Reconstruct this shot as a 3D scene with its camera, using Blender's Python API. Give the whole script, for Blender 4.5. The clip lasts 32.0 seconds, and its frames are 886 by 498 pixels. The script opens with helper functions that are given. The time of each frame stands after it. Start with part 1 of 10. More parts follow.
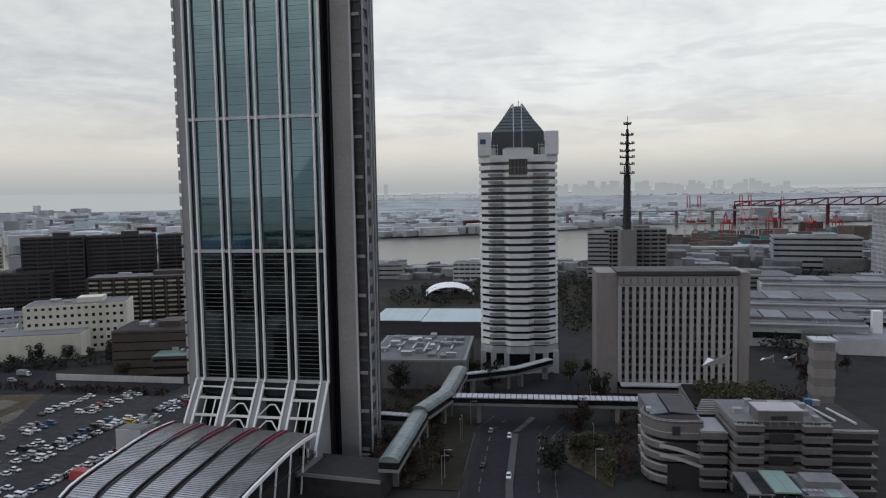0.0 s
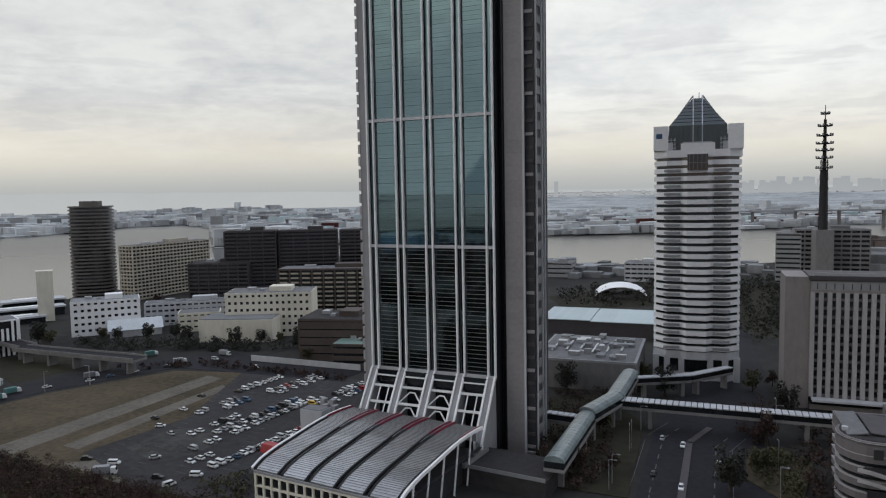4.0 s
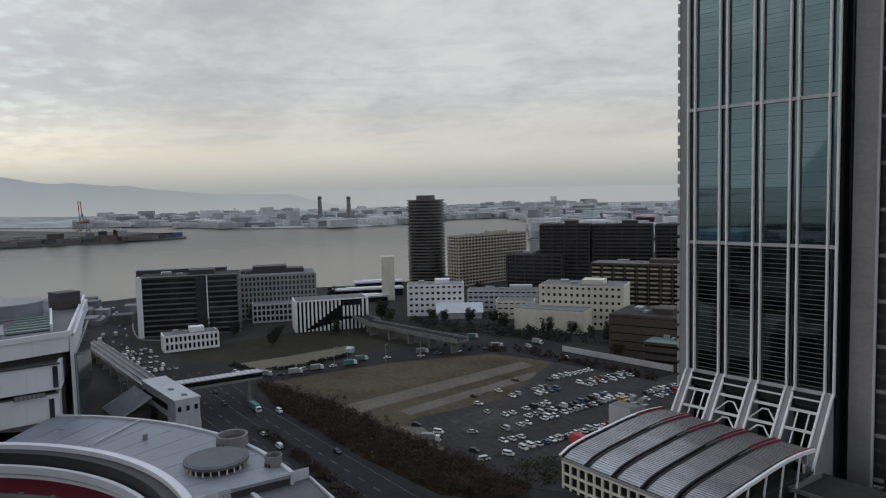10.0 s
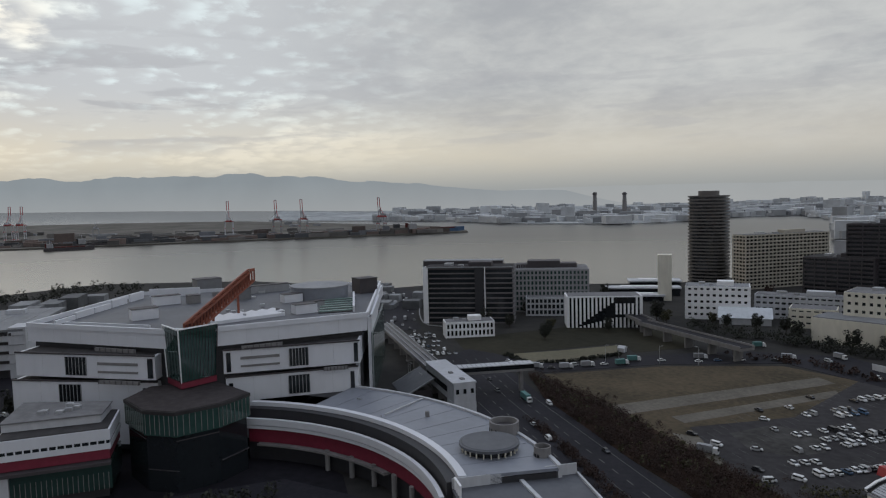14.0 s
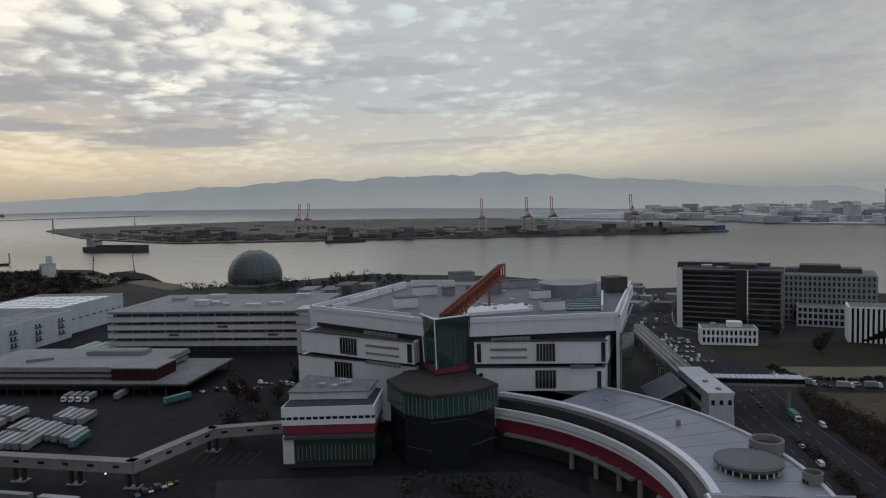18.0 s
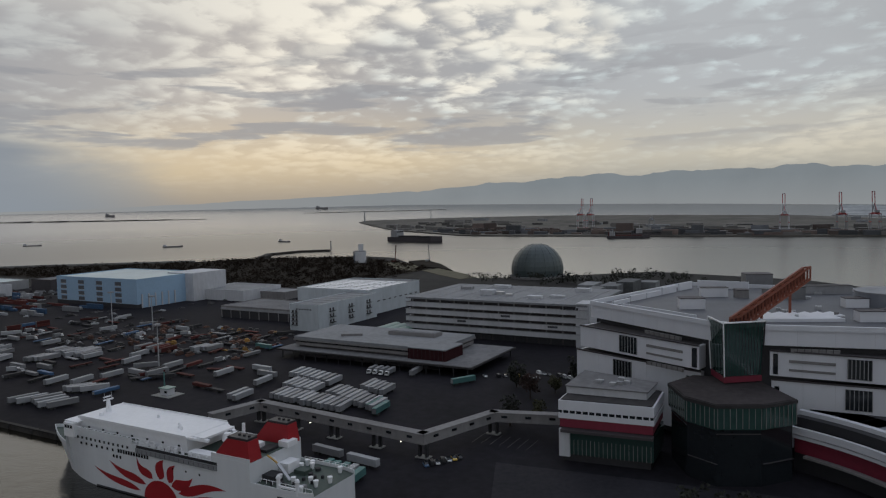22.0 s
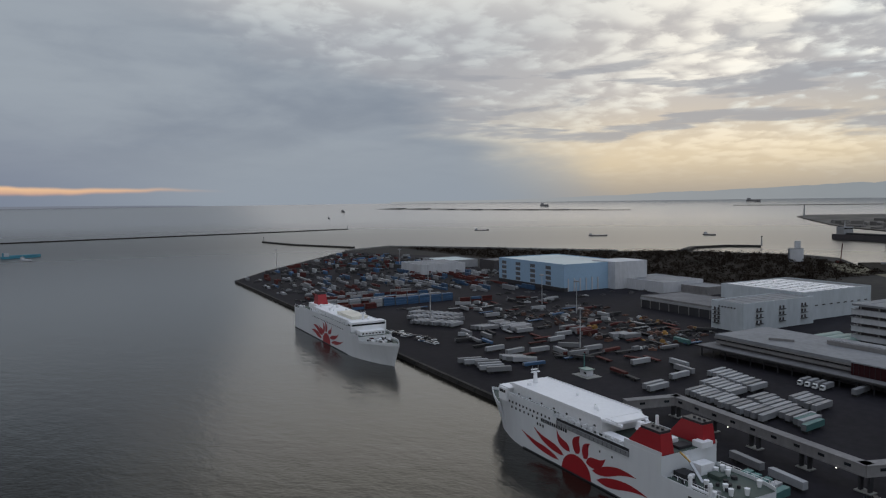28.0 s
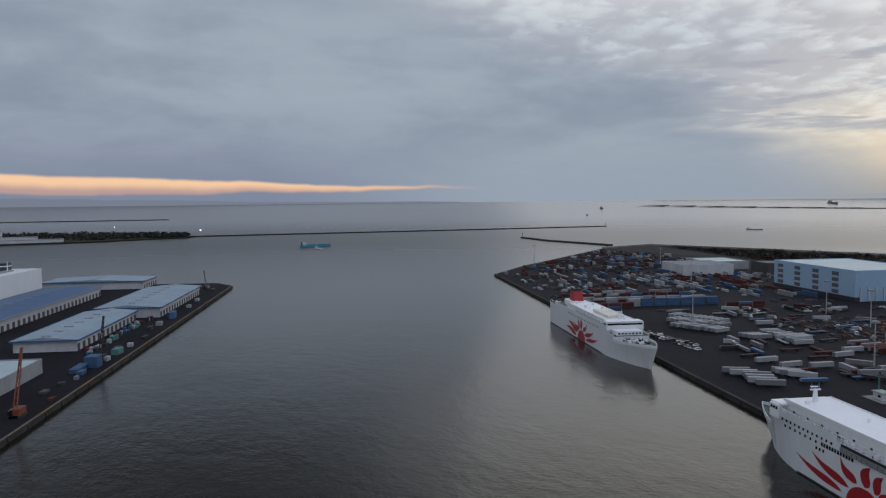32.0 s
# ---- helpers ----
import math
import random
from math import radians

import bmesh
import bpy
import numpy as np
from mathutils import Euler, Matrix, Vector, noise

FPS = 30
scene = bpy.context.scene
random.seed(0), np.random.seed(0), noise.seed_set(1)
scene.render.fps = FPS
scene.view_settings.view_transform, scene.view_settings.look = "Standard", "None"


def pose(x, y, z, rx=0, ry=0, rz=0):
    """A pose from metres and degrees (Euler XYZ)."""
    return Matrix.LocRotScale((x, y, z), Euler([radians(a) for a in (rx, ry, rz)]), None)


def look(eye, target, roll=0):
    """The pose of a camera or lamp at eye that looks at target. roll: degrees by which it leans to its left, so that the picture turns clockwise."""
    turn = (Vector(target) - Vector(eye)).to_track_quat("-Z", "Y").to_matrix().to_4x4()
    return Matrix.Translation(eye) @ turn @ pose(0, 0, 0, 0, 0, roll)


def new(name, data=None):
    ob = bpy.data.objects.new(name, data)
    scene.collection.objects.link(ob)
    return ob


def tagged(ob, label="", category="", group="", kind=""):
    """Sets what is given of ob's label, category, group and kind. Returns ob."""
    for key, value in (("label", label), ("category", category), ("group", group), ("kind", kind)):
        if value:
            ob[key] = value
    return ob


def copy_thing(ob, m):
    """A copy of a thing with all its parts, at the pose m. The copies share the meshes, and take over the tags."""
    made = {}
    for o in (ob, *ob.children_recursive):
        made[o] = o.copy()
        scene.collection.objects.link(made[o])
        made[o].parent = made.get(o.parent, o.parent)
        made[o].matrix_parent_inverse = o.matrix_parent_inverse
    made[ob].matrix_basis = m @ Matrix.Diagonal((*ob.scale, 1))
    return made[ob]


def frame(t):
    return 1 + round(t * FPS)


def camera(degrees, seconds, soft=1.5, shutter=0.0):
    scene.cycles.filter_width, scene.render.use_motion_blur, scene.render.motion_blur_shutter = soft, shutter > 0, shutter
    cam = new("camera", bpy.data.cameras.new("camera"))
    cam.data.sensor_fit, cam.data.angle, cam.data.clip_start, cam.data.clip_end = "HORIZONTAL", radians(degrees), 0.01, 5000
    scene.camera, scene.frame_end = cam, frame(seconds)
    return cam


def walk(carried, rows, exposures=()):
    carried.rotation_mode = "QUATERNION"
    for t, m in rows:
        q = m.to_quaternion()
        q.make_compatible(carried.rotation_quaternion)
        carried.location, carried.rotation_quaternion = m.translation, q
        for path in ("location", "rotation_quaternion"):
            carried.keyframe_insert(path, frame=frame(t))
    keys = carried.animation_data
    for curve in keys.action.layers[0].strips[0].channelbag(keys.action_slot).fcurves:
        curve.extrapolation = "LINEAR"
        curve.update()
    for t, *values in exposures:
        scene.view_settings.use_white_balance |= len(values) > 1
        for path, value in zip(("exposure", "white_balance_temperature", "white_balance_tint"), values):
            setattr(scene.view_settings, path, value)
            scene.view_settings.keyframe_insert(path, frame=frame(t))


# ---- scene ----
# camera: it hovers in one place and turns to its left
EYE = (0.0, 0.0, 85.0)
cam = camera(64.12, 32.0, 1.2)
TURN = [  # seconds, yaw, pitch, roll
    (0, -0.78, -4.48, 0.96), (0.5, 0.87, -4.49, 1.00), (1, 2.41, -4.49, 0.94), (1.5, 4.05, -4.48, 0.97),
    (2, 5.72, -4.49, 0.98), (2.5, 7.39, -4.50, 1.01), (3, 9.19, -4.49, 0.99), (3.5, 11.03, -4.47, 1.02),
    (5.5, 18.54, -4.46, 1.03), (6, 20.48, -4.45, 1.04), (6.5, 22.43, -4.45, 1.05), (7, 24.40, -4.45, 1.11),
    (7.5, 26.40, -4.44, 1.14), (8, 28.44, -4.46, 1.23), (8.5, 30.50, -4.46, 1.23), (9, 32.81, -4.47, 1.28),
    (9.5, 35.26, -4.44, 1.32), (10, 37.91, -4.43, 1.33), (10.5, 40.58, -4.41, 1.43), (11, 43.31, -4.39, 1.40),
    (11.5, 46.07, -4.35, 1.44), (12, 48.64, -4.34, 1.45), (12.5, 51.37, -4.32, 1.43), (13, 54.18, -4.30, 1.48),
    (13.5, 56.99, -4.27, 1.48), (14, 59.87, -4.22, 1.47), (14.5, 62.71, -4.18, 1.57), (16.5, 71.81, -4.05, 1.60),
    (17, 74.49, -4.00, 1.54), (17.5, 77.20, -3.96, 1.56), (18, 79.90, -3.90, 1.56), (18.5, 82.65, -3.88, 1.53),
    (19, 85.41, -3.85, 1.53), (19.5, 88.19, -3.81, 1.48), (20, 91.04, -3.79, 1.46), (20.5, 93.89, -3.77, 1.43),
    (21, 96.75, -3.76, 1.41), (21.5, 99.62, -3.75, 1.42), (22, 102.47, -3.72, 1.41), (22.5, 105.34, -3.71, 1.39),
    (23, 108.18, -3.69, 1.32), (23.5, 111.00, -3.68, 1.33), (24, 113.79, -3.70, 1.24), (24.5, 116.55, -3.69, 1.17),
    (25, 119.31, -3.71, 1.17), (25.5, 122.07, -3.73, 1.09), (27.5, 133.07, -3.76, 0.87), (28, 135.82, -3.78, 0.80),
    (28.5, 138.44, -3.80, 0.79), (29, 141.05, -3.81, 0.79), (29.5, 143.62, -3.80, 0.74), (30, 146.16, -3.80, 0.76),
    (30.5, 148.73, -3.81, 0.65), (31, 151.32, -3.82, 0.61), (31.5, 153.96, -3.82, 0.59), (32, 156.48, -3.81, 0.60),
]
EXPO = [(0, 0.30, 6450, 10), (6, 0.42, 6650, 10), (9, 0.19, 6500, 10), (14, -0.05, 6550, 10), (19, -0.26, 6550, 10), (24, -0.41, 6550, 10), (28, -0.2, 6400, 10), (32, -0.06, 6150, 11)]
walk(cam, [(t, pose(*EYE, 90 + p, r, y)) for t, y, p, r in TURN], EXPO)

# ---------------------------------------------------------------- sky and sun
world = bpy.data.worlds.new("sky")
scene.world = world
world.use_nodes = True
wt = world.node_tree
wt.nodes.clear()


def wn(kind, **sets):
    n = wt.nodes.new(kind)
    for k, v in sets.items():
        if k == "op":
            n.operation = v
        elif k == "blend":
            n.data_type, n.blend_type = "RGBA", v
    return n


def wlink(a, b):
    wt.links.new(a, b)


def wmath(op, a, b=None, c=None, clamp=False):
    n = wn("ShaderNodeMath", op=op)
    n.use_clamp = clamp
    for i, v in enumerate((a, b, c)):
        if v is None:
            continue
        if isinstance(v, (int, float)):
            n.inputs[i].default_value = v
        else:
            wlink(v, n.inputs[i])
    return n.outputs[0]


def wstep(v, lo, hi):
    """0 below lo, 1 above hi, smooth between (lo may lie above hi)."""
    n = wn("ShaderNodeMapRange")
    n.interpolation_type = "SMOOTHSTEP"
    if isinstance(v, (int, float)):
        n.inputs[0].default_value = v
    else:
        wlink(v, n.inputs[0])
    a, b, o, p = (lo, hi, 0.0, 1.0) if lo < hi else (hi, lo, 1.0, 0.0)
    for i, x in zip((1, 2, 3, 4), (a, b, o, p)):
        n.inputs[i].default_value = x
    return n.outputs[0]


def wmix(f, a, b, blend="MIX"):
    n = wn("ShaderNodeMix", blend=blend)
    for sock, v in ((n.inputs[0], f), (n.inputs[6], a), (n.inputs[7], b)):
        if isinstance(v, (int, float)):
            sock.default_value = v
        elif isinstance(v, tuple):
            sock.default_value = (*v, 1.0)
        else:
            wlink(v, sock)
    return n.outputs[2]


def wnoise(vec, scale, detail=6.0, rough=0.55, distort=0.0):
    n = wn("ShaderNodeTexNoise")
    wlink(vec, n.inputs["Vector"])
    n.inputs["Scale"].default_value = scale
    n.inputs["Detail"].default_value = detail
    n.inputs["Roughness"].default_value = rough
    n.inputs["Distortion"].default_value = distort
    return n.outputs[0]


SUN_YAW, SUN_EL = 118.0, 14.0
coord = wn("ShaderNodeTexCoord")
sep = wn("ShaderNodeSeparateXYZ")
wlink(coord.outputs["Generated"], sep.inputs[0])
dx, dy, dz = sep.outputs
el = wmath("MULTIPLY", wmath("ARCSINE", dz), 57.2958)
# yaw to the left of +y, 0 to 360 with the cut behind the view
yaw = wmath("MULTIPLY", wmath("ARCTAN2", wmath("MULTIPLY", dx, -1.0), dy), 57.2958)
yaw = wmath("ADD", yaw, wmath("MULTIPLY", wmath("LESS_THAN", yaw, -90.0), 360.0))

sky = wn("ShaderNodeTexSky")
sky.sky_type = "NISHITA"
sky.sun_disc = False
sky.sun_elevation = radians(SUN_EL)
sky.sun_rotation = radians(-SUN_YAW)
sky.air_density, sky.dust_density, sky.ozone_density = 1.0, 2.0, 1.0
clear = wmix(1.0, sky.outputs[0], (0.06, 0.06, 0.06), "MULTIPLY")

# cloud layer: noise on a plane overhead, so that it thins out towards the horizon
lift = wmath("ADD", wmath("MAXIMUM", dz, 0.0), 0.20)
plane = wn("ShaderNodeCombineXYZ")
wlink(wmath("DIVIDE", dx, lift), plane.inputs[0])
wlink(wmath("DIVIDE", dy, lift), plane.inputs[1])
big = wnoise(plane.outputs[0], 0.75, 5.0, 0.55, 0.4)
mid = wnoise(plane.outputs[0], 2.6, 6.0, 0.55, 0.3)
fine = wnoise(plane.outputs[0], 10.0, 5.0, 0.6, 0.3)
west = wstep(yaw, 54.0, 80.0)                       # the mottled altocumulus lies over the sea
body = wmath("ADD", wmath("MULTIPLY", big, 0.62), wmath("MULTIPLY", mid, 0.38))
cells = wn("ShaderNodeTexVoronoi")
cells.feature = "SMOOTH_F1"
warp = wn("ShaderNodeCombineXYZ")
wsep = wn("ShaderNodeSeparateXYZ")
wlink(plane.outputs[0], wsep.inputs[0])
wlink(wmath("ADD", wmath("MULTIPLY", wsep.outputs[0], 1.0), wmath("MULTIPLY", mid, 0.30)), warp.inputs[0])
wlink(wmath("ADD", wmath("MULTIPLY", wsep.outputs[1], 1.0), wmath("MULTIPLY", fine, 0.16)), warp.inputs[1])
wlink(warp.outputs[0], cells.inputs["Vector"])
cells.inputs["Scale"].default_value = 11.0
cells.inputs["Smoothness"].default_value = 0.6
puff = wmath("ADD", 0.18, wmath("MULTIPLY", cells.outputs["Distance"], 0.75))
spots = wmath("ADD", wmath("ADD", wmath("MULTIPLY", mid, 0.28), wmath("MULTIPLY", fine, 0.34)), wmath("MULTIPLY", puff, 0.38))
dens_e = wstep(wmath("ADD", wmath("MULTIPLY", body, 0.80), wmath("MULTIPLY", fine, 0.20)), 0.37, 0.64)
dens_w = wstep(wmath("ADD", wmath("MULTIPLY", big, 0.35), wmath("MULTIPLY", spots, 0.65)), 0.425, 0.555)
thin_e = wmix(dens_e, (0.735, 0.755, 0.745), (0.55, 0.57, 0.59))
thin_e = wmix(wstep(yaw, 6.0, 22.0), thin_e, wmix(dens_e, (0.63, 0.645, 0.64), (0.43, 0.45, 0.475)))
crest = wmix(wstep(big, 0.40, 0.56), (1.14, 1.11, 1.00), (0.80, 0.90, 0.93))
crest = wmix(wstep(yaw, 104.0, 132.0), crest, (0.60, 0.64, 0.66))
shade = wmix(wstep(yaw, 82.0, 108.0), (0.60, 0.63, 0.66), (0.43, 0.45, 0.49))
thin_w = wmix(dens_w, crest, shade)
cover = wmix(west, thin_e, thin_w)
cloud = wmix(0.06, cover, clear)
# cream light low over the horizon, strongest in the west
glow_yaw = wmath("MULTIPLY", wstep(yaw, 84.0, 112.0), wstep(yaw, 134.0, 121.0))
cream = wmix(wstep(yaw, 30.0, 72.0), (0.60, 0.57, 0.50), (0.76, 0.70, 0.56))
cream = wmix(glow_yaw, cream, (0.94, 0.76, 0.49))
low = wmath("MULTIPLY", wstep(el, 9.0, 2.0), wmath("ADD", 0.62, wmath("MULTIPLY", mid, 0.42)))
cloud = wmix(low, cloud, cream)
haze = wmix(glow_yaw, (0.325, 0.345, 0.35), (0.46, 0.40, 0.33))
cloud = wmix(wstep(el, 4.0, -0.2), cloud, haze)
# long streaks of shaded cloud over the western horizon
band = wn("ShaderNodeCombineXYZ")
wlink(wmath("MULTIPLY", yaw, 0.085), band.inputs[0])
wlink(wmath("MULTIPLY", el, 0.62), band.inputs[1])
streak = wstep(wnoise(band.outputs[0], 1.0, 5.0, 0.55, 0.3), 0.50, 0.60)
where = wmath("MULTIPLY", wmath("MULTIPLY", wstep(el, 3.2, 5.0), wstep(el, 14.5, 9.5)), wmath("ADD", 0.28, wmath("MULTIPLY", wstep(yaw, 66.0, 104.0), 0.46)))
cloud = wmix(wmath("MULTIPLY", streak, where), cloud, (0.40, 0.41, 0.44))
# the dark bank of cloud in the south-west, with a slanting upper edge
edge = wmath("ADD", wmath("MULTIPLY", wmath("SUBTRACT", yaw, 128.0), 0.45), 3.0)
edge = wmath("ADD", edge, wmath("MULTIPLY", wmath("MAXIMUM", wmath("SUBTRACT", yaw, 160.0), 0.0), 2.5))
edge = wmath("ADD", edge, wmath("MULTIPLY", wmath("SUBTRACT", big, 0.5), 14.0))
inside = wstep(wmath("SUBTRACT", el, edge), 2.5, -2.0)
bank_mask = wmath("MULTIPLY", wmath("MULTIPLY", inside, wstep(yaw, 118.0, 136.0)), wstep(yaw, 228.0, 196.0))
bank = wmix(wstep(body, 0.38, 0.64), (0.365, 0.41, 0.46), (0.26, 0.30, 0.36))
bank = wmix(wstep(el, 9.0, 0.0), bank, wmix(wstep(yaw, 150.0, 172.0), (0.33, 0.375, 0.43), (0.215, 0.25, 0.33)))
# mostly out of view: bank darkened here to dim its reflection in water
bank = wmix(wmath("MULTIPLY", wstep(el, 14.0, 22.0), wstep(yaw, 154.0, 176.0)), bank, (0.035, 0.043, 0.062))
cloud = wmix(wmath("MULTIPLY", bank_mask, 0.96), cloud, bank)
# bright cloud added mostly above the view, to lift the water's reflection
high = wmath("MULTIPLY", wstep(el, 12.0, 22.0), wstep(yaw, 168.0, 138.0))
cloud = wmix(wmath("MULTIPLY", high, wstep(yaw, 96.0, 124.0)), cloud, (1.15, 1.10, 0.98))
# the burning slit of clear sky under the bank
ripple = wmath("MULTIPLY", wmath("SUBTRACT", wnoise(coord.outputs["Generated"], 9.0, 3.0), 0.5), 0.7)
slit_c = wmath("ADD", wmath("ADD", 1.16, ripple), wmath("MULTIPLY", wmath("SUBTRACT", yaw, 160.0), 0.012))
slit_w = wmath("MULTIPLY", wstep(yaw, 152.0, 186.0), 0.62)
slit_d = wmath("ABSOLUTE", wmath("SUBTRACT", el, slit_c))
slit = wmath("MULTIPLY", wstep(wmath("SUBTRACT", slit_d, slit_w), 0.18, -0.12), wstep(yaw, 152.0, 161.0))
ember = wmix(wstep(wmath("SUBTRACT", el, slit_c), -0.45, 0.30), (0.52, 0.34, 0.30), (0.98, 0.62, 0.36))
cloud = wmix(slit, cloud, ember)
# bluer light from overhead
south = wmath("MULTIPLY", wstep(yaw, 116.0, 146.0), wstep(yaw, 255.0, 228.0))
cloud = wmix(wmath("MULTIPLY", wstep(el, 22.0, 42.0), 0.75), cloud, (0.74, 0.85, 1.08))
# unseen sky over the south, darkened to dim the near water
cloud = wmix(wmath("MULTIPLY", wmath("MULTIPLY", wstep(el, 17.0, 30.0), wstep(el, 75.0, 55.0)), wmath("MULTIPLY", south, 0.85)), cloud, (0.20, 0.20, 0.21))
# cloud added out of view at the back, to set the light on walls
behind = wmath("MAXIMUM", wstep(yaw, -40.0, -62.0), wstep(yaw, 236.0, 258.0))
cloud = wmix(wmath("MULTIPLY", behind, 0.6), cloud, (0.58, 0.61, 0.66))
under = wmix(wstep(el, -0.2, -3.0), haze, (0.10, 0.11, 0.12))
cloud = wmix(wstep(el, 0.0, -0.3), cloud, under)
back = wn("ShaderNodeBackground")
wlink(cloud, back.inputs[0])
back.inputs[1].default_value = 1.0
out = wn("ShaderNodeOutputWorld")
wlink(back.outputs[0], out.inputs[0])

sun_data = bpy.data.lights.new("sun", "SUN")
sun_data.energy, sun_data.angle, sun_data.color = 0.30, radians(70), (1.0, 0.93, 0.84)
sun = new("sun", sun_data)
_a, _e = radians(SUN_YAW), radians(SUN_EL + 8)
sun.matrix_world = look((0, 0, 400), (400 * math.sin(_a) * math.cos(_e), -400 * math.cos(_a) * math.cos(_e), 400 - 400 * math.sin(_e)))

# ---------------------------------------------------------------- materials
def material(name, col, rough=0.7, metal=0.0, vary=0.18, big=0.03, small=0.6, bump=0.0, each=0.0, col2=None, stretch=(1, 1, 1), spec=0.5, ior=1.5, lit=0.0):
    """A surface of one base colour with soft stains (big), grain (small), relief and a change from object to object (each)."""
    m = bpy.data.materials.new(name)
    m.use_nodes = True
    t = m.node_tree
    p = t.nodes["Principled BSDF"]
    p.inputs["Roughness"].default_value, p.inputs["Metallic"].default_value = rough, metal
    p.inputs["Specular IOR Level"].default_value, p.inputs["IOR"].default_value = spec, ior
    g = t.nodes.new("ShaderNodeNewGeometry")
    mp = t.nodes.new("ShaderNodeMapping")
    mp.inputs["Scale"].default_value = stretch
    t.links.new(g.outputs["Position"], mp.inputs["Vector"])
    fac = None
    for s, d in ((big, 4.0), (small, 5.0)):
        n = t.nodes.new("ShaderNodeTexNoise")
        n.inputs["Scale"].default_value, n.inputs["Detail"].default_value, n.inputs["Roughness"].default_value = s, d, 0.6
        t.links.new(mp.outputs[0], n.inputs["Vector"])
        if fac is None:
            fac = n.outputs[0]
        else:
            a = t.nodes.new("ShaderNodeMath")
            a.operation = "MULTIPLY_ADD"
            a.inputs[1].default_value = 0.45
            t.links.new(n.outputs[0], a.inputs[0])
            b = t.nodes.new("ShaderNodeMath")
            b.operation = "MULTIPLY"
            b.inputs[1].default_value = 0.55
            t.links.new(fac, b.inputs[0])
            t.links.new(b.outputs[0], a.inputs[2])
            fac = a.outputs[0]
            grain = n.outputs[0]
    r = t.nodes.new("ShaderNodeMapRange")
    for i, v in zip((1, 2, 3, 4), (0.36, 0.64, 0.0, 1.0)):
        r.inputs[i].default_value = v
    t.links.new(fac, r.inputs[0])
    mix = t.nodes.new("ShaderNodeMix")
    mix.data_type = "RGBA"
    c2 = col2 or tuple(min(1.0, c * (1 + vary)) for c in col)
    c1 = col if col2 else tuple(c * (1 - vary) for c in col)
    mix.inputs[6].default_value, mix.inputs[7].default_value = (*c1, 1), (*c2, 1)
    t.links.new(r.outputs[0], mix.inputs[0])
    colour = mix.outputs[2]
    if each:
        o = t.nodes.new("ShaderNodeObjectInfo")
        h = t.nodes.new("ShaderNodeHueSaturation")
        e = t.nodes.new("ShaderNodeMapRange")
        e.inputs[3].default_value, e.inputs[4].default_value = 1 - each, 1 + each
        t.links.new(o.outputs["Random"], e.inputs[0])
        t.links.new(e.outputs[0], h.inputs["Value"])
        t.links.new(colour, h.inputs["Color"])
        colour = h.outputs[0]
    t.links.new(colour, p.inputs["Base Color"])
    if bump:
        b = t.nodes.new("ShaderNodeBump")
        b.inputs["Strength"].default_value = bump
        b.inputs["Distance"].default_value = 0.1
        t.links.new(grain, b.inputs["Height"])
        t.links.new(b.outputs[0], p.inputs["Normal"])
    if lit:
        p.inputs["Emission Color"].default_value = (*col, 1)
        p.inputs["Emission Strength"].default_value = lit
    return m


def island_vary(m, amount):
    """Lets the joined pieces of one mesh differ in brightness."""
    t = m.node_tree
    p = t.nodes["Principled BSDF"]
    src = p.inputs["Base Color"].links[0].from_socket
    g = t.nodes.new("ShaderNodeNewGeometry")
    h = t.nodes.new("ShaderNodeHueSaturation")
    e = t.nodes.new("ShaderNodeMapRange")
    e.inputs[3].default_value, e.inputs[4].default_value = 1 - amount, 1 + amount
    t.links.new(g.outputs["Random Per Island"], e.inputs[0])
    t.links.new(e.outputs[0], h.inputs["Value"])
    t.links.new(src, h.inputs["Color"])
    t.links.new(h.outputs[0], p.inputs["Base Color"])
    return m


ASPHALT = material("asphalt", (0.043, 0.041, 0.043), 0.85, vary=0.35, big=0.02, small=0.35, bump=0.15, spec=0.08)
ROADTAR = material("road_asphalt", (0.024, 0.0235, 0.028), 0.8, vary=0.3, big=0.03, small=0.5, bump=0.1, spec=0.08)
YARD = material("yard_concrete", (0.0140, 0.0132, 0.0168), 0.85, vary=0.4, big=0.015, small=0.25, bump=0.1, spec=0.08)
EARTH = material("town_ground", (0.023, 0.023, 0.023), 0.9, big=0.012, small=0.12, col2=(0.044, 0.042, 0.039), spec=0.08)
GRASS = material("dry_grass", (0.044, 0.038, 0.027), 0.95, big=0.03, small=0.4, col2=(0.104, 0.083, 0.056), bump=0.4, spec=0.08)
DUST = material("dusty_asphalt", (0.060, 0.058, 0.056), 0.9, vary=0.4, big=0.06, small=0.4, spec=0.08)
DIRT = material("bare_dirt", (0.090, 0.083, 0.070), 0.95, big=0.06, small=0.5, col2=(0.165, 0.150, 0.128), bump=0.3, spec=0.08)
SHRUBSOIL = material("shrub_soil", (0.030, 0.019, 0.014), 0.95, vary=0.4, big=0.06, small=0.5, spec=0.05)
SAND = material("pale_sand", (0.135, 0.125, 0.09), 0.95, vary=0.15, big=0.05, small=0.4, spec=0.08)
SCRUB = material("dark_scrub_ground", (0.020, 0.017, 0.0135), 0.95, vary=0.35, big=0.02, small=0.2, spec=0.05)
GREEN = material("park_green", (0.022, 0.022, 0.016), 0.95, big=0.02, small=0.2, col2=(0.041, 0.038, 0.027), spec=0.08)
PAINT = material("road_paint", (0.075, 0.075, 0.073), 0.8, vary=0.35, big=0.1, small=0.8)
KERBY = material("stained_kerb", (0.17, 0.13, 0.085), 0.85, vary=0.4, big=0.2, small=0.8)
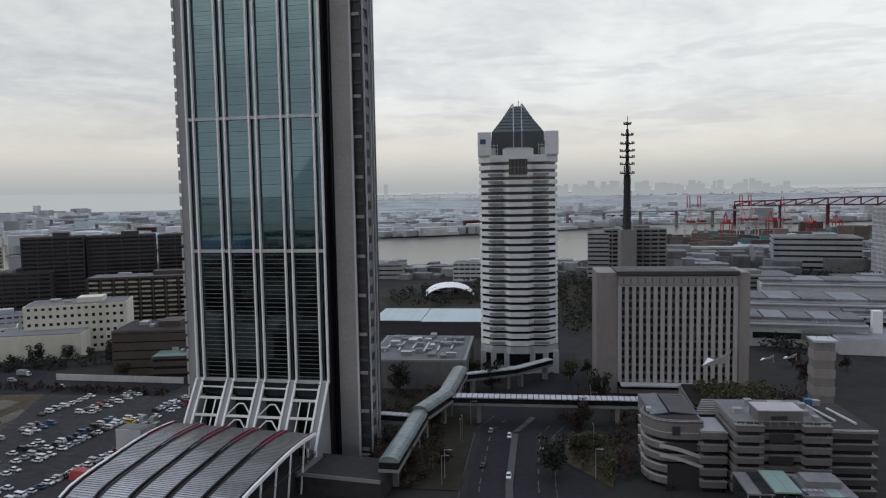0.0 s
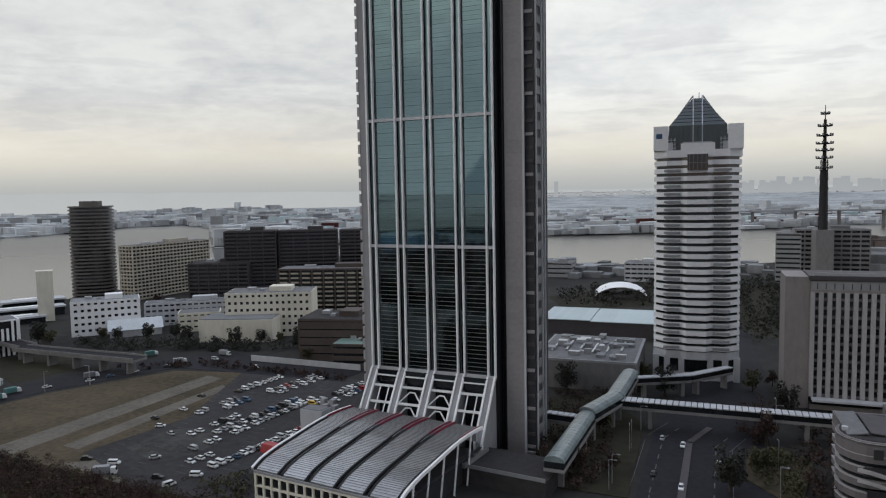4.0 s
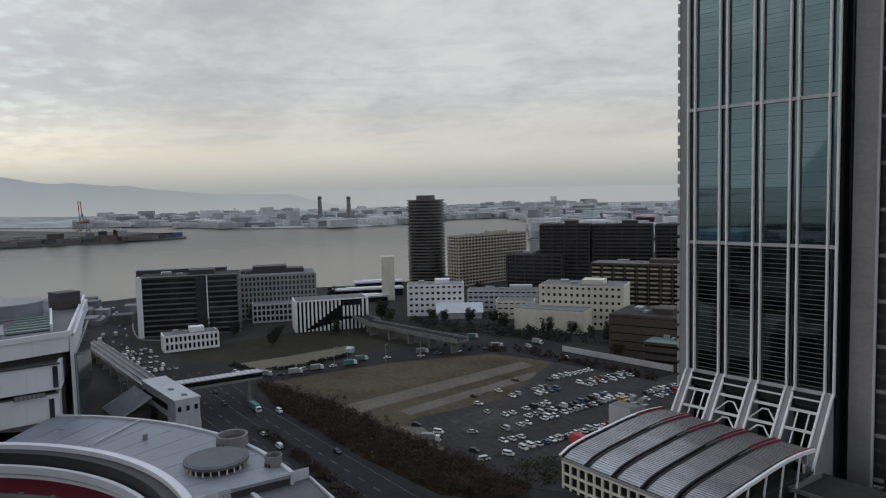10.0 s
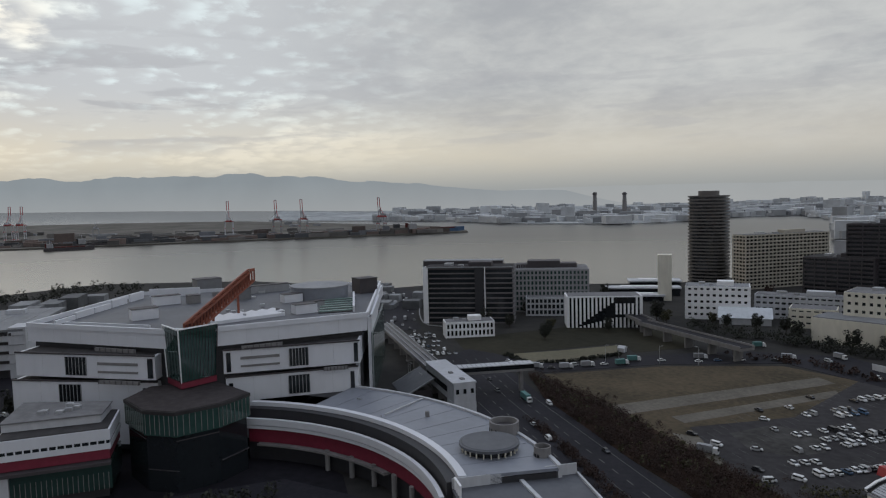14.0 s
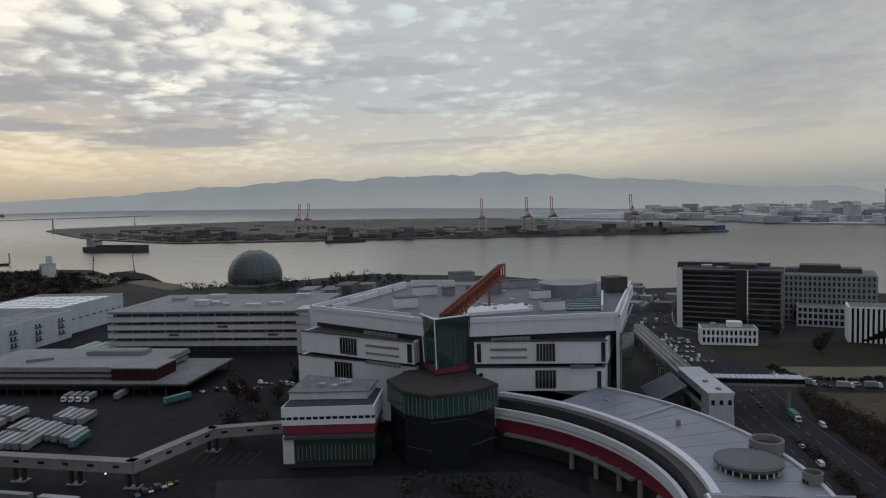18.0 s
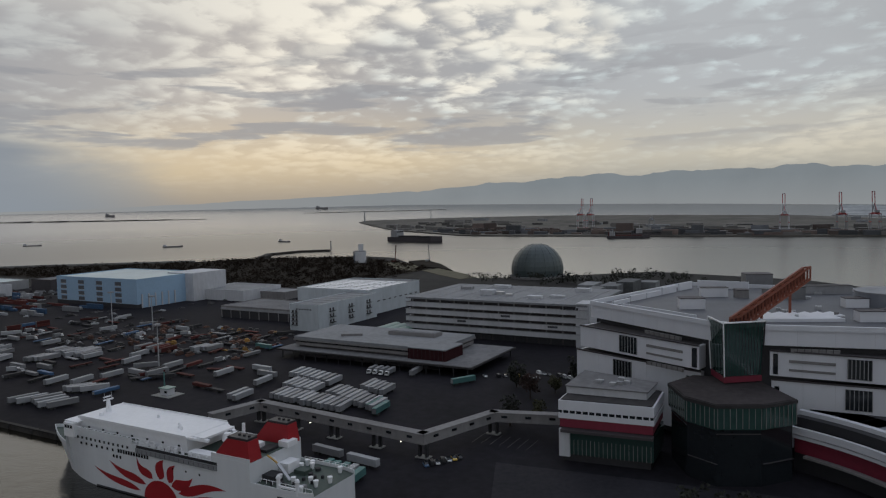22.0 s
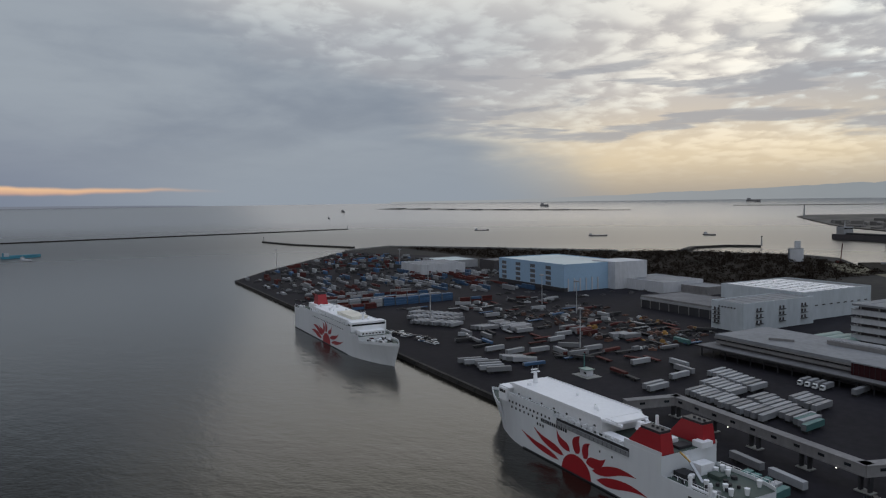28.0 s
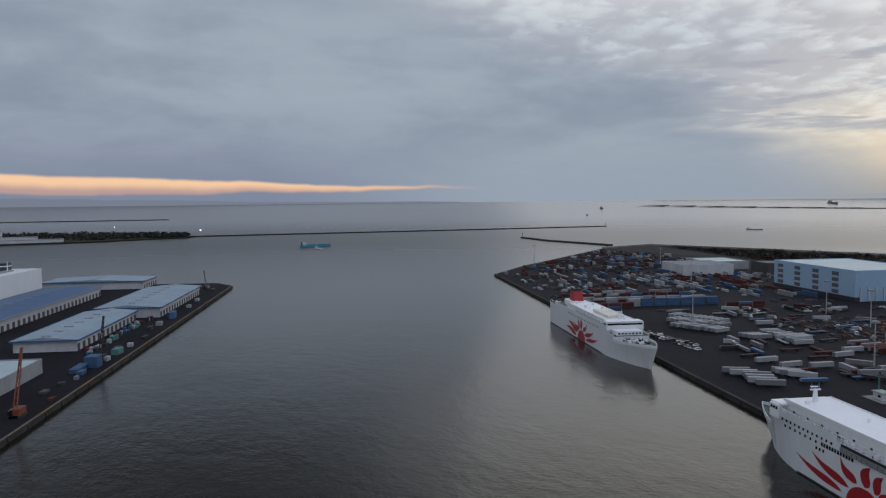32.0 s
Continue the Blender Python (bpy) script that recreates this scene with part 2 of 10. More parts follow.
KERB = material("kerb_concrete", (0.20, 0.20, 0.19), 0.85, vary=0.25)
QUAY = material("quay_concrete", (0.05, 0.047, 0.044), 0.85, vary=0.35, big=0.05, small=0.5, bump=0.2, spec=0.08)
RUBBER = material("black_rubber", (0.02, 0.02, 0.02), 0.8)
WHITE = material("white_paint", (0.77, 0.775, 0.79), 0.55, vary=0.07, big=0.05, small=0.4)
WHITE2 = material("weathered_white", (0.45, 0.46, 0.485), 0.7, vary=0.14, big=0.06, small=0.5, stretch=(1, 1, 0.3))
CENTREWHITE = material("smooth_cladding", (0.61, 0.625, 0.665), 0.5, vary=0.06, big=0.05, small=0.25, stretch=(1, 1, 0.3))
CREAM = material("cream_wall", (0.66, 0.63, 0.54), 0.75, vary=0.1, big=0.05, small=0.4, stretch=(1, 1, 0.3))
LGREY = material("light_grey_wall", (0.28, 0.285, 0.295), 0.75, vary=0.12, big=0.05, small=0.4, stretch=(1, 1, 0.4), spec=0.08)
GREY = material("grey_concrete", (0.20, 0.195, 0.195), 0.8, vary=0.2, big=0.05, small=0.5, bump=0.1, stretch=(1, 1, 0.4), spec=0.08)
TAUPE = material("taupe_stone", (0.25, 0.225, 0.22), 0.75, vary=0.14, big=0.05, small=0.6, stretch=(1, 1, 0.4), bump=0.05)
PIERSTONE = material("pale_pier_stone", (0.37, 0.355, 0.36), 0.75, vary=0.14, big=0.08, small=0.6, stretch=(1, 1, 0.2))
TERRACE = material("dark_terrace_stone", (0.125, 0.115, 0.118), 0.8, vary=0.2, big=0.08, small=0.6, stretch=(1, 1, 0.4))
CONDO = material("brown_balcony_tile", (0.125, 0.115, 0.108), 0.75, vary=0.12)
BRIDGERED = material("dark_red_steel", (0.10, 0.018, 0.024), 0.7, vary=0.15)
GRANITE = material("brown_granite", (0.26, 0.245, 0.25), 0.5, vary=0.14, big=0.05, small=0.8, each=0.06)
DARKWALL = material("dark_brown_wall", (0.050, 0.044, 0.048), 0.7, vary=0.2, big=0.05, small=0.5)
# also fills openings and recesses, where its black stands for shade
BLACK = material("black_frame_and_shade", (0.024, 0.024, 0.028), 0.6)
BRICK = material("brown_brick", (0.075, 0.058, 0.052), 0.85, vary=0.2, big=0.1, small=1.2)
BEIGE = material("beige_tile", (0.38, 0.35, 0.29), 0.75, vary=0.1, big=0.06, small=0.6)
STEEL = material("brushed_steel", (0.42, 0.43, 0.45), 0.4, 0.6, vary=0.1)
ROOFTIN = material("roof_metal", (0.40, 0.42, 0.435), 0.45, 0.35, vary=0.14, big=0.05, small=0.5, each=0.10)
CANOPYTIN = material("canopy_sheet", (0.44, 0.445, 0.45), 0.33, 0.7, vary=0.16, big=0.08, small=0.9, each=0.12, bump=0.05)
ROOFGREY = material("grey_roof", (0.16, 0.16, 0.165), 0.8, vary=0.22, big=0.05, small=0.4, spec=0.08)
ROOFWHITE = material("pale_roof", (0.205, 0.213, 0.224), 0.65, vary=0.16, big=0.05, small=0.4, each=0.05, spec=0.08)
ROOFDARK = material("dark_roof", (0.045, 0.043, 0.044), 0.8, vary=0.25, big=0.05, small=0.4, spec=0.08)
PODROOF = material("brown_roof_felt", (0.050, 0.044, 0.045), 0.85, vary=0.25, big=0.05, small=0.4, spec=0.08)
ROOFSHEET = material("blue_grey_roof_sheet", (0.205, 0.220, 0.255), 0.45, 0.2, vary=0.12, big=0.04, small=0.3, each=0.05)
LIDGREY = material("blue_grey_lid", (0.078, 0.083, 0.095), 0.6, vary=0.2, big=0.08, small=0.5)
ROOFGLASS = material("footbridge_glazing", (0.15, 0.185, 0.19), 0.35, vary=0.2, big=0.2, small=0.8, each=0.12)
ROOFAQUA = material("pale_aqua_roof", (0.36, 0.44, 0.46), 0.5, vary=0.1, each=0.05)
ROOFBLUE = material("blue_roof", (0.045, 0.10, 0.20), 0.5, vary=0.15, each=0.08)
ROOFGREEN = material("pale_green_roof", (0.17, 0.25, 0.225), 0.5, vary=0.1)
BLUEWALL = material("pale_blue_wall", (0.27, 0.40, 0.54), 0.65, vary=0.08)
BROWNRED = material("brown_red_panel", (0.040, 0.014, 0.016), 0.8, vary=0.2, spec=0.05)
PIERROOF = material("bluish_pier_roof", (0.24, 0.30, 0.35), 0.7, vary=0.14, big=0.05, small=0.4)
BLUEWHITE = material("bluish_white_wall", (0.42, 0.46, 0.49), 0.7, vary=0.1, big=0.05, small=0.4, stretch=(1, 1, 0.3))
RED = material("red_paint", (0.30, 0.018, 0.022), 0.5, vary=0.12)
CRIMSON = material("crimson_panel", (0.17, 0.014, 0.034), 0.6, vary=0.15)
ORANGE = material("orange_steel", (0.19, 0.050, 0.026), 0.55, vary=0.15)
FUNNEL = material("funnel_red", (0.30, 0.012, 0.018), 0.45, vary=0.08)
BLUE = material("container_blue", (0.030, 0.080, 0.165), 0.6, vary=0.2, each=0.25)
RUST = material("container_rust", (0.075, 0.022, 0.020), 0.75, vary=0.3, each=0.3, spec=0.15)
TEAL = material("teal_cover", (0.055, 0.15, 0.145), 0.6, vary=0.15, each=0.15)
BOXWHITE = material("trailer_white", (0.26, 0.27, 0.285), 0.6, vary=0.12, each=0.16, small=0.9)
BOXGREY = material("trailer_grey", (0.17, 0.175, 0.185), 0.6, vary=0.15, each=0.2)
DARKSTEEL = material("dark_steel", (0.035, 0.035, 0.038), 0.7, 0.1, vary=0.3, spec=0.2)
YELLOW = material("machine_yellow", (0.45, 0.27, 0.04), 0.6, vary=0.2)
DECKGREEN = material("deck_green", (0.045, 0.068, 0.058), 0.7, vary=0.2, small=0.8)
HULL = material("hull_white", (0.62, 0.64, 0.66), 0.4, vary=0.05, big=0.06, small=0.4, stretch=(1, 1, 0.2))
HULLDARK = material("boot_top", (0.02, 0.022, 0.03), 0.5)
DECKWHITE = material("deck_white", (0.74, 0.75, 0.77), 0.6, vary=0.06, small=0.8)
GLASS_T = material("tower_glass", (0.118, 0.172, 0.182), 0.03, 1.0, vary=0.06, big=0.2, small=0.08, bump=0.006, each=0.05)
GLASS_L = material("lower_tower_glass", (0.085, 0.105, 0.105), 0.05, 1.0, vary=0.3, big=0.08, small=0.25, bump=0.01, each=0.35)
SLATMETAL = material("sunshade_slats", (0.19, 0.20, 0.195), 0.5, 0.4, vary=0.2)
GLASS_D = material("dark_glass", (0.014, 0.017, 0.020), 0.10, vary=0.2, spec=0.5, ior=1.55, each=0.3)
GLASS_G = material("green_glass", (0.026, 0.060, 0.053), 0.08, vary=0.2, spec=0.5, ior=1.8, each=0.25)
GLASS_P = material("pyramid_glass", (0.030, 0.042, 0.042), 0.12, vary=0.2, ior=1.6, each=0.15)
LEAF_R = island_vary(material("winter_shrub", (0.035, 0.0185, 0.0140), 0.9, vary=0.4, big=0.06, small=0.5), 0.32)
LEAF_D = island_vary(material("evergreen_leaf", (0.020, 0.022, 0.015), 0.9, vary=0.4, big=0.03, small=0.5), 0.32)
LEAF_Y = island_vary(material("olive_leaf", (0.045, 0.043, 0.018), 0.9, vary=0.4, big=0.06, small=0.5), 0.32)
LEAF_W = island_vary(material("belt_leaf", (0.0195, 0.0140, 0.0105), 0.95, vary=0.3, big=0.02, small=0.2, spec=0.05), 0.25)
GOODS_D = island_vary(material("dark_goods", (0.040, 0.038, 0.040), 0.8, vary=0.3), 0.6)
GOODS_L = island_vary(material("pale_goods", (0.26, 0.27, 0.28), 0.7, vary=0.2), 0.5)
GOODS_R = island_vary(material("rusty_goods", (0.085, 0.040, 0.028), 0.8, vary=0.3), 0.5)
GOODS_Y = island_vary(material("yellow_machines", (0.24, 0.13, 0.03), 0.7, vary=0.3), 0.4)
RAILMETAL = material("glazing_metal", (0.125, 0.175, 0.185), 0.35, 0.9, vary=0.06)
BARK = material("bark", (0.045, 0.034, 0.026), 0.9)
LAMPLIT = material("lit_lamp", (1.0, 0.92, 0.75), 0.5, lit=4.0)
TOWNROOF = island_vary(material("town_roofs", (0.17, 0.176, 0.183), 0.8, vary=0.3, big=0.03, small=0.2, spec=0.15), 0.5)
# far roofs and ground: base colours lightened to carry the haze of distance
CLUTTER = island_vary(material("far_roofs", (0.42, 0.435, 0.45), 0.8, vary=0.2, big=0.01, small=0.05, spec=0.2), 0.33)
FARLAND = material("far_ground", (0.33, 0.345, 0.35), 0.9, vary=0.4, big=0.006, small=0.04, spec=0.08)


def water():
    m = bpy.data.materials.new("sea_water")
    m.use_nodes = True
    t = m.node_tree
    p = t.nodes["Principled BSDF"]
    p.inputs["Base Color"].default_value = (0.0060, 0.0075, 0.0085, 1)
    p.inputs["Roughness"].default_value = 0.14
    p.inputs["IOR"].default_value = 1.33
    g = t.nodes.new("ShaderNodeNewGeometry")
    h = None
    for s, st, w in ((0.045, (1, 0.5, 1), 0.55), (0.25, (1, 0.6, 1), 0.30), (0.9, (1, 0.7, 1), 0.15)):
        mp = t.nodes.new("ShaderNodeMapping")
        mp.inputs["Scale"].default_value = st
        mp.inputs["Rotation"].default_value = (0, 0, radians(28))
        t.links.new(g.outputs["Position"], mp.inputs["Vector"])
        n = t.nodes.new("ShaderNodeTexNoise")
        n.inputs["Scale"].default_value, n.inputs["Detail"].default_value = s, 4.0
        t.links.new(mp.outputs[0], n.inputs["Vector"])
        a = t.nodes.new("ShaderNodeMath")
        a.operation = "MULTIPLY_ADD"
        a.inputs[1].default_value = w
        t.links.new(n.outputs[0], a.inputs[0])
        if h:
            t.links.new(h, a.inputs[2])
        else:
            a.inputs[2].default_value = 0.0
        h = a.outputs[0]
    b = t.nodes.new("ShaderNodeBump")
    b.inputs["Strength"].default_value, b.inputs["Distance"].default_value = 0.6, 1.1
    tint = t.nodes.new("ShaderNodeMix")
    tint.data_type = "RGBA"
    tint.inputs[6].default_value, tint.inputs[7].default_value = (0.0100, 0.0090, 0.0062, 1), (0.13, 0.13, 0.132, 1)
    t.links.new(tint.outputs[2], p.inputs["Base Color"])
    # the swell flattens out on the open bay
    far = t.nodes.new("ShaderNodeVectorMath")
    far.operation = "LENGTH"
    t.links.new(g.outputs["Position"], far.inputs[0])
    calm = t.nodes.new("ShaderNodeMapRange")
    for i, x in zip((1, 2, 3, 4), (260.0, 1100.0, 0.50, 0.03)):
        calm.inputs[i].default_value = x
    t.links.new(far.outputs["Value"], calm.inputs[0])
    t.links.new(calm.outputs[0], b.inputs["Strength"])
    # haze over the open bay, put into the base colour by distance
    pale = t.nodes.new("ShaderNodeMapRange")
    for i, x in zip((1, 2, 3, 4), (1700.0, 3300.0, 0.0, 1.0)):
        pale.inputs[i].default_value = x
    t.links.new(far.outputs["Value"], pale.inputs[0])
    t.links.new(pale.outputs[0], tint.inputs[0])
    matt = t.nodes.new("ShaderNodeMapRange")
    for i, x in zip((1, 2, 3, 4), (300.0, 1500.0, 0.13, 0.30)):
        matt.inputs[i].default_value = x
    t.links.new(far.outputs["Value"], matt.inputs[0])
    still = t.nodes.new("ShaderNodeMapRange")
    for i, x in zip((1, 2, 3, 4), (2000.0, 3200.0, 1.0, 0.72)):
        still.inputs[i].default_value = x
    t.links.new(far.outputs["Value"], still.inputs[0])
    gloss = t.nodes.new("ShaderNodeMath")
    gloss.operation = "MULTIPLY"
    t.links.new(matt.outputs[0], gloss.inputs[0])
    t.links.new(still.outputs[0], gloss.inputs[1])
    t.links.new(gloss.outputs[0], p.inputs["Roughness"])
    t.links.new(h, b.inputs["Height"])
    t.links.new(b.outputs[0], p.inputs["Normal"])
    return m


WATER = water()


# Far backdrops glow unlit; haze is mixed in at the foot and southward.
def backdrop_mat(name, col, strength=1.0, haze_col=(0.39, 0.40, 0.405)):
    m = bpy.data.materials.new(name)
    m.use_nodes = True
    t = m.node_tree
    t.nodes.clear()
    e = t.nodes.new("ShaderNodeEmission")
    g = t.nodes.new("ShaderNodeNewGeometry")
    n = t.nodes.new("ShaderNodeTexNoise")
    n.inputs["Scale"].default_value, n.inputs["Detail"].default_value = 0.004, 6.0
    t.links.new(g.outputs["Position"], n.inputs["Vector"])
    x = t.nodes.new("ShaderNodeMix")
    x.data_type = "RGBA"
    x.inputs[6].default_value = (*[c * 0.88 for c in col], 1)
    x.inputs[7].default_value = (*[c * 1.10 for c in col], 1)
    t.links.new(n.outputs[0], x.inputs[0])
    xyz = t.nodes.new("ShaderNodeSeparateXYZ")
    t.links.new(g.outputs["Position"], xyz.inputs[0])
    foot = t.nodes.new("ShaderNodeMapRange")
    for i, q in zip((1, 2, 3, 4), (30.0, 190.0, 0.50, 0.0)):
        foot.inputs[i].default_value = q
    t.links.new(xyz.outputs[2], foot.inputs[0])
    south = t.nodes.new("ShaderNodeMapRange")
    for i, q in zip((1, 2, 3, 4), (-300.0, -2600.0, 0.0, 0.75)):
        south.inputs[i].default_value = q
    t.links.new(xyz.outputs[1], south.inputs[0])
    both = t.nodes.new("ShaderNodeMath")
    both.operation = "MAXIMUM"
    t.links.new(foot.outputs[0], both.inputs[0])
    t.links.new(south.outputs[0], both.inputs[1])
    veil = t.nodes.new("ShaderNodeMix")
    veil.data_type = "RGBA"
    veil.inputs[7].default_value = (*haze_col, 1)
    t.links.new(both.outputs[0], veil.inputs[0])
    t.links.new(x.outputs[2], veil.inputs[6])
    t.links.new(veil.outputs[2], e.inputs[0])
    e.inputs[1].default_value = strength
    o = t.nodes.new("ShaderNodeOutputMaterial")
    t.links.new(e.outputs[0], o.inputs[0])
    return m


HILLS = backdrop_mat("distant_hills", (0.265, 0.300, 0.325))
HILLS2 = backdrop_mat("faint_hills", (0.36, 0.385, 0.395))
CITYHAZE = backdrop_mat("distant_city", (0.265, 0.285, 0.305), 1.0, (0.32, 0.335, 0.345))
FARBOX = island_vary(material("far_containers", (0.105, 0.080, 0.072), 0.8, vary=0.3), 0.6)
FARBOX2 = island_vary(material("far_containers_grey", (0.085, 0.090, 0.10), 0.8, vary=0.3), 0.6)

# ---------------------------------------------------------------- small builders
MESHES = {}


def mesh_of(key, make):
    """One mesh for alike pieces."""
    if key not in MESHES:
        MESHES[key] = make()
    return MESHES[key]


def from_py(name, verts, faces, mat, smooth=False):
    me = bpy.data.meshes.new(name)
    me.from_pydata([tuple(v) for v in verts], [], faces)
    me.materials.append(mat)
    if smooth:
        for p in me.polygons:
            p.use_smooth = True
    me.update()
    return me


CUBE_F = [(0, 3, 2, 1), (4, 5, 6, 7), (0, 1, 5, 4), (1, 2, 6, 5), (2, 3, 7, 6), (3, 0, 4, 7)]


def cube_v(cx, cy, cz, sx, sy, sz, c=1.0, s=0.0):
    """Eight corners of a box that stands on cz, turned by (c, s)."""
    v = []
    for z in (cz, cz + sz):
        for a, b in ((-1, -1), (1, -1), (1, 1), (-1, 1)):
            x, y = a * sx / 2, b * sy / 2
            v.append((cx + x * c - y * s, cy + x * s + y * c, z))
    return v


def box_mesh(sx, sy, sz, mat):
    return mesh_of(("box", round(sx, 2), round(sy, 2), round(sz, 2), mat.name), lambda: from_py("block", cube_v(0, 0, 0, sx, sy, sz), CUBE_F, mat))


def child(ob, parent):
    ob.parent = parent
    return ob


def box(name, parent, mat, x, y, z, sx, sy, sz, rz=0.0, label=""):
    """A box part that stands on z."""
    ob = child(new(name, box_mesh(sx, sy, sz, mat)), parent)
    ob.matrix_basis = pose(x, y, z, 0, 0, rz)
    return tagged(ob, label)


def many(name, parent, mat, boxes, label="", kind=""):
    """Joined boxes (x, y, z, sx, sy, sz[, rz]) as one part."""
    v, f = [], []
    for b in boxes:
        a = radians(b[6]) if len(b) > 6 else 0.0
        n = len(v)
        v += cube_v(*b[:6], math.cos(a), math.sin(a))
        f += [tuple(i + n for i in q) for q in CUBE_F]
    return tagged(child(new(name, from_py(name, v, f, mat)), parent), label, kind=kind)


def prism_mesh(name, pts, z0, z1, mat):
    """A plan outline (anticlockwise) raised from z0 to z1."""
    n = len(pts)
    v = [(x, y, z0) for x, y in pts] + [(x, y, z1) for x, y in pts]
    f = [tuple(range(n - 1, -1, -1)), tuple(range(n, 2 * n))]
    f += [(i, (i + 1) % n, n + (i + 1) % n, n + i) for i in range(n)]
    return from_py(name, v, f, mat)


def prism(name, parent, mat, pts, z0, z1, label=""):
    return tagged(child(new(name, prism_mesh(name, pts, z0, z1, mat)), parent), label)


def side_prism(name, parent, mat, prof, x0, x1, label=""):
    """A profile in (y, z) drawn out along x."""
    n = len(prof)
    v = [(x0, y, z) for y, z in prof] + [(x1, y, z) for y, z in prof]
    f = [tuple(range(n)), tuple(range(2 * n - 1, n - 1, -1))]
    f += [(i, n + i, n + (i + 1) % n, (i + 1) % n) for i in range(n)]
    me = from_py(name, v, f, mat)
    bm = bmesh.new()
    bm.from_mesh(me)
    bmesh.ops.recalc_face_normals(bm, faces=bm.faces)
    bm.to_mesh(me)
    bm.free()
    return tagged(child(new(name, me), parent), label)


def cyl_mesh(r0, r1, h, mat, n=14):
    def make():
        v = [(r0 * math.cos(2 * math.pi * i / n), r0 * math.sin(2 * math.pi * i / n), 0) for i in range(n)]
        v += [(r1 * math.cos(2 * math.pi * i / n), r1 * math.sin(2 * math.pi * i / n), h) for i in range(n)]
        f = [tuple(range(n - 1, -1, -1)), tuple(range(n, 2 * n))] + [(i, (i + 1) % n, n + (i + 1) % n, n + i) for i in range(n)]
        return from_py("round", v, f, mat)
    return mesh_of(("cyl", round(r0, 2), round(r1, 2), round(h, 2), mat.name, n), make)


def cyl(name, parent, mat, x, y, z, r0, h, r1=None, n=14, label=""):
    ob = child(new(name, cyl_mesh(r0, r0 if r1 is None else r1, h, mat, n)), parent)
    ob.matrix_basis = pose(x, y, z)
    return tagged(ob, label)


def beam(name, parent, mat, a, b, w, h=None, label=""):
    """A square bar from a to b."""
    a, b = Vector(a), Vector(b)
    d = b - a
    ob = child(new(name, box_mesh(w, h or w, d.length, mat)), parent)
    ob.matrix_basis = Matrix.Translation(a) @ d.to_track_quat("Z", "Y").to_matrix().to_4x4()
    return tagged(ob, label)


def rail(name, parent, mat, pts, w, h, label=""):
    """One bent bar through the points, with its top h above them."""
    pts = [Vector(p) for p in pts]
    v, f = [], []
    for i, p in enumerate(pts):
        d = pts[min(i + 1, len(pts) - 1)] - pts[max(i - 1, 0)]
        s = d.cross(Vector((0, 0, 1)))
        s = (s.normalized() if s.length > 1e-6 else Vector((1, 0, 0))) * (w / 2)
        up = s.cross(d).normalized() * h
        v += [p - s, p + s, p + s + up, p - s + up]
    for i in range(len(pts) - 1):
        for j in range(4):
            f.append((4 * i + j, 4 * i + (j + 1) % 4, 4 * i + 4 + (j + 1) % 4, 4 * i + 4 + j))
    n = 4 * (len(pts) - 1)
    f += [(3, 2, 1, 0), (n, n + 1, n + 2, n + 3)]
    return tagged(child(new(name, from_py(name, v, f, mat)), parent), label)


def thing(name, x, y, z=0.0, rz=0.0, label="", category="", group="", kind=""):
    ob = new(name)
    ob.empty_display_size = 1.0
    ob.matrix_basis = pose(x, y, z, 0, 0, rz)
    return tagged(ob, label, category, group, kind)


def dish(x, y):
    """The sea far out rises a little, so that its horizon lies inside the drawn distance."""
    r = math.hypot(x, y)
    return -2.0 if r < 2200 else -2.0 + 82.0 * ((min(r, 4930.0) - 2200) / 2700) ** 2


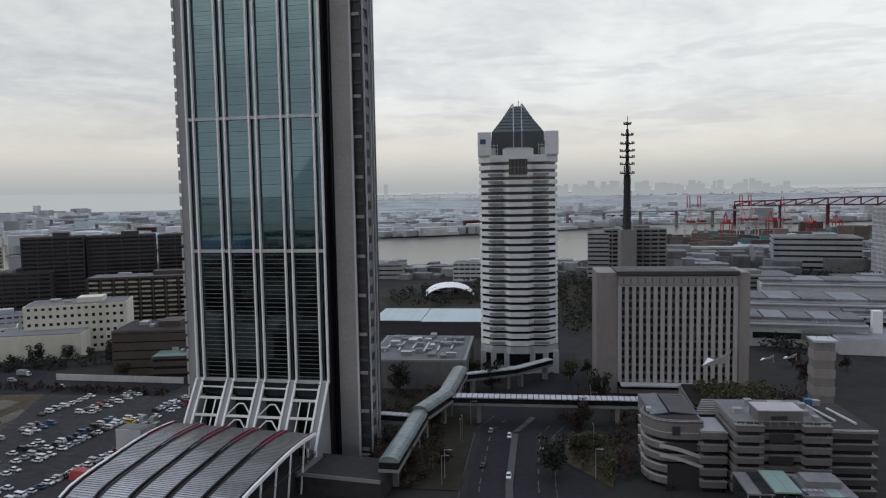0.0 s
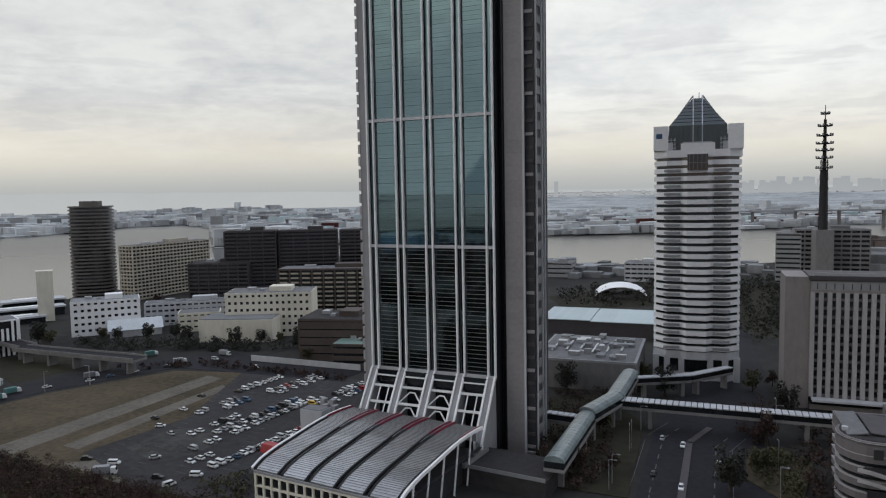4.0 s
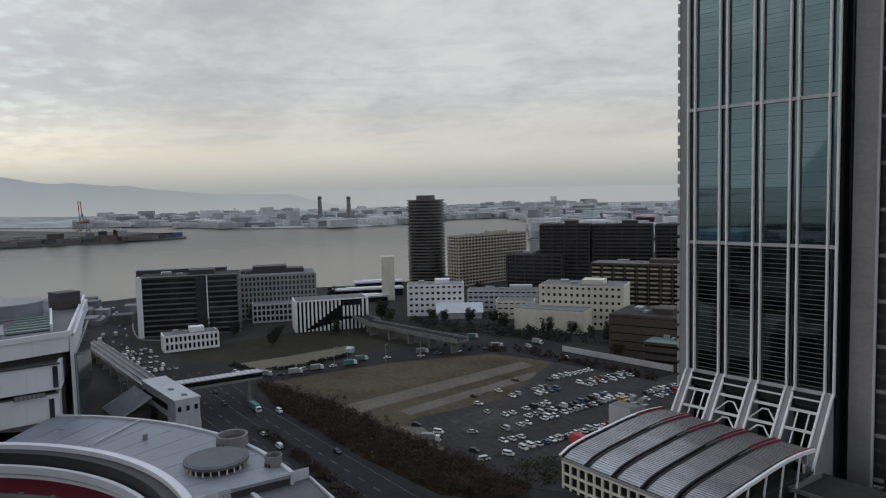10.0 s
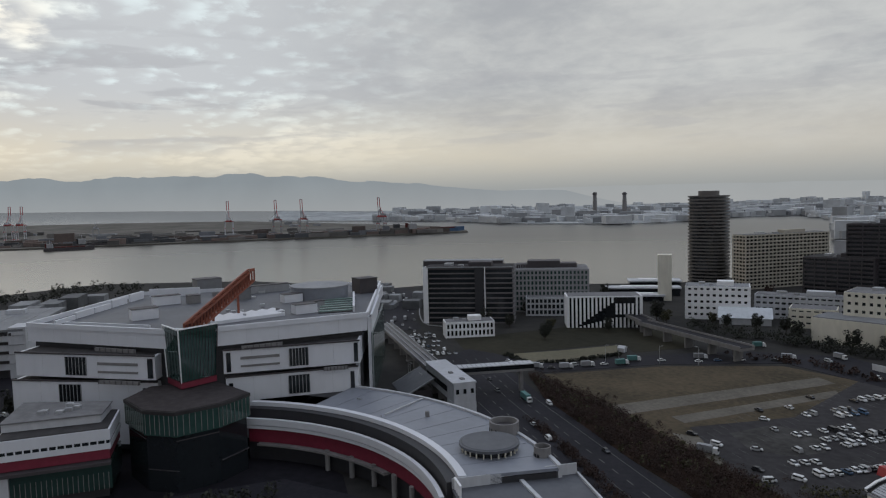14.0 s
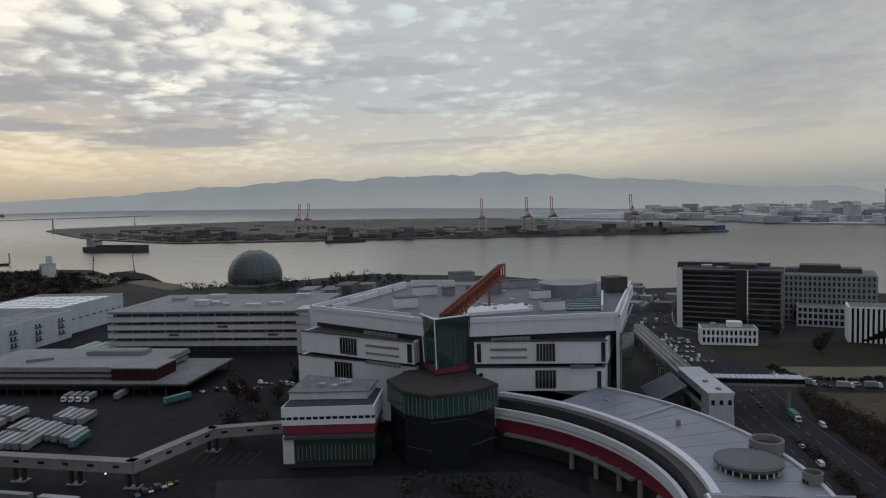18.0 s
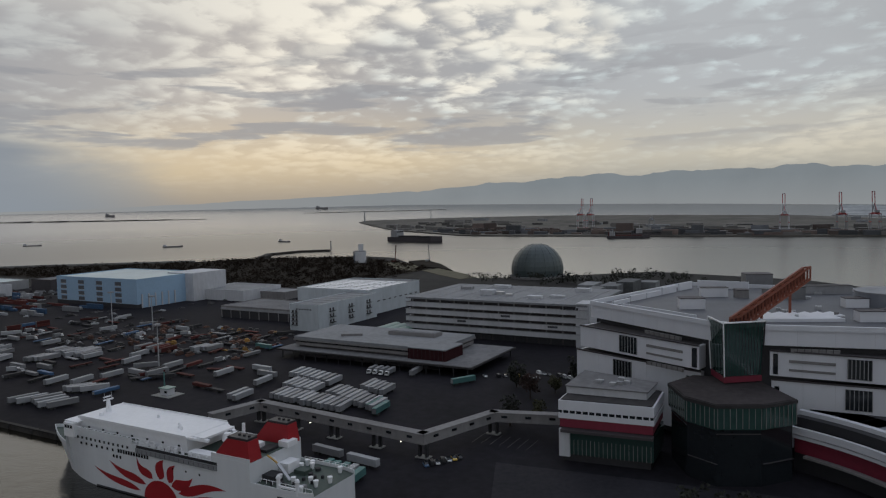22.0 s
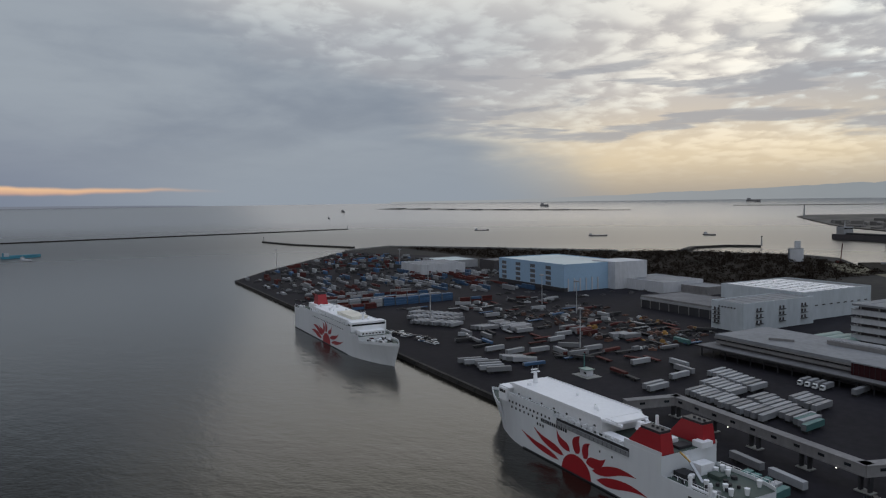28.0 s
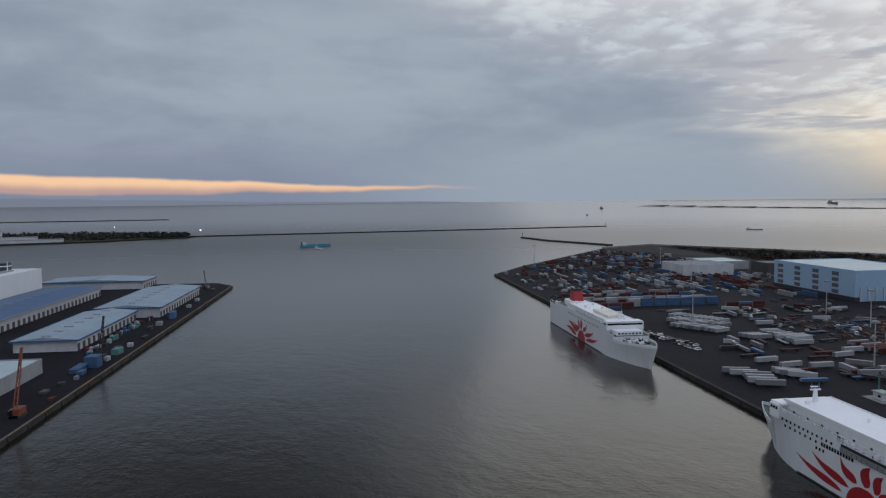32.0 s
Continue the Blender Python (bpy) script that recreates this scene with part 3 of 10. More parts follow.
def facade(name, label, category, x, y, rz, w, d, h, floors, wall, glass=None, sill=0.45, proud=0.5, piers=0, pier_w=0.8, side_piers=0,
           ends="", base=0.0, roof=None, top=1.2, end_w=0.6, plant=True, group="", band_in=0.0, band_mat=None, pier_mat=None):
    """A building: a glazed core, a proud wall band at each floor, piers on its faces, blank ends, a roof with a parapet and a plant room."""
    glass, roof = glass or GLASS_D, roof or ROOFGREY
    b = thing(name, x, y, 0, rz, label, category, group)
    box("core", b, glass, 0, 0, 0, w - 2 * proud, d - 2 * proud, h - 0.3)
    fh = (h - base) / floors
    if base:
        box("ground_floor", b, wall, 0, 0, 0, w - proud, d - proud, base * 0.35)
    for i in range(floors):
        box("floor_band", b, band_mat or wall, 0, 0, base + i * fh, w - 2 * band_in, d - 2 * band_in, fh * sill)
    box("parapet", b, wall, 0, 0, h - 0.3, w, d, top)
    box("roof", b, roof, 0, 0, h - 0.3 + top, w - 1.2, d - 1.2, 0.12)
    if piers:
        for i in range(piers + 1):
            px = -w / 2 + pier_w / 2 + (w - pier_w) * i / piers
            for sy in (-1, 1) if piers < 9 else (-1,):
                box("pier", b, pier_mat or wall, px, sy * (d / 2 - proud / 2 + 0.04), base, pier_w, proud, h - base)
    if side_piers:
        for i in range(side_piers + 1):
            py = -d / 2 + pier_w / 2 + (d - pier_w) * i / side_piers
            for sx in (-1, 1):
                box("pier", b, wall, sx * (w / 2 - proud / 2 + 0.04), py, base, proud, pier_w, h - base)
    for s, c in ((-1, "l"), (1, "r")):
        if c in ends:
            box("end_wall", b, wall, s * (w / 2 - end_w / 2 + 0.06), 0, 0, end_w, d + 0.12, h + top - 0.3)
    if plant:
        box("plant_room", b, wall, w * 0.12, 0, h - 0.2 + top, w * 0.26, d * 0.45, 2.8)
        box("roof_unit", b, STEEL, -w * 0.25, d * 0.1, h - 0.2 + top, w * 0.10, d * 0.2, 1.6)
        box("roof_unit", b, LGREY, -w * 0.1, -d * 0.15, h - 0.2 + top, w * 0.06, d * 0.15, 1.2)
    return b


def clumps(name, spots, mat, seed, leaf=0.5, per=14, squash=0.8, parent=None, label="", category="", kind="stuff"):
    """Foliage: round each spot (x, y, z, radius) many small tilted leaf faces with gaps between."""
    rnd = random.Random(seed)
    v, f = [], []
    for x, y, z, r in spots:
        for _ in range(per):
            while True:
                a, b, c = rnd.uniform(-1, 1), rnd.uniform(-1, 1), rnd.uniform(-1, 1)
                if 0.15 < a * a + b * b + c * c < 1:
                    break
            p = Vector((x + a * r, y + b * r, z + c * r * squash))
            u = Vector((rnd.uniform(-1, 1), rnd.uniform(-1, 1), rnd.uniform(-0.6, 0.6))).normalized()
            w = u.cross(Vector((rnd.uniform(-1, 1), rnd.uniform(-1, 1), rnd.uniform(-1, 1)))).normalized()
            s = leaf * rnd.uniform(0.6, 1.4)
            n = len(v)
            v += [p + u * s, p + w * s * 0.8, p - u * s, p - w * s * 0.8 + Vector((0, 0, s * 0.4))]
            f.append((n, n + 1, n + 2, n + 3))
    ob = new(name, from_py(name, v, f, mat))
    if parent:
        child(ob, parent)
    return tagged(ob, label, category, kind=kind)


def tree_kind(mat, seed, h, spread, x, y):
    """A tree with a tapered trunk, limbs and a loose crown, kept as a pattern to copy."""
    rnd = random.Random(seed)
    t = thing("tree", x, y, 0, 0, "bushy town tree with a dark uneven crown", "tree")
    cyl("trunk", t, BARK, 0, 0, 0, h * 0.035, h * 0.6, h * 0.015, 7)
    spots = []
    for i in range(17):
        a = rnd.uniform(0, 6.28)
        r = spread * rnd.uniform(0.2, 0.75)
        z = h * rnd.uniform(0.30, 0.9)
        q = (r * math.cos(a), r * math.sin(a), z)
        if i < 3:
            beam("limb", t, BARK, (0, 0, h * 0.34), (q[0] * 0.8, q[1] * 0.8, q[2]), h * 0.014)
        spots.append((*q, spread * rnd.uniform(0.3, 0.5)))
    clumps("crown", spots, mat, seed + 1, h * 0.040, 60, 0.85, t, kind="")
    return t

# ---------------------------------------------------------------- sea, land, roads
def sea():
    radii = [0.5, 60, 150, 300, 600, 1100, 1700, 2200, 2500, 2800, 3100, 3400, 3700, 4000, 4250, 4500, 4700, 4850, 4930]
    n = 120
    v, f = [], []
    for r in radii:
        for i in range(n):
            a = 2 * math.pi * i / n
            x, y = r * math.cos(a), r * math.sin(a)
            v.append((x, y, dish(x, y)))
    f.append(tuple(range(n)))
    for k in range(len(radii) - 1):
        for i in range(n):
            j = (i + 1) % n
            f.append((k * n + i, k * n + n + i, k * n + n + j, k * n + j))
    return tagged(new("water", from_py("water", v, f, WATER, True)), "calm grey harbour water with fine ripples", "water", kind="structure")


sea()

C16, S16 = math.cos(radians(73.5)), math.sin(radians(73.5))


def yard(u, v):
    """The quay's own grid: u along the quay towards the town, v inland from the basin."""
    return (u * C16 - v * S16, u * S16 + v * C16)


def land(name, pts, mat, label, z0=-6.0, z1=0.0):
    return tagged(new(name, prism_mesh(name, pts, z0, z1, mat)), label, "ground", kind="structure")


def patch(name, pts, mat, label, z=0.05, category="ground"):
    return tagged(new(name, prism_mesh(name, pts, 0.004, z, mat)), label, category, kind="structure")


TOWN = [yard(-812, 160), yard(20, 160), yard(20, -129), yard(-755, -129), yard(-785, -150), yard(-790, -282), yard(-230, -286), (700, -160), (1500, -160), (1600, 400), (900, 760),
        (640, 930), (430, 960), (180, 865), (50, 805), (20, 838), (-67, 853), (-200, 900), (-330, 860), (-430, 720), (-449, 572), (-458, 506), (-596, 330), (-602, 288),
        (-759, 198), (-846, 60), (-803, -42), (-775, -131), (-870, -200), (-984, -272), (-1080, -320), (-1115, -380), (-1092, -564), (-1023, -640), (-960, -860), (-884, -1060), (-755, -1030), (-470, -812)]
land("ground", TOWN, EARTH, "dark built-up harbour ground with concrete quay walls")
patch("yard_pavement", [yard(-806, 162), yard(18, 158), yard(18, 215), yard(-30, 300), yard(-60, 520), yard(-300, 540), yard(-620, 520), yard(-790, 330)], YARD,
      "worn dark concrete of the ferry yard", 0.06)
patch("green_belt", [(-700, -300), (-640, -330), (-640, -480), (-760, -640), (-880, -1040), (-1010, -640), (-1080, -560), (-1100, -385), (-985, -280), (-880, -210)], SCRUB, "dark scrub behind the warehouses", 0.08)

patch("quay_pavement", [yard(-752, -131), yard(-235, -131), yard(-235, -283), yard(-786, -280), yard(-782, -151)], YARD, "dark worn concrete of the pier", 0.055)
land("sand_spit", [(-979, -308), (-997, -289), (-948, -246), (-862, -226), (-878, -255)], SAND, "pale sand flat at the shore by the dome", z1=0.35)
land("sand_spit", [(-869, -222), (-895, -206), (-833, -163), (-783, -137), (-766, -153), (-815, -188)], SAND, "pale sand flat at the shore by the dome", z1=0.4)
land("rock_spit", [(-1003, -276), (-1021, -255), (-953, -216), (-856, -179), (-895, -206), (-905, -233)], SCRUB, "dark rocky spit along the sand flat", z1=1.2)

patch("court_paving", [(-224, -34), (-140, -26), (-136, 66), (-176, 80), (-208, 62)], ROADTAR, "worn paving of the mall court", 0.09)

# quay walls: cope and fenders
for nm, v, u0, u1 in (("quay_wall", 160.4, -812, 20), ("quay_wall", -129.4, -745, 20)):
    q = thing(nm, 0, 0, 0, 73.5, "stained concrete quay edge with black rubber fenders", "quay", kind="structure")
    box("cope", q, QUAY, (u0 + u1) / 2, v, -2.6, u1 - u0, 1.6, 2.95)
    sgn = -1 if v > 0 else 1
    for i in range(int((u1 - u0) / 16)):
        box("fender", q, RUBBER, u0 + 8 + 16 * i, v + sgn * 0.95, -1.7, 1.4, 0.5, 1.5)
        if i % 2:
            cyl("bollard", q, DARKSTEEL, u0 + 12 + 16 * i, v - sgn * 0.2, 0.34, 0.25, 0.5, 0.35, 8)

# the empty lot, its car park and the roads round it
patch("empty_lot", [(-262, 204), (-240, 198), (-166, 184), (-122, 172), (-172, 308), (-208, 306), (-240, 262)], GRASS, "empty lot of dry brown grass", 0.07)
patch("dirt_track", [(-208, 193), (-196, 190), (-176, 296), (-186, 300)], DIRT, "pale dirt track worn across the lot", 0.10)
patch("dirt_track", [(-184, 204), (-176, 202), (-164, 280), (-170, 286)], DIRT, "pale dirt track worn across the lot", 0.10)
patch("dirt_track", [(-172, 190), (-140, 178), (-128, 186), (-150, 200)], DIRT, "bare earth at the car park's edge", 0.10)
patch("car_park", [(-172, 200), (-118, 166), (-84, 176), (-100, 300), (-140, 312), (-172, 306), (-158, 240)], ASPHALT, "patched dark asphalt car park", 0.12)
patch("car_park", [(-160, 206), (-146, 198), (-134, 204), (-131, 216), (-143, 230), (-157, 226)], DUST, "dusty worn patch of the car park", 0.126)
patch("road", [(-330, 206), (-318, 176), (-240, 150), (-120, 116), (-20, 88), (-12, 120), (-116, 147), (-236, 182), (-300, 204)], ROADTAR, "wide dark asphalt road with lane marks", 0.14, "road")
patch("road", [(-330, 206), (-300, 200), (-283, 203), (-264, 207), (-244, 262), (-210, 312), (-120, 300), (-114, 320), (-200, 348), (-240, 318), (-264, 266), (-270, 232), (-282, 212), (-300, 214)], ROADTAR, "asphalt street along the empty lot", 0.15, "road")
patch("road", [(2, 150), (40, 150), (44, 190), (52, 250), (70, 330), (84, 470), (68, 475), (40, 330), (18, 262), (10, 210)], ROADTAR, "two-way asphalt avenue with a planted middle", 0.14, "road")
patch("field", [(-306.5, 217), (-297, 244.5), (-289, 277), (-274.4, 265), (-275.5, 229.6), (-284.4, 214.6)], SAND, "pale sports ground behind a hedge", 0.10)
hut = thing("field_hut", -275.4, 268, 0.06, 20, "small white hut with a pitched roof by the field", "hut")
box("wall", hut, WHITE2, 0, 0, 0, 3.8, 3.2, 2.2)
side_prism("roof", hut, WHITE2, [(2.0, 2.2), (0, 3.4), (-2.0, 2.2)], -2.1, 2.1)
box("door", hut, GREY, 1.95, 0.4, 0, 0.1, 1.0, 2.0)
patch("park_lawn", [(-345, 250), (-306, 226), (-300, 246), (-292, 282), (-270, 272), (-262, 300), (-290, 336), (-350, 300)], GREEN, "dull brown grass round the sports ground", 0.065)
patch("park_lawn", [(-360, 214), (-322, 200), (-300, 206), (-312, 250), (-286, 300), (-300, 330), (-345, 300)], GREEN, "dull winter lawn", 0.06)
patch("park_lawn", [(40, 215), (50, 196), (62, 230), (56, 240), (44, 236)], GRASS, "planted traffic island with brown shrubs", 0.5)
patch("park_lawn", [(84, 440), (112, 400), (150, 560), (140, 660), (48, 672), (-46, 576), (-30, 520), (60, 540)], GREEN, "dull park land by the water", 0.06)
patch("plaza", [(-30, 240), (-16, 200), (6, 196), (14, 262), (-4, 300), (-24, 290)], GREEN, "dark planted plaza at the tower's foot", 0.3)


def dashes(pts, gap, length, width, off, z=0.155):
    """Lane marks along a line of road."""
    out = []
    for (x0, y0), (x1, y1) in zip(pts, pts[1:]):
        d = math.hypot(x1 - x0, y1 - y0)
        a = math.atan2(y1 - y0, x1 - x0)
        nx, ny = -math.sin(a), math.cos(a)
        s = 0.0
        while s + length < d:
            m = s + length / 2
            out.append((x0 + math.cos(a) * m + nx * off, y0 + math.sin(a) * m + ny * off, z, length, width, 0.02, math.degrees(a)))
            s += gap
    return out


marks = []
SOUTH = [(-310, 190), (-238, 166), (-118, 132), (-20, 104)]
for off in (-6, 6):
    marks += dashes(SOUTH, 9.0, 4.0, 0.35, off)
for off in (-12, 1.0, 12):
    marks += dashes(SOUTH, 4.0, 3.9, 0.22, off)
AVENUE = [(12, 150), (17, 200), (24, 245), (33, 262)]
for off in (5, -12):
    marks += dashes(AVENUE, 9.0, 4.0, 0.35, off)
for off in (10.6, -17):
    marks += dashes(AVENUE, 4.0, 3.9, 0.22, off)
tagged(many("lane_marks", None, PAINT, marks, kind="stuff"), "worn white lane marks on the asphalt", "road marking")
m = thing("median", 0, 0, 0, 0, "narrow planted middle strip of the avenue with kerbs", "median", kind="structure")
for (x0, y0), (x1, y1) in zip(AVENUE, AVENUE[1:]):
    a = math.atan2(y1 - y0, x1 - x0)
    box("kerb", m, DARKWALL, (x0 + x1) / 2 + 3.6 * math.sin(a), (y0 + y1) / 2 - 3.6 * math.cos(a), 0.0, math.hypot(x1 - x0, y1 - y0), 2.2, 0.45, math.degrees(a))

# stall lines of the car park and the yard
marks = []
for i in range(24):
    for k in range(5):
        a, b = -160 + 15.5 * k, 190 + 4.8 * i
        marks.append((a - 0.25 * (b - 190), b, 0.125, 5.0, 0.14, 0.015, -16.5))
for i in range(7):
    x, y = yard(-112 + 3.4 * i, 225)
    marks.append((x, y, 0.065, 11.0, 0.15, 0.015, -16.5))
tagged(many("stall_lines", None, PAINT, marks, kind="stuff"), "faded white stall lines", "road marking")

# ---------------------------------------------------------------- the glass tower and its arched canopy
def tower():
    t = thing("office_tower", -56.8, 226.6, 0, -11.0, "tall office tower with teal glass front and paired white columns", "skyscraper")
    top, foot, step = 237.0, 25.3, 42.34
    box("core", t, BLACK, 0.0, 13.2, 0, 45.0, 20.0, top)
    box("core", t, BLACK, 28.0, 18.2, 0, 11.0, 12.0, top)
    pairs = [-21.4 + 10.7 * i for i in range(5)]
    # glass, floor by floor
    fl = step / 10
    for i in range(50):
        z = foot + i * fl
        for p in pairs[:-1]:
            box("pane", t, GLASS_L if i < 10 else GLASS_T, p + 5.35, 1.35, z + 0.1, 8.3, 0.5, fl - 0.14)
    for k in range(5):
        z = foot + k * step
        for p in pairs:
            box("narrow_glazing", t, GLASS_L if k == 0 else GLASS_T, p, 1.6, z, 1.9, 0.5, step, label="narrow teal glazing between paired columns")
        for p in pairs[:-1]:
            many("glazing_rail", t, SLATMETAL if k == 0 else RAILMETAL, [(p + 5.35, 1.07, z + j * fl / 3, 8.3, 0.08, 0.17 if k == 0 else 0.06) for j in range(30)])
        box("cross_beam", t, WHITE2, 0, 0.55, z - 0.5, 45.6, 0.9, 1.0)
    for p in pairs:
        for s in (-1.2, 1.2):
            box("column", t, WHITE, p + s, 0.35, foot, 0.54, 1.1, top - foot)
    box("cross_beam", t, WHITE2, 0, 0.55, top - 0.6, 45.6, 0.9, 1.4)
    # flared feet
    prof = [(0.6, foot), (-0.5, foot), (-13.0, 8.0), (-13.0, 0.0), (1.2, 0.0)]
    for p in pairs:
        leg = side_prism("leg", t, LGREY, prof, p - 1.1, p + 1.1, "flared grey leg with white edges")
        for s in (-1.2, 1.2):
            o = side_prism("leg_edge", leg, WHITE, [(0.2, foot + 0.4), (-0.8, foot + 0.4), (-13.5, 8.0), (-13.5, 0), (-12.5, 0), (-12.5, 8.2)], p + s - 0.3, p + s + 0.3)
    for i, p in enumerate(pairs[:-1]):
        x = p + 5.35
        box("lobby_glass", t, GLASS_D, x, 0.4, 0, 8.3, 0.4, foot - 1)
        for z, y in ((23.2, -1.5), (20.0, -3.6), (15.3, -7.0), (11.2, -10.2)):
            box("tie_beam", t, WHITE, x, y, z, 8.3, 0.6, 0.7 if z < 20.5 else 0.4)
        box("foot_glass", t, GLASS_D, x, -1.2, 20.8, 8.3, 0.3, 4.4)
        if i in (1, 2):
            for z0, y0 in ((15.9, -6.2), (11.6, -9.4)):
                for s in (-1, 1):
                    beam("brace", t, WHITE, (x + s * 3.9, y0, z0), (x + s * 0.9, y0 + 2.0, z0 + 3.0), 0.35)
                beam("brace", t, WHITE, (x - 0.9, y0 + 2.0, z0 + 3.0), (x + 0.9, y0 + 2.0, z0 + 3.0), 0.35)
        else:
            for s in (-1.6, 1.6):
                beam("post", t, WHITE, (x + s, -9.6, 11), (x + s, -3.4, 20.2), 0.35)
    # recess, stone pier and louvred corner on the right
    box("recess_glass", t, GLASS_D, 24.0, 6.0, 0, 2.4, 0.6, top)
    for i in range(56):
        box("pier_stone", t, GRANITE, 28.2, 8.0, i * 4.23, 6.0, 8.0, 4.19)
    box("pier_strip", t, WHITE2, 31.5, 4.0, 0, 0.6, 0.7, top)
    box("louvre_core", t, BLACK, 33.1, 8.6, 0, 3.0, 7.0, top)
    for i in range(56):
        box("louvre", t, DARKWALL if i % 3 else GRANITE, 33.1, 4.9, 2.0 + i * 4.2, 2.6, 0.5, 1.0)
    for i in range(42):
        box("bay_window", t, GREY, 34.7, 9.5, 6.0 + i * 5.5, 0.6, 4.2, 2.7)
    for y in (6.2, 12.4, 15.6):
        box("edge_pipe", t, WHITE2, 35.0, y, 0, 0.5, 0.5, top)
    box("corner_glass", t, GLASS_T, 34.4, 13.2, 112, 0.8, 3.0, top - 112)
    box("pier_base", t, LGREY, 33.0, 4.4, 0, 3.4, 0.8, 1.0)
    # stacked balcony ends on the left
    box("left_fin", t, LGREY, -24.8, 3.2, 0, 3.0, 3.4, top)
    for i in range(56):
        box("balcony_end", t, PIERSTONE, -26.6, 3.0, 2.0 + i * 4.23, 0.8, 3.4, 3.1)
    box("crown", t, WHITE2, 5, 13, top, 40, 16, 16)
    return t


tower()


def canopy():
    c = thing("arched_canopy", -79.5, 219.0, 0, -16.5, "arched metal roof hall with red ribs and a white gridded front", "hall")
    span, wide, x0 = 46.0, 48.0, -3.5

    def z_at(s):
        k = s / span
        return 8.6 + 5.6 * math.sqrt(max(0.0, 1 - k * k * 0.985)) + 0.9 * math.sin(math.pi * min(1, k * 1.6)) * (1 - k)

    n = 14
    edges = [x0 + wide * i / 5 for i in range(6)]
    for i in range(5):
        xa, xb = edges[i] + 0.95, edges[i + 1] - 0.95
        for j in range(n):
            s0, s1 = span * j / n, span * (j + 1) / n - 0.06
            z0, z1 = z_at(s0), z_at(s1)
            v = [(xa, -s0, z0), (xb, -s0, z0), (xb, -s1, z1), (xa, -s1, z1)]
            v += [(x, y, z - 0.35) for x, y, z in v]
            m = from_py("roof_panel", v, [(0, 3, 2, 1), (4, 5, 6, 7), (0, 1, 5, 4), (1, 2, 6, 5), (2, 3, 7, 6), (3, 0, 4, 7)], CANOPYTIN)
            child(new("roof_panel", m), c)
            # standing seams across the sheet
            seams = []
            for q in range(4):
                s = s0 + (s1 - s0) * (q + 0.5) / 4
                seams.append(((xa + xb) / 2, -s, z_at(s) + 0.0, xb - xa, 0.12, 0.10))
            many("seam", c, ROOFGREY, seams)
    for i, e in enumerate(edges):
        pair = (-0.75, 0.75) if 0 < i < 5 else (0.0,)
        for o in pair:
            stations = [span * j / n for j in range(n + 1)]
            rail("rib", c, DARKSTEEL, [(e + o, -q, z_at(q) - 0.3) for q in stations[4:]], 0.42, 0.55)
            rail("red_rib", c, CRIMSON, [(e + o, -q, z_at(q) - 0.05) for q in stations[:5]], 0.42, 0.6, "red painted roof rib")
            if i:
                rail("pipe", c, STEEL, [(e + o - 0.4, -q, z_at(q) + 0.5) for q in stations[:7]], 0.14, 0.14)
        box("gutter", c, DARKSTEEL, e, -span / 2, 8.0, 0.9, span, 0.2)
    for e in (x0 - 0.5, x0 + wide + 0.5):
        rail("gable_beam", c, WHITE, [(e, -span * j / n, z_at(span * j / n) - 0.4) for j in range(n + 1)], 0.7, 0.9)
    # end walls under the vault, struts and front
    # solid black block stands for the shade inside the hall
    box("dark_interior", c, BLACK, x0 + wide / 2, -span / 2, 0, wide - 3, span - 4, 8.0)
    for s in (10, 18, 26, 34, 42):
        beam("strut", c, WHITE, (x0 + wide + 0.4, -s, 0), (x0 + wide + 0.4, -s + 3.0, z_at(s - 3)), 0.4)
    box("eave_beam", c, LGREY, x0 + wide / 2, -span, 8.2, wide, 0.6, 0.6)
    box("front_wall", c, GLASS_D, x0 + wide / 2, -span + 0.5, 0, wide - 0.4, 0.5, 8.2)
    for k in range(17):
        box("mullion", c, CREAM, x0 + 0.4 + (wide - 0.8) * k / 16, -span + 0.05, 0, 0.7, 0.5, 8.2)
    for z in (1.0, 4.3, 7.6):
        box("rail", c, CREAM, x0 + wide / 2, -span + 0.0, z, wide, 0.5, 0.6)
    box("ridge_wall", c, WHITE2, x0 + wide / 2, 0.4, 9.5, wide - 3, 0.6, 4.2)
    return c


canopy()

# low buildings at the tower's back and foot
b = thing("service_block", -101.0, 231.0, 0, -11, "small white service block with roof plant", "building")
box("wall", b, WHITE2, 0, 0, 0, 9.0, 6.0, 9.5)
box("roof", b, ROOFGREY, 0, 0, 9.5, 8.4, 5.4, 0.2)
for k in range(4):
    box("roof_unit", b, LGREY, 3.0 - 2 * k, 8 + 2 * (k % 2), 0, 1.7, 2.6, 8.5 + 1.5 * (k % 2))
b = thing("foot_podium", -26, 203, 0, -16.5, "dark low podium with a glazed rail", "podium")
box("slab", b, ROOFDARK, 0, 0, 0, 26, 18, 5.0)
box("rail", b, STEEL, 0, -9.2, 5.0, 26, 0.2, 1.1)
box("ramp", b, GREY, -12, -2, 5.0, 1.0, 16, 1.2)

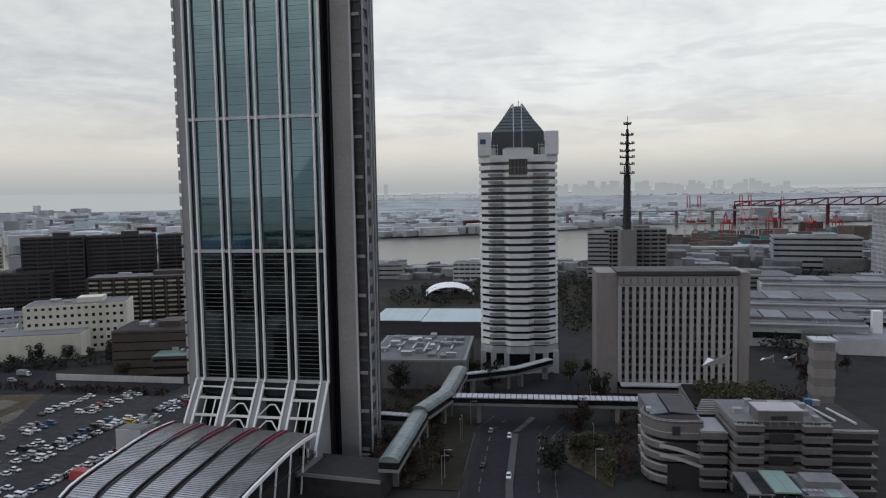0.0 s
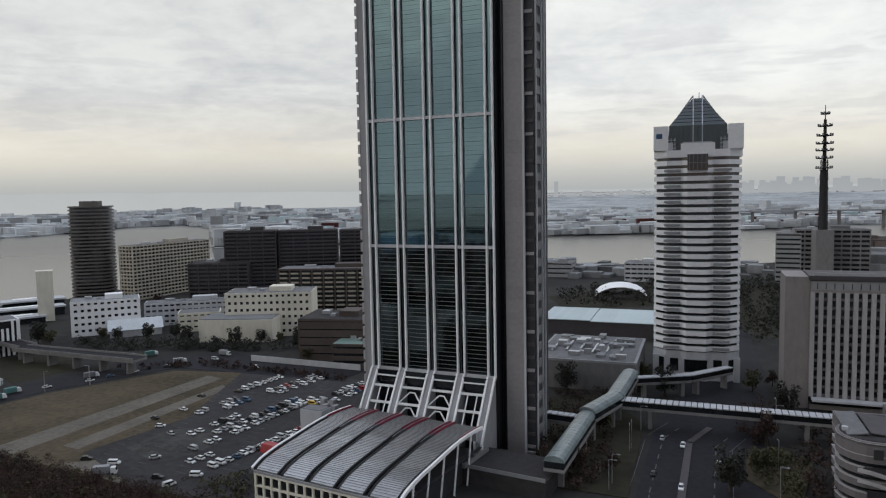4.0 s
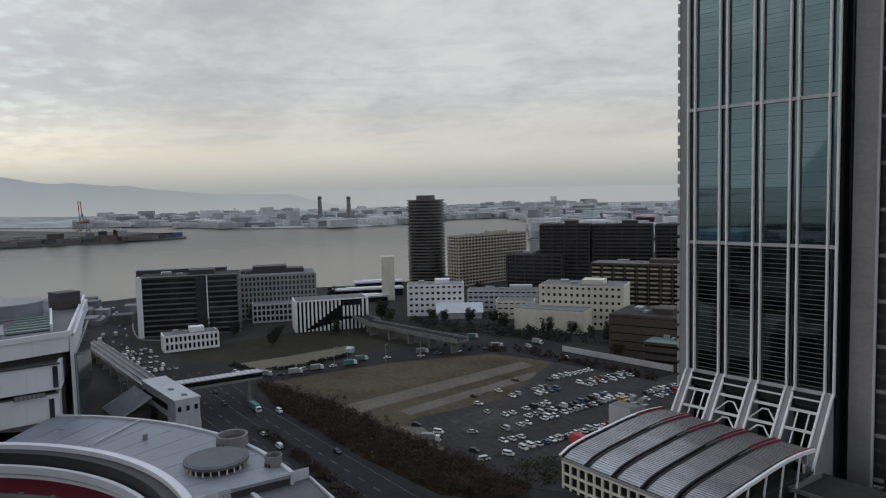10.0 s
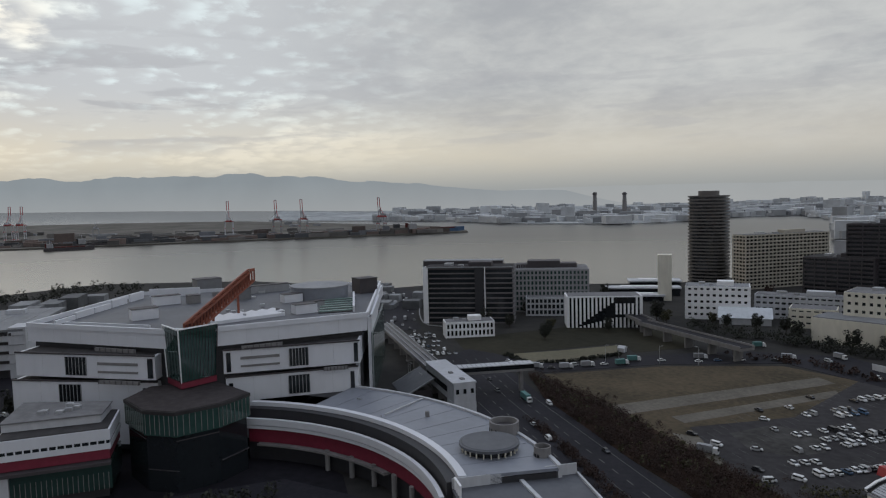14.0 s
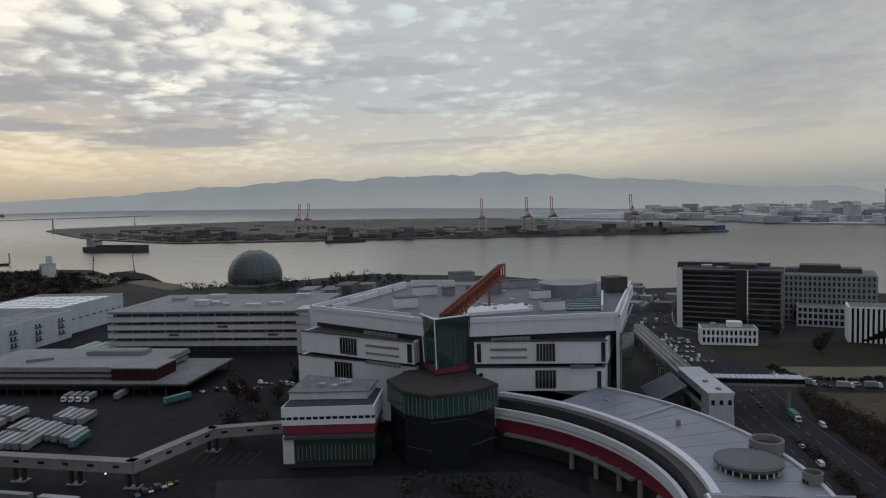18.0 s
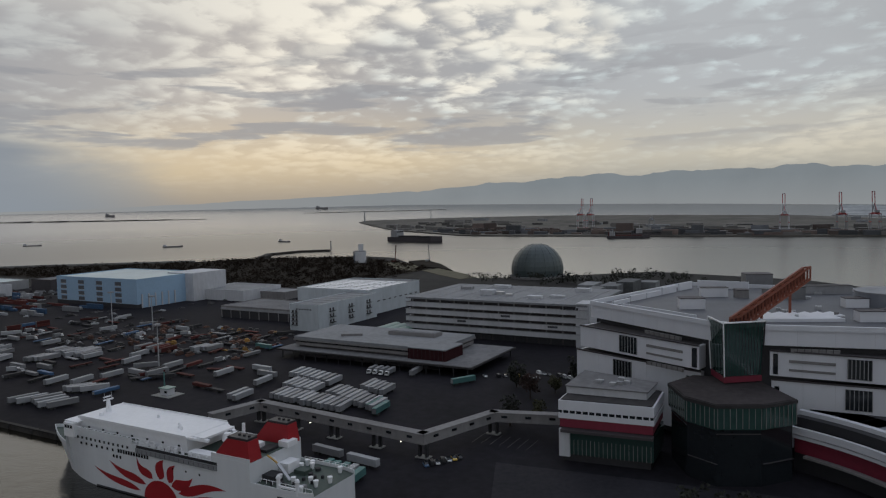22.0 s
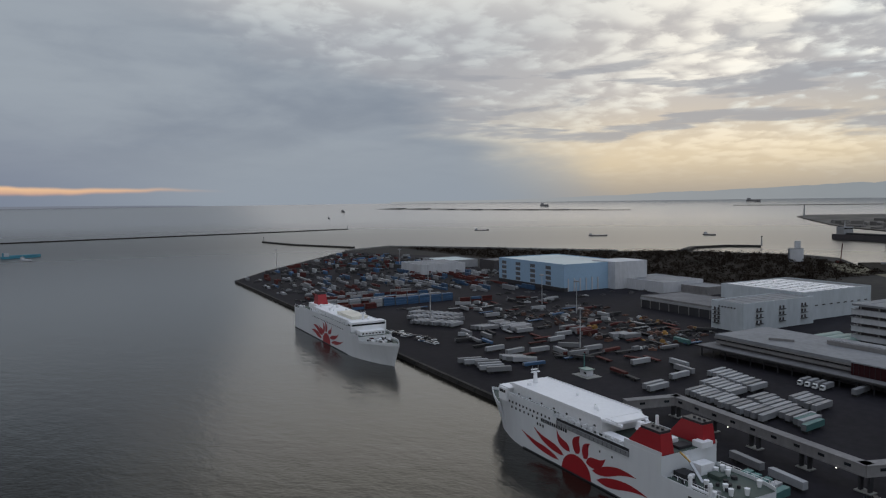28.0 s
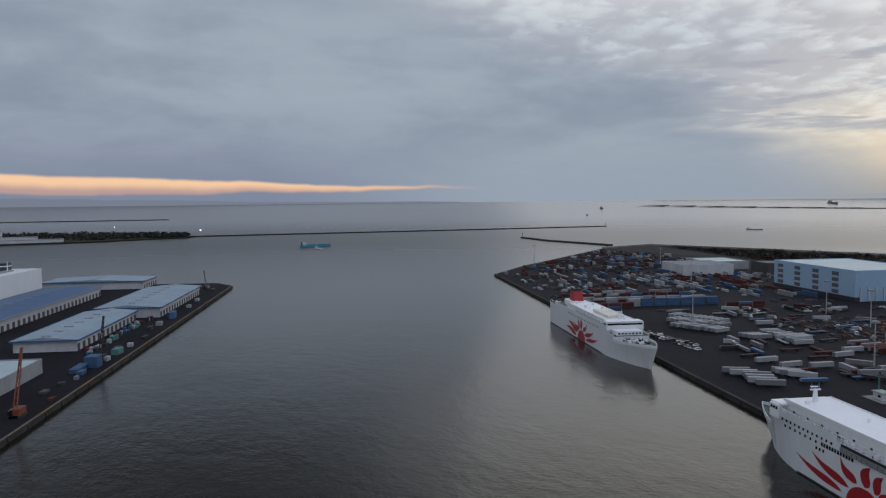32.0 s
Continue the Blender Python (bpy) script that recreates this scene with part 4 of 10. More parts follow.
# ---------------------------------------------------------------- buildings of the town
def hotel():
    h = thing("hotel_tower", 41.0, 344.0, 0, -6.0, "white hotel tower with banded floors and a glass pyramid top", "hotel")
    W, D, ch = 36.5, 34.0, 5.5
    a, b = W / 2, D / 2

    def ring(g, bay=0.0):
        x, y = a + g, b + g
        return [(-x + ch, -y), (-6.2, -y), (-4.2, -y - 1.6 - bay), (4.2, -y - 1.6 - bay), (6.2, -y), (x - ch, -y), (x, -y + ch), (x, y - ch), (x - ch, y), (-x + ch, y), (-x, y - ch), (-x, -y + ch)]

    prism("core", h, GLASS_D, ring(-1.0), 0, 100)
    n, z0, fh = 25, 13.5, 3.42
    prism("ground_floor", h, WHITE2, ring(0.0), 0.0, 3.6)
    prism("podium_band", h, WHITE2, ring(0.0), 9.6, 13.0)
    for x in (-17.0, -12.2, -6.0, 6.0, 12.2, 17.0):
        box("podium_pier", h, WHITE2, x, -b + 0.6, 0, 2.6, 1.4, 11)
    for y in (-8, 0, 8):
        box("podium_pier", h, WHITE2, a - 0.4, y, 0, 1.2, 2.6, 11)
        box("podium_pier", h, WHITE2, -a + 0.4, y, 0, 1.2, 2.6, 11)
    for i in range(n):
        z = z0 + i * fh
        prism("floor_band", h, WHITE, ring(0.0, 0.5 if i < n - 3 else 0.0), z, z + fh * 0.60)
        if i % 1 == 0 and i < n - 1:
            for x in (-10.4, 10.4):
                box("balcony", h, LGREY, x, -b - 0.35, z + fh * 0.18, 7.0, 0.9, fh * 0.30)
    zt = z0 + n * fh
    # shoulders, glazed attic and blunt pyramid
    prism("top_band", h, WHITE, ring(0.2), zt, zt + 3.2)
    box("front_gable", h, WHITE, 0, -b - 0.6, zt, 14.0, 2.6, 6.0)
    box("front_gable_cap", h, WHITE2, 0, -b - 0.6, zt + 6.0, 12.0, 2.8, 0.5)
    box("sky_lobby_window", h, GLASS_D, 0, -b - 2.1, zt - 5.8, 8.4, 1.0, 7.0)
    for k in range(5):
        box("lobby_bar", h, GREY, -3.4 + 1.7 * k, -b - 2.65, zt - 5.8, 0.16, 0.12, 7.0)
    box("lobby_bar", h, GREY, 0, -b - 2.65, zt - 2.6, 8.4, 0.12, 0.2)
    for s in (-1, 1):
        for t in (-1, 1):
            box("shoulder", h, WHITE, s * (a - 2.9), t * (b - 2.9), zt + 3.2, 6.2, 6.2, 10.6)
            box("shoulder_step", h, WHITE2, s * (a - 7.0), t * (b - 2.0), zt + 3.2, 2.0, 3.6, 3.4)
        frame_ = box("side_screen", h, GLASS_P, s * (a - 7.2), -b + 1.2, zt + 2.6, 4.6, 1.2, 7.0)
        for k in range(3):
            box("screen_bar", frame_, WHITE2, -1.6 + 1.6 * k, -0.7, 0.6, 0.2, 0.2, 5.4)
            box("screen_bar", frame_, WHITE2, 0, -0.7, 1.4 + 1.8 * k, 4.0, 0.2, 0.2)
    r = 12.0
    apex, base = 126.0, 113.2
    box("attic_glass", h, GLASS_P, 0, 0, zt + 3.0, 2 * r, 2 * r, base - zt - 3.0)
    for k in range(13):
        box("attic_bar", h, BLACK, -r + 2 * r * k / 12, -r - 0.08, zt + 3.0, 0.16, 0.16, base - zt - 3.0)
    v, f = [], []
    steps = 8
    pyr = thing("pyramid", 0, 0, 0, 0)
    pyr.parent = h
    for side in range(4):
        ca, sa = math.cos(side * math.pi / 2), math.sin(side * math.pi / 2)
        for k in range(steps):
            for m in range(steps):
                u0, u1 = -1 + 2 * m / steps, -1 + 2 * (m + 1) / steps
                t0, t1 = k / steps, (k + 1) / steps
                quad = []
                for u, t in ((u0, t0), (u1, t0), (u1, t1), (u0, t1)):
                    k2 = 1 - 0.82 * t
                    w = max(-k2, min(k2, u)) * r
                    quad.append((w * ca + k2 * r * sa * 1.0, w * sa - k2 * r * ca, base + (apex - base) * t))
                if abs(quad[0][0] - quad[1][0]) + abs(quad[0][1] - quad[1][1]) < 0.05:
                    continue
                n0 = len(v)
                v += quad
                f.append((n0, n0 + 1, n0 + 2, n0 + 3))
    child(new("glazing", from_py("glazing", v, f, GLASS_P)), pyr)
    for side in range(4):
        ca, sa = math.cos(side * math.pi / 2), math.sin(side * math.pi / 2)
        for u in (-0.16, 0.16):
            beam("ridge_fin", pyr, STEEL, (u * r * ca + r * sa, u * r * sa - r * ca, zt + 3.0), (u * r * ca + r * sa, u * r * sa - r * ca, base), 0.4)
            beam("ridge_fin", pyr, STEEL, (u * r * ca + r * sa, u * r * sa - r * ca, base), (u * r * ca + 0.18 * r * sa, u * r * sa - 0.18 * r * ca, apex + 1.2), 0.4)
        for k in range(1, steps):
            k2 = 1 - 0.82 * k / steps
            z = base + (apex - base) * k / steps
            p = [(u * k2 * r * ca + k2 * r * sa * 1.01, u * k2 * r * sa - k2 * r * ca * 1.01, z) for u in (-1, 1)]
            beam("glazing_bar", pyr, BLACK, p[0], p[1], 0.14)
    box("emblem", h, BLUE, -a + 2.2, -b - 0.1, zt + 8.4, 2.6, 0.3, 2.2, label="small blue emblem panel")
    box("roof_deck", h, ROOFDARK, 0, 0, apex - 0.4, 4.2, 4.2, 0.3)
    box("mast", h, STEEL, 0.6, 0, apex - 0.2, 0.3, 0.3, 3)
    return h


hotel()

# the slab of the government offices: stone piers and slit windows
g = facade("office_slab", "grey stone office slab with close-set vertical piers", "office building", 101.0, 297.1, -8, 47.8, 20, 45.4, 12, TAUPE, GLASS_D, 0.34, 0.9, 16, 1.6, 8, base=5.0, roof=ROOFDARK, top=4.6, plant=False, band_in=0.75, band_mat=TERRACE, pier_mat=PIERSTONE)
box("attic_panel", g, LGREY, 0, -10.0, 46.2, 46.5, 0.4, 3.2)
for s, w in ((-1, 8.6), (1, 5.0)):
    box("end_pier", g, TAUPE, s * (23.9 + w / 2), 2.0, 0, w, 22, 51.0)
box("cornice", g, DARKWALL, 0, 0, 50.0, 49, 21.5, 1.6)
for k in range(16):
    box("cornice_slot", g, DARKWALL, -21.6 + 2.88 * k, -10.25, 46.6, 0.35, 0.2, 2.2)
box("entrance_canopy", g, WHITE2, -6, -12, 4.2, 34, 5.0, 0.7)
box("roof_rail", g, STEEL, 0, -9, 51.6, 46, 0.2, 1.0)

# behind it
facade("grey_office", "pale grey office block with stepped roof", "office building", 190, 672, -8, 57, 30, 48, 12, GREY, GLASS_D, 0.5, 0.5, 8, 0.9, ends="l")
facade("grey_office", "pale narrow office wing", "office building", 158, 676, -14, 20, 30, 45, 11, LGREY, GLASS_D, 0.62, 0.5, ends="lr", plant=False)
facade("curved_office", "white banded office block with a rounded end", "office building", 402, 742, -22, 82, 60, 33, 5, LGREY, GLASS_D, 0.62, 0.8, plant=True, base=4)
facade("striped_tower", "white tower with vertical stripes and a dark core", "office building", 424, 632, -12, 40, 34, 66, 16, WHITE2, GLASS_D, 0.2, 0.5, 16, 0.9, 12)
box("lift_core", bpy.data.objects["striped_tower"], DARKWALL, -3, -17.6, 0, 9, 3, 74)
facade("low_office", "long low grey office with roof terrace", "office building", 235, 560, -10, 90, 40, 17, 4, GREY, GLASS_D, 0.55, 0.5, 0, base=2, roof=ROOFGREY)


def mast():
    m = thing("radio_mast", 179, 653, 0, 0, "dark lattice radio mast with stacked antenna galleries", "radio mast")
    box("plinth", m, GREY, 0, 0, 0, 14, 14, 49)
    cyl("shaft", m, DARKSTEEL, 0, 0, 49, 3.0, 50, 2.4, 12)
    cyl("upper_shaft", m, DARKSTEEL, 0, 0, 99, 1.7, 42, 1.2, 10)
    cyl("tip", m, DARKSTEEL, 0, 0, 141, 0.5, 12, 0.25, 8)
    for k in range(4):
        a = k * math.pi / 2 + 0.6
        beam("lattice_leg", m, DARKSTEEL, (4.6 * math.cos(a), 4.6 * math.sin(a), 49), (3.2 * math.cos(a), 3.2 * math.sin(a), 108), 0.35)
        for j in range(7):
            b2 = (k + 1) * math.pi / 2 + 0.6
            z = 49 + j * 8.4
            beam("lattice_brace", m, DARKSTEEL, (4.4 * math.cos(a), 4.4 * math.sin(a), z), (4.2 * math.cos(b2), 4.2 * math.sin(b2), z + 8), 0.2)
    for z, r in ((100.3, 6.6), (108.6, 6.6), (115.0, 6.8), (120.8, 6.8), (127.4, 6.4), (135.3, 5.6), (145.2, 3.6)):
        ring = cyl("gallery", m, DARKSTEEL, 0, 0, z, r, 0.7, r, 16)
        for k in range(6):
            a = k * math.pi / 3
            cyl("dish_aerial", ring, LGREY, (r - 0.4) * math.cos(a), (r - 0.4) * math.sin(a), 0.7, 0.7, 1.5, 0.7, 8)
    return m


mast()

# exhibition halls with terraced roofs
for i, (x, y, w, d, h) in enumerate(((200, 385, 62, 34, 13.0), (245, 452, 96, 46, 13), (300, 520, 110, 40, 15), (282, 418, 70, 36, 9))):
    e = thing("exhibition_hall", x, y, 0, -16.5, "broad white exhibition hall with stepped flat roofs", "hall", "exhibition halls")
    box("wall", e, WHITE2, 0, 0, 0, w, d, h)
    box("roof", e, ROOFGREY, 0, 0, h, w - 1.5, d - 1.5, 0.4)
    for k in range(5):
        box("roof_step", e, ROOFWHITE if k % 2 else ROOFGREY, -w / 2 + w * (k + 0.5) / 5, d * 0.05, h + 0.4, w / 5 - 1.2, d * 0.72, 1.6)
    box("clerestory", e, GLASS_D, 0, -d / 2 - 0.1, h * 0.35, w * 0.8, 0.3, h * 0.25)
    box("eave", e, LGREY, 0, -d / 2 - 0.8, h - 1.2, w, 1.4, 0.7)
    if i == 0:
        for k in range(14):
            box("louvre", e, STEEL, 12, -d / 2 - 0.5, h * 0.3 + 0.45 * k, w * 0.42, 0.4, 0.2)
h = thing("exhibition_hall", 238, 358, 0, -16.5, "white exhibition entrance with a pylon", "hall", "exhibition halls")
box("wall", h, WHITE2, 0, 0, 0, 60, 30, 8)
box("roof", h, ROOFWHITE, 0, 0, 8, 59, 29, 0.3)
box("pylon", h, WHITE, -8, 4, 8, 4.5, 4.5, 12)

# low halls between tower and hotel
for x, y, w, d, hh, mt, lb in ((-21, 446, 30, 44, 8.6, ROOFAQUA, "low hall with pale aqua metal roof"), (15, 438, 42, 46, 8.9, ROOFAQUA, "low hall with pale aqua metal roof")):
    e = thing("sports_hall", x, y, 0, -7, lb, "hall")
    box("wall", e, DARKWALL, 0, 0, 0, w, d, hh)
    for k in range(10):
        box("roof_sheet", e, mt, -w / 2 + w * (k + 0.5) / 10, 0, hh, w / 10 - 0.06, d + 1.5, 0.4)
e = thing("vaulted_hall", 12, 582, 0, 0, "white arched roof hall in the park", "hall")
for k in range(9):
    a0, a1 = math.pi * (0.12 + 0.76 * k / 9), math.pi * (0.12 + 0.76 * (k + 1) / 9)
    p0, p1 = (-21 * math.cos(a0), 11 * math.sin(a0) - 1), (-21 * math.cos(a1), 11 * math.sin(a1) - 1)
    v = [(p0[0], -17, p0[1]), (p1[0], -17, p1[1]), (p1[0], 17, p1[1]), (p0[0], 17, p0[1])]
    v += [(x, y, z - 0.4) for x, y, z in v]
    child(new("roof_strip", from_py("roof_strip", v, [(0, 1, 2, 3), (7, 6, 5, 4), (0, 4, 5, 1), (1, 5, 6, 2), (2, 6, 7, 3), (3, 7, 4, 0)], WHITE)), e)
box("end_wall", e, DARKWALL, 0, 0, 0, 36, 30, 3.4)
p = thing("plant_building", -6, 330, 0, -7, "grey flat block crowded with roof machinery", "building")
box("wall", p, GREY, 0, 0, 0, 44, 52, 12)
box("parapet", p, LGREY, 0, 0, 12, 44.4, 52.4, 1.0)
box("roof", p, ROOFGREY, 0, 0, 13.0, 42, 50, 0.1)
rnd = random.Random(4)
for k in range(34):
    box("roof_unit", p, rnd.choice((STEEL, LGREY, ROOFWHITE)), rnd.uniform(-18, 18), rnd.uniform(-22, 22), 13.1, rnd.uniform(1.5, 5), rnd.uniform(1.5, 6), rnd.uniform(0.8, 2.4))
for k in range(6):
    box("duct", p, STEEL, -16 + 6 * k, -4 + 3 * (k % 3), 13.1, 0.8, 20, 0.8)
facade("waterside_block", "small white block by the water", "building", 36, 690, -8, 34, 24, 17, 4, WHITE2, GLASS_D, 0.6, 0.4, 6, 0.8)
facade("waterside_block", "round grey tank house by the water", "building", -44, 720, -8, 26, 22, 14, 3, LGREY, GLASS_D, 0.7, 0.4)
for x, y, r, h in ((-58, 742, 13, 15), (-40, 790, 9, 12), (96, 770, 11, 9)):
    k = thing("storage_tank", x, y, 0, 0, "pale round storage tank", "tank")
    cyl("shell", k, LGREY, 0, 0, 0, r, h, r, 28)
    cyl("lid", k, ROOFWHITE, 0, 0, h, r + 0.2, 1.0, 0.6, 28)


# terraced grey building with curved corner
def terraces():
    t = thing("terraced_building", 95.0, 198.0, 0, -7, "grey stone terraced building with stacked bands and an arched wing", "building")
    fl = 3.0

    def stack(parent, x0, x1, y0, y1, n, z0=0.0, h=3.0, mat=TERRACE):
        """Storeys of dark glazing behind proud stone bands with a pale edge."""
        w, d, cx, cy = x1 - x0, y1 - y0, (x0 + x1) / 2, (y0 + y1) / 2
        box("storey", parent, GLASS_D, cx, cy, z0, w - 2.0, d - 2.0, n * h)
        for i in range(n):
            b_ = box("stone_band", parent, mat, cx, cy, z0 + i * h + h * 0.42, w, d, h * 0.50)
            box("band_edge", b_, GREY, 0, 0, h * 0.50, w + 0.3, d + 0.3, h * 0.07)

    # main block: two bays and a recessed middle
    m = thing("main_block", 0, 0, 0, 0)
    m.parent = t
    stack(m, -12.5, -5.0, -13.0, 8, 7)
    stack(m, 5.2, 12.5, -13.0, 8, 7)
    stack(m, -5.0, 5.2, -10.6, 8, 7)
    for z in (3.2, 9.4, 15.6):
        box("deep_window", m, BLACK, 0.2, -10.7, z, 6.4, 0.6, 2.4)
    box("roof", m, ROOFGREY, 0, 0, 7 * fl, 25, 21, 0.3)
    box("roof_block", m, TERRACE, -0.4, -7.6, 7 * fl + 0.3, 11.6, 7.6, 3.2)
    # black sheet on the wall for the shade in the slot
    box("roof_slot", m, BLACK, -0.8, -11.5, 7 * fl + 1.2, 4.2, 0.4, 1.0)
    box("roof_block_edge", m, PIERSTONE, -0.4, -7.6, 7 * fl + 3.5, 12.0, 8.0, 0.3)
    for x, y, w, h in ((8, -4, 3, 1.4), (9.5, 1, 2, 2.0), (-9, -2, 2.4, 1.2), (3, 4, 4, 1.6), (-4, 5, 2, 1.8), (10, -8, 1.4, 1.0)):
        box("roof_unit", m, LGREY, x, y, 7 * fl + 0.3, w, 2.0, h)
    for k in range(12):
        box("rail_post", m, STEEL, -12.2 + 2.2 * k, -12.8, 7 * fl, 0.1, 0.1, 1.1)
    box("roof_rail", m, STEEL, 0, -12.8, 7 * fl + 1.1, 24.6, 0.1, 0.1)
    # narrow stair block between the wings
    c = thing("stair_block", 0, 0, 0, 0)
    c.parent = t
    stack(c, -20.5, -13.5, -9.0, 4.0, 5, 0.0, 3.5)
    box("stair_roof", c, LGREY, -17, -2.5, 17.5, 6.4, 12.4, 0.3)
    for k in range(7):
        box("garden_step", c, GREY, -12 + 0.6 * k, 9 + 1.2 * k, 17.0, 12, 1.1, 0.35 + 0.35 * k)
    # low wing with a rounded corner and a great arch
    w = thing("curved_wing", -27.0, 3.5, 0, 0)
    w.parent = t
    pts = [(8 * math.cos(math.pi * (0.75 + 0.75 * k / 8)), 9 * math.sin(math.pi * (0.75 + 0.75 * k / 8)) - 1.0) for k in range(9)]
    pts += [(7.6, -10), (7.6, 17), (-6.0, 17)]
    small = [(x * 0.9, y * 0.9) for x, y in pts]
    prism("storey", w, GLASS_D, small, 0, 19.4)
    for i in range(6):
        prism("stone_band", w, TERRACE, pts, i * 3.3 + 1.2, i * 3.3 + 3.0)
        prism("band_edge", w, PIERSTONE, [(x * 1.012, y * 1.012) for x, y in pts], i * 3.3 + 3.0, i * 3.3 + 3.18)
    prism("solid_wall", w, TERRACE, [(x * 1.006, y * 1.006) for x, y in pts], 15.0, 18.6)
    box("wall_window", w, BLACK, 0.2, -10.05, 15.6, 2.2, 0.3, 2.6)
    # black boxes on the wall stand for the shade in its openings
    box("low_opening", w, BLACK, 1.4, -10.05, 11.0, 9.0, 0.4, 2.4)
    box("arch_opening", w, BLACK, 2.6, -10.1, 0.0, 9.4, 0.6, 7.4)
    for z, r in ((8.0, 0.0), (10.2, 0.5)):
        rail("arch_band", w, PIERSTONE, [(-4.5 + 1.5 * k, -10.6, z + 1.6 * math.cos(k * 0.22) - 0.18 * k + r) for k in range(9)], 0.8, 0.9)
    prism("roof", w, ROOFDARK, small, 19.8, 20.1)
    o = box("lean_roof", w, ROOFGREY, -3.6, 4.5, 20.1, 5.0, 20, 0.3)
    o.matrix_basis = pose(-3.6, 4.5, 20.3, 0, -8, 0)
    o = box("dark_roof", w, DARKWALL, 3.0, 3.5, 20.1, 7.6, 18, 0.3)
    o.matrix_basis = pose(3.2, 4.0, 20.3, 0, 5, 0)
    box("roof_hatch", w, WHITE2, -6.0, -1.5, 20.1, 1.4, 1.4, 1.0)
    prism("parapet", w, TERRACE, [(x * 1.0, y * 1.0) for x, y in pts], 19.0, 19.9)
    # dark wing with long roof lights
    e = thing("east_wing", 18.5, 1.0, 0, 0)
    e.parent = t
    stack(e, -6.0, 6.0, -13.0, 12.0, 6, 0.0, 3.2, DARKWALL)
    box("roof", e, ROOFDARK, 0, 0, 19.2, 12, 24.6, 0.4)
    beam("skylight_ridge", e, WHITE2, (-4.5, 11, 20.0), (-2.0, -6, 20.0), 0.5)
    beam("skylight_ridge", e, WHITE2, (0.5, 6, 20.0), (2.6, -8, 20.0), 0.5)
    box("roof_unit", e, BLUE, -3.5, 9.5, 19.6, 2.0, 2.0, 2.2)
    box("roof_unit", e, LGREY, -1.0, 10.6, 19.6, 2.4, 2.0, 1.6)
    beam("verge", e, PIERSTONE, (-6, -12.9, 19.7), (6, -12.9, 19.7), 0.4)
    return t


terraces()
b = thing("glazed_pavilion", 87.5, 168.5, 0, -8, "low dark glazed pavilion with stepped pale green metal roofs", "building")
box("wall", b, GLASS_D, 0, 0, 0, 25, 13, 11.6)
for k in range(8):
    box("roof_sheet", b, ROOFGREEN if k in (2, 3, 6) else ROOFGREY, -12.5 + 3.125 * (k + 0.5), 0, 11.6 + (0.7 if 2 <= k < 4 else 0.0), 3.06, 13.6, 0.4)
box("raised_roof", b, GLASS_D, -6.2, 0, 11.6, 6.0, 12.8, 0.7)
for k in range(10):
    box("mullion", b, STEEL, -12.4 + 2.76 * k, -6.6, 0, 0.2, 0.2, 11.6)
box("box_light", b, ROOFGREY, 6.5, 1.0, 12.0, 8.0, 6.0, 1.6)
box("roof_gutter", b, BLACK, 1.0, -1.0, 12.0, 0.8, 11, 0.3)
for k in range(6):
    box("skylight", b, LGREY, -1.5 + 1.3 * k, -4.4, 12.0, 0.8, 1.2, 0.5)
# roof garden, chimney block and sails behind the terraces
b = thing("roof_garden", 97, 226, 0, -10, "raised garden deck with brown shrubs", "garden")
box("deck", b, TERRACE, 0, 0, 0, 30, 26, 17.0)
box("planting", b, SCRUB, 0, 0, 17.0, 28.6, 24.6, 0.6)
b = thing("banded_stack", 146, 262, 0, -12, "short banded tower with rooftop aerials", "tower")
for k in range(8):
    box("band", b, GREY if k % 2 else TAUPE, 0, 0, 3.4 * k, 7.6 - 0.5 * (k % 2), 7.6 - 0.5 * (k % 2), 3.4)
box("cap", b, WHITE2, 0, 0, 27.2, 8.4, 8.4, 0.8)
for k in (-2, 2):
    cyl("aerial", b, STEEL, k, 0, 28, 0.15, 7, 0.08, 6)
for x, y, s in ((106, 262, 1.0), (128, 268, 0.5), (138, 270, 0.5)):
    sl = thing("sail_canopy", x, y, 17.6, -20, "white stretched sail canopy on the garden deck", "canopy")
    v = [(-5 * s, -2 * s, 1.0), (5 * s, 0, 6.5 * s), (3 * s, 4 * s, 1.0), (-3 * s, 3 * s, 3 * s)]
    v += [(a, c, z - 0.15) for a, c, z in v]
    child(new("sail", from_py("sail", v, [(0, 1, 2), (0, 2, 3), (4, 6, 5), (4, 7, 6), (0, 4, 5, 1), (1, 5, 6, 2), (2, 6, 7, 3), (3, 7, 4, 0)], WHITE)), sl)
    cyl("pole", sl, STEEL, 4.4 * s, 0, 0, 0.15, 6.0 * s, 0.1, 6)

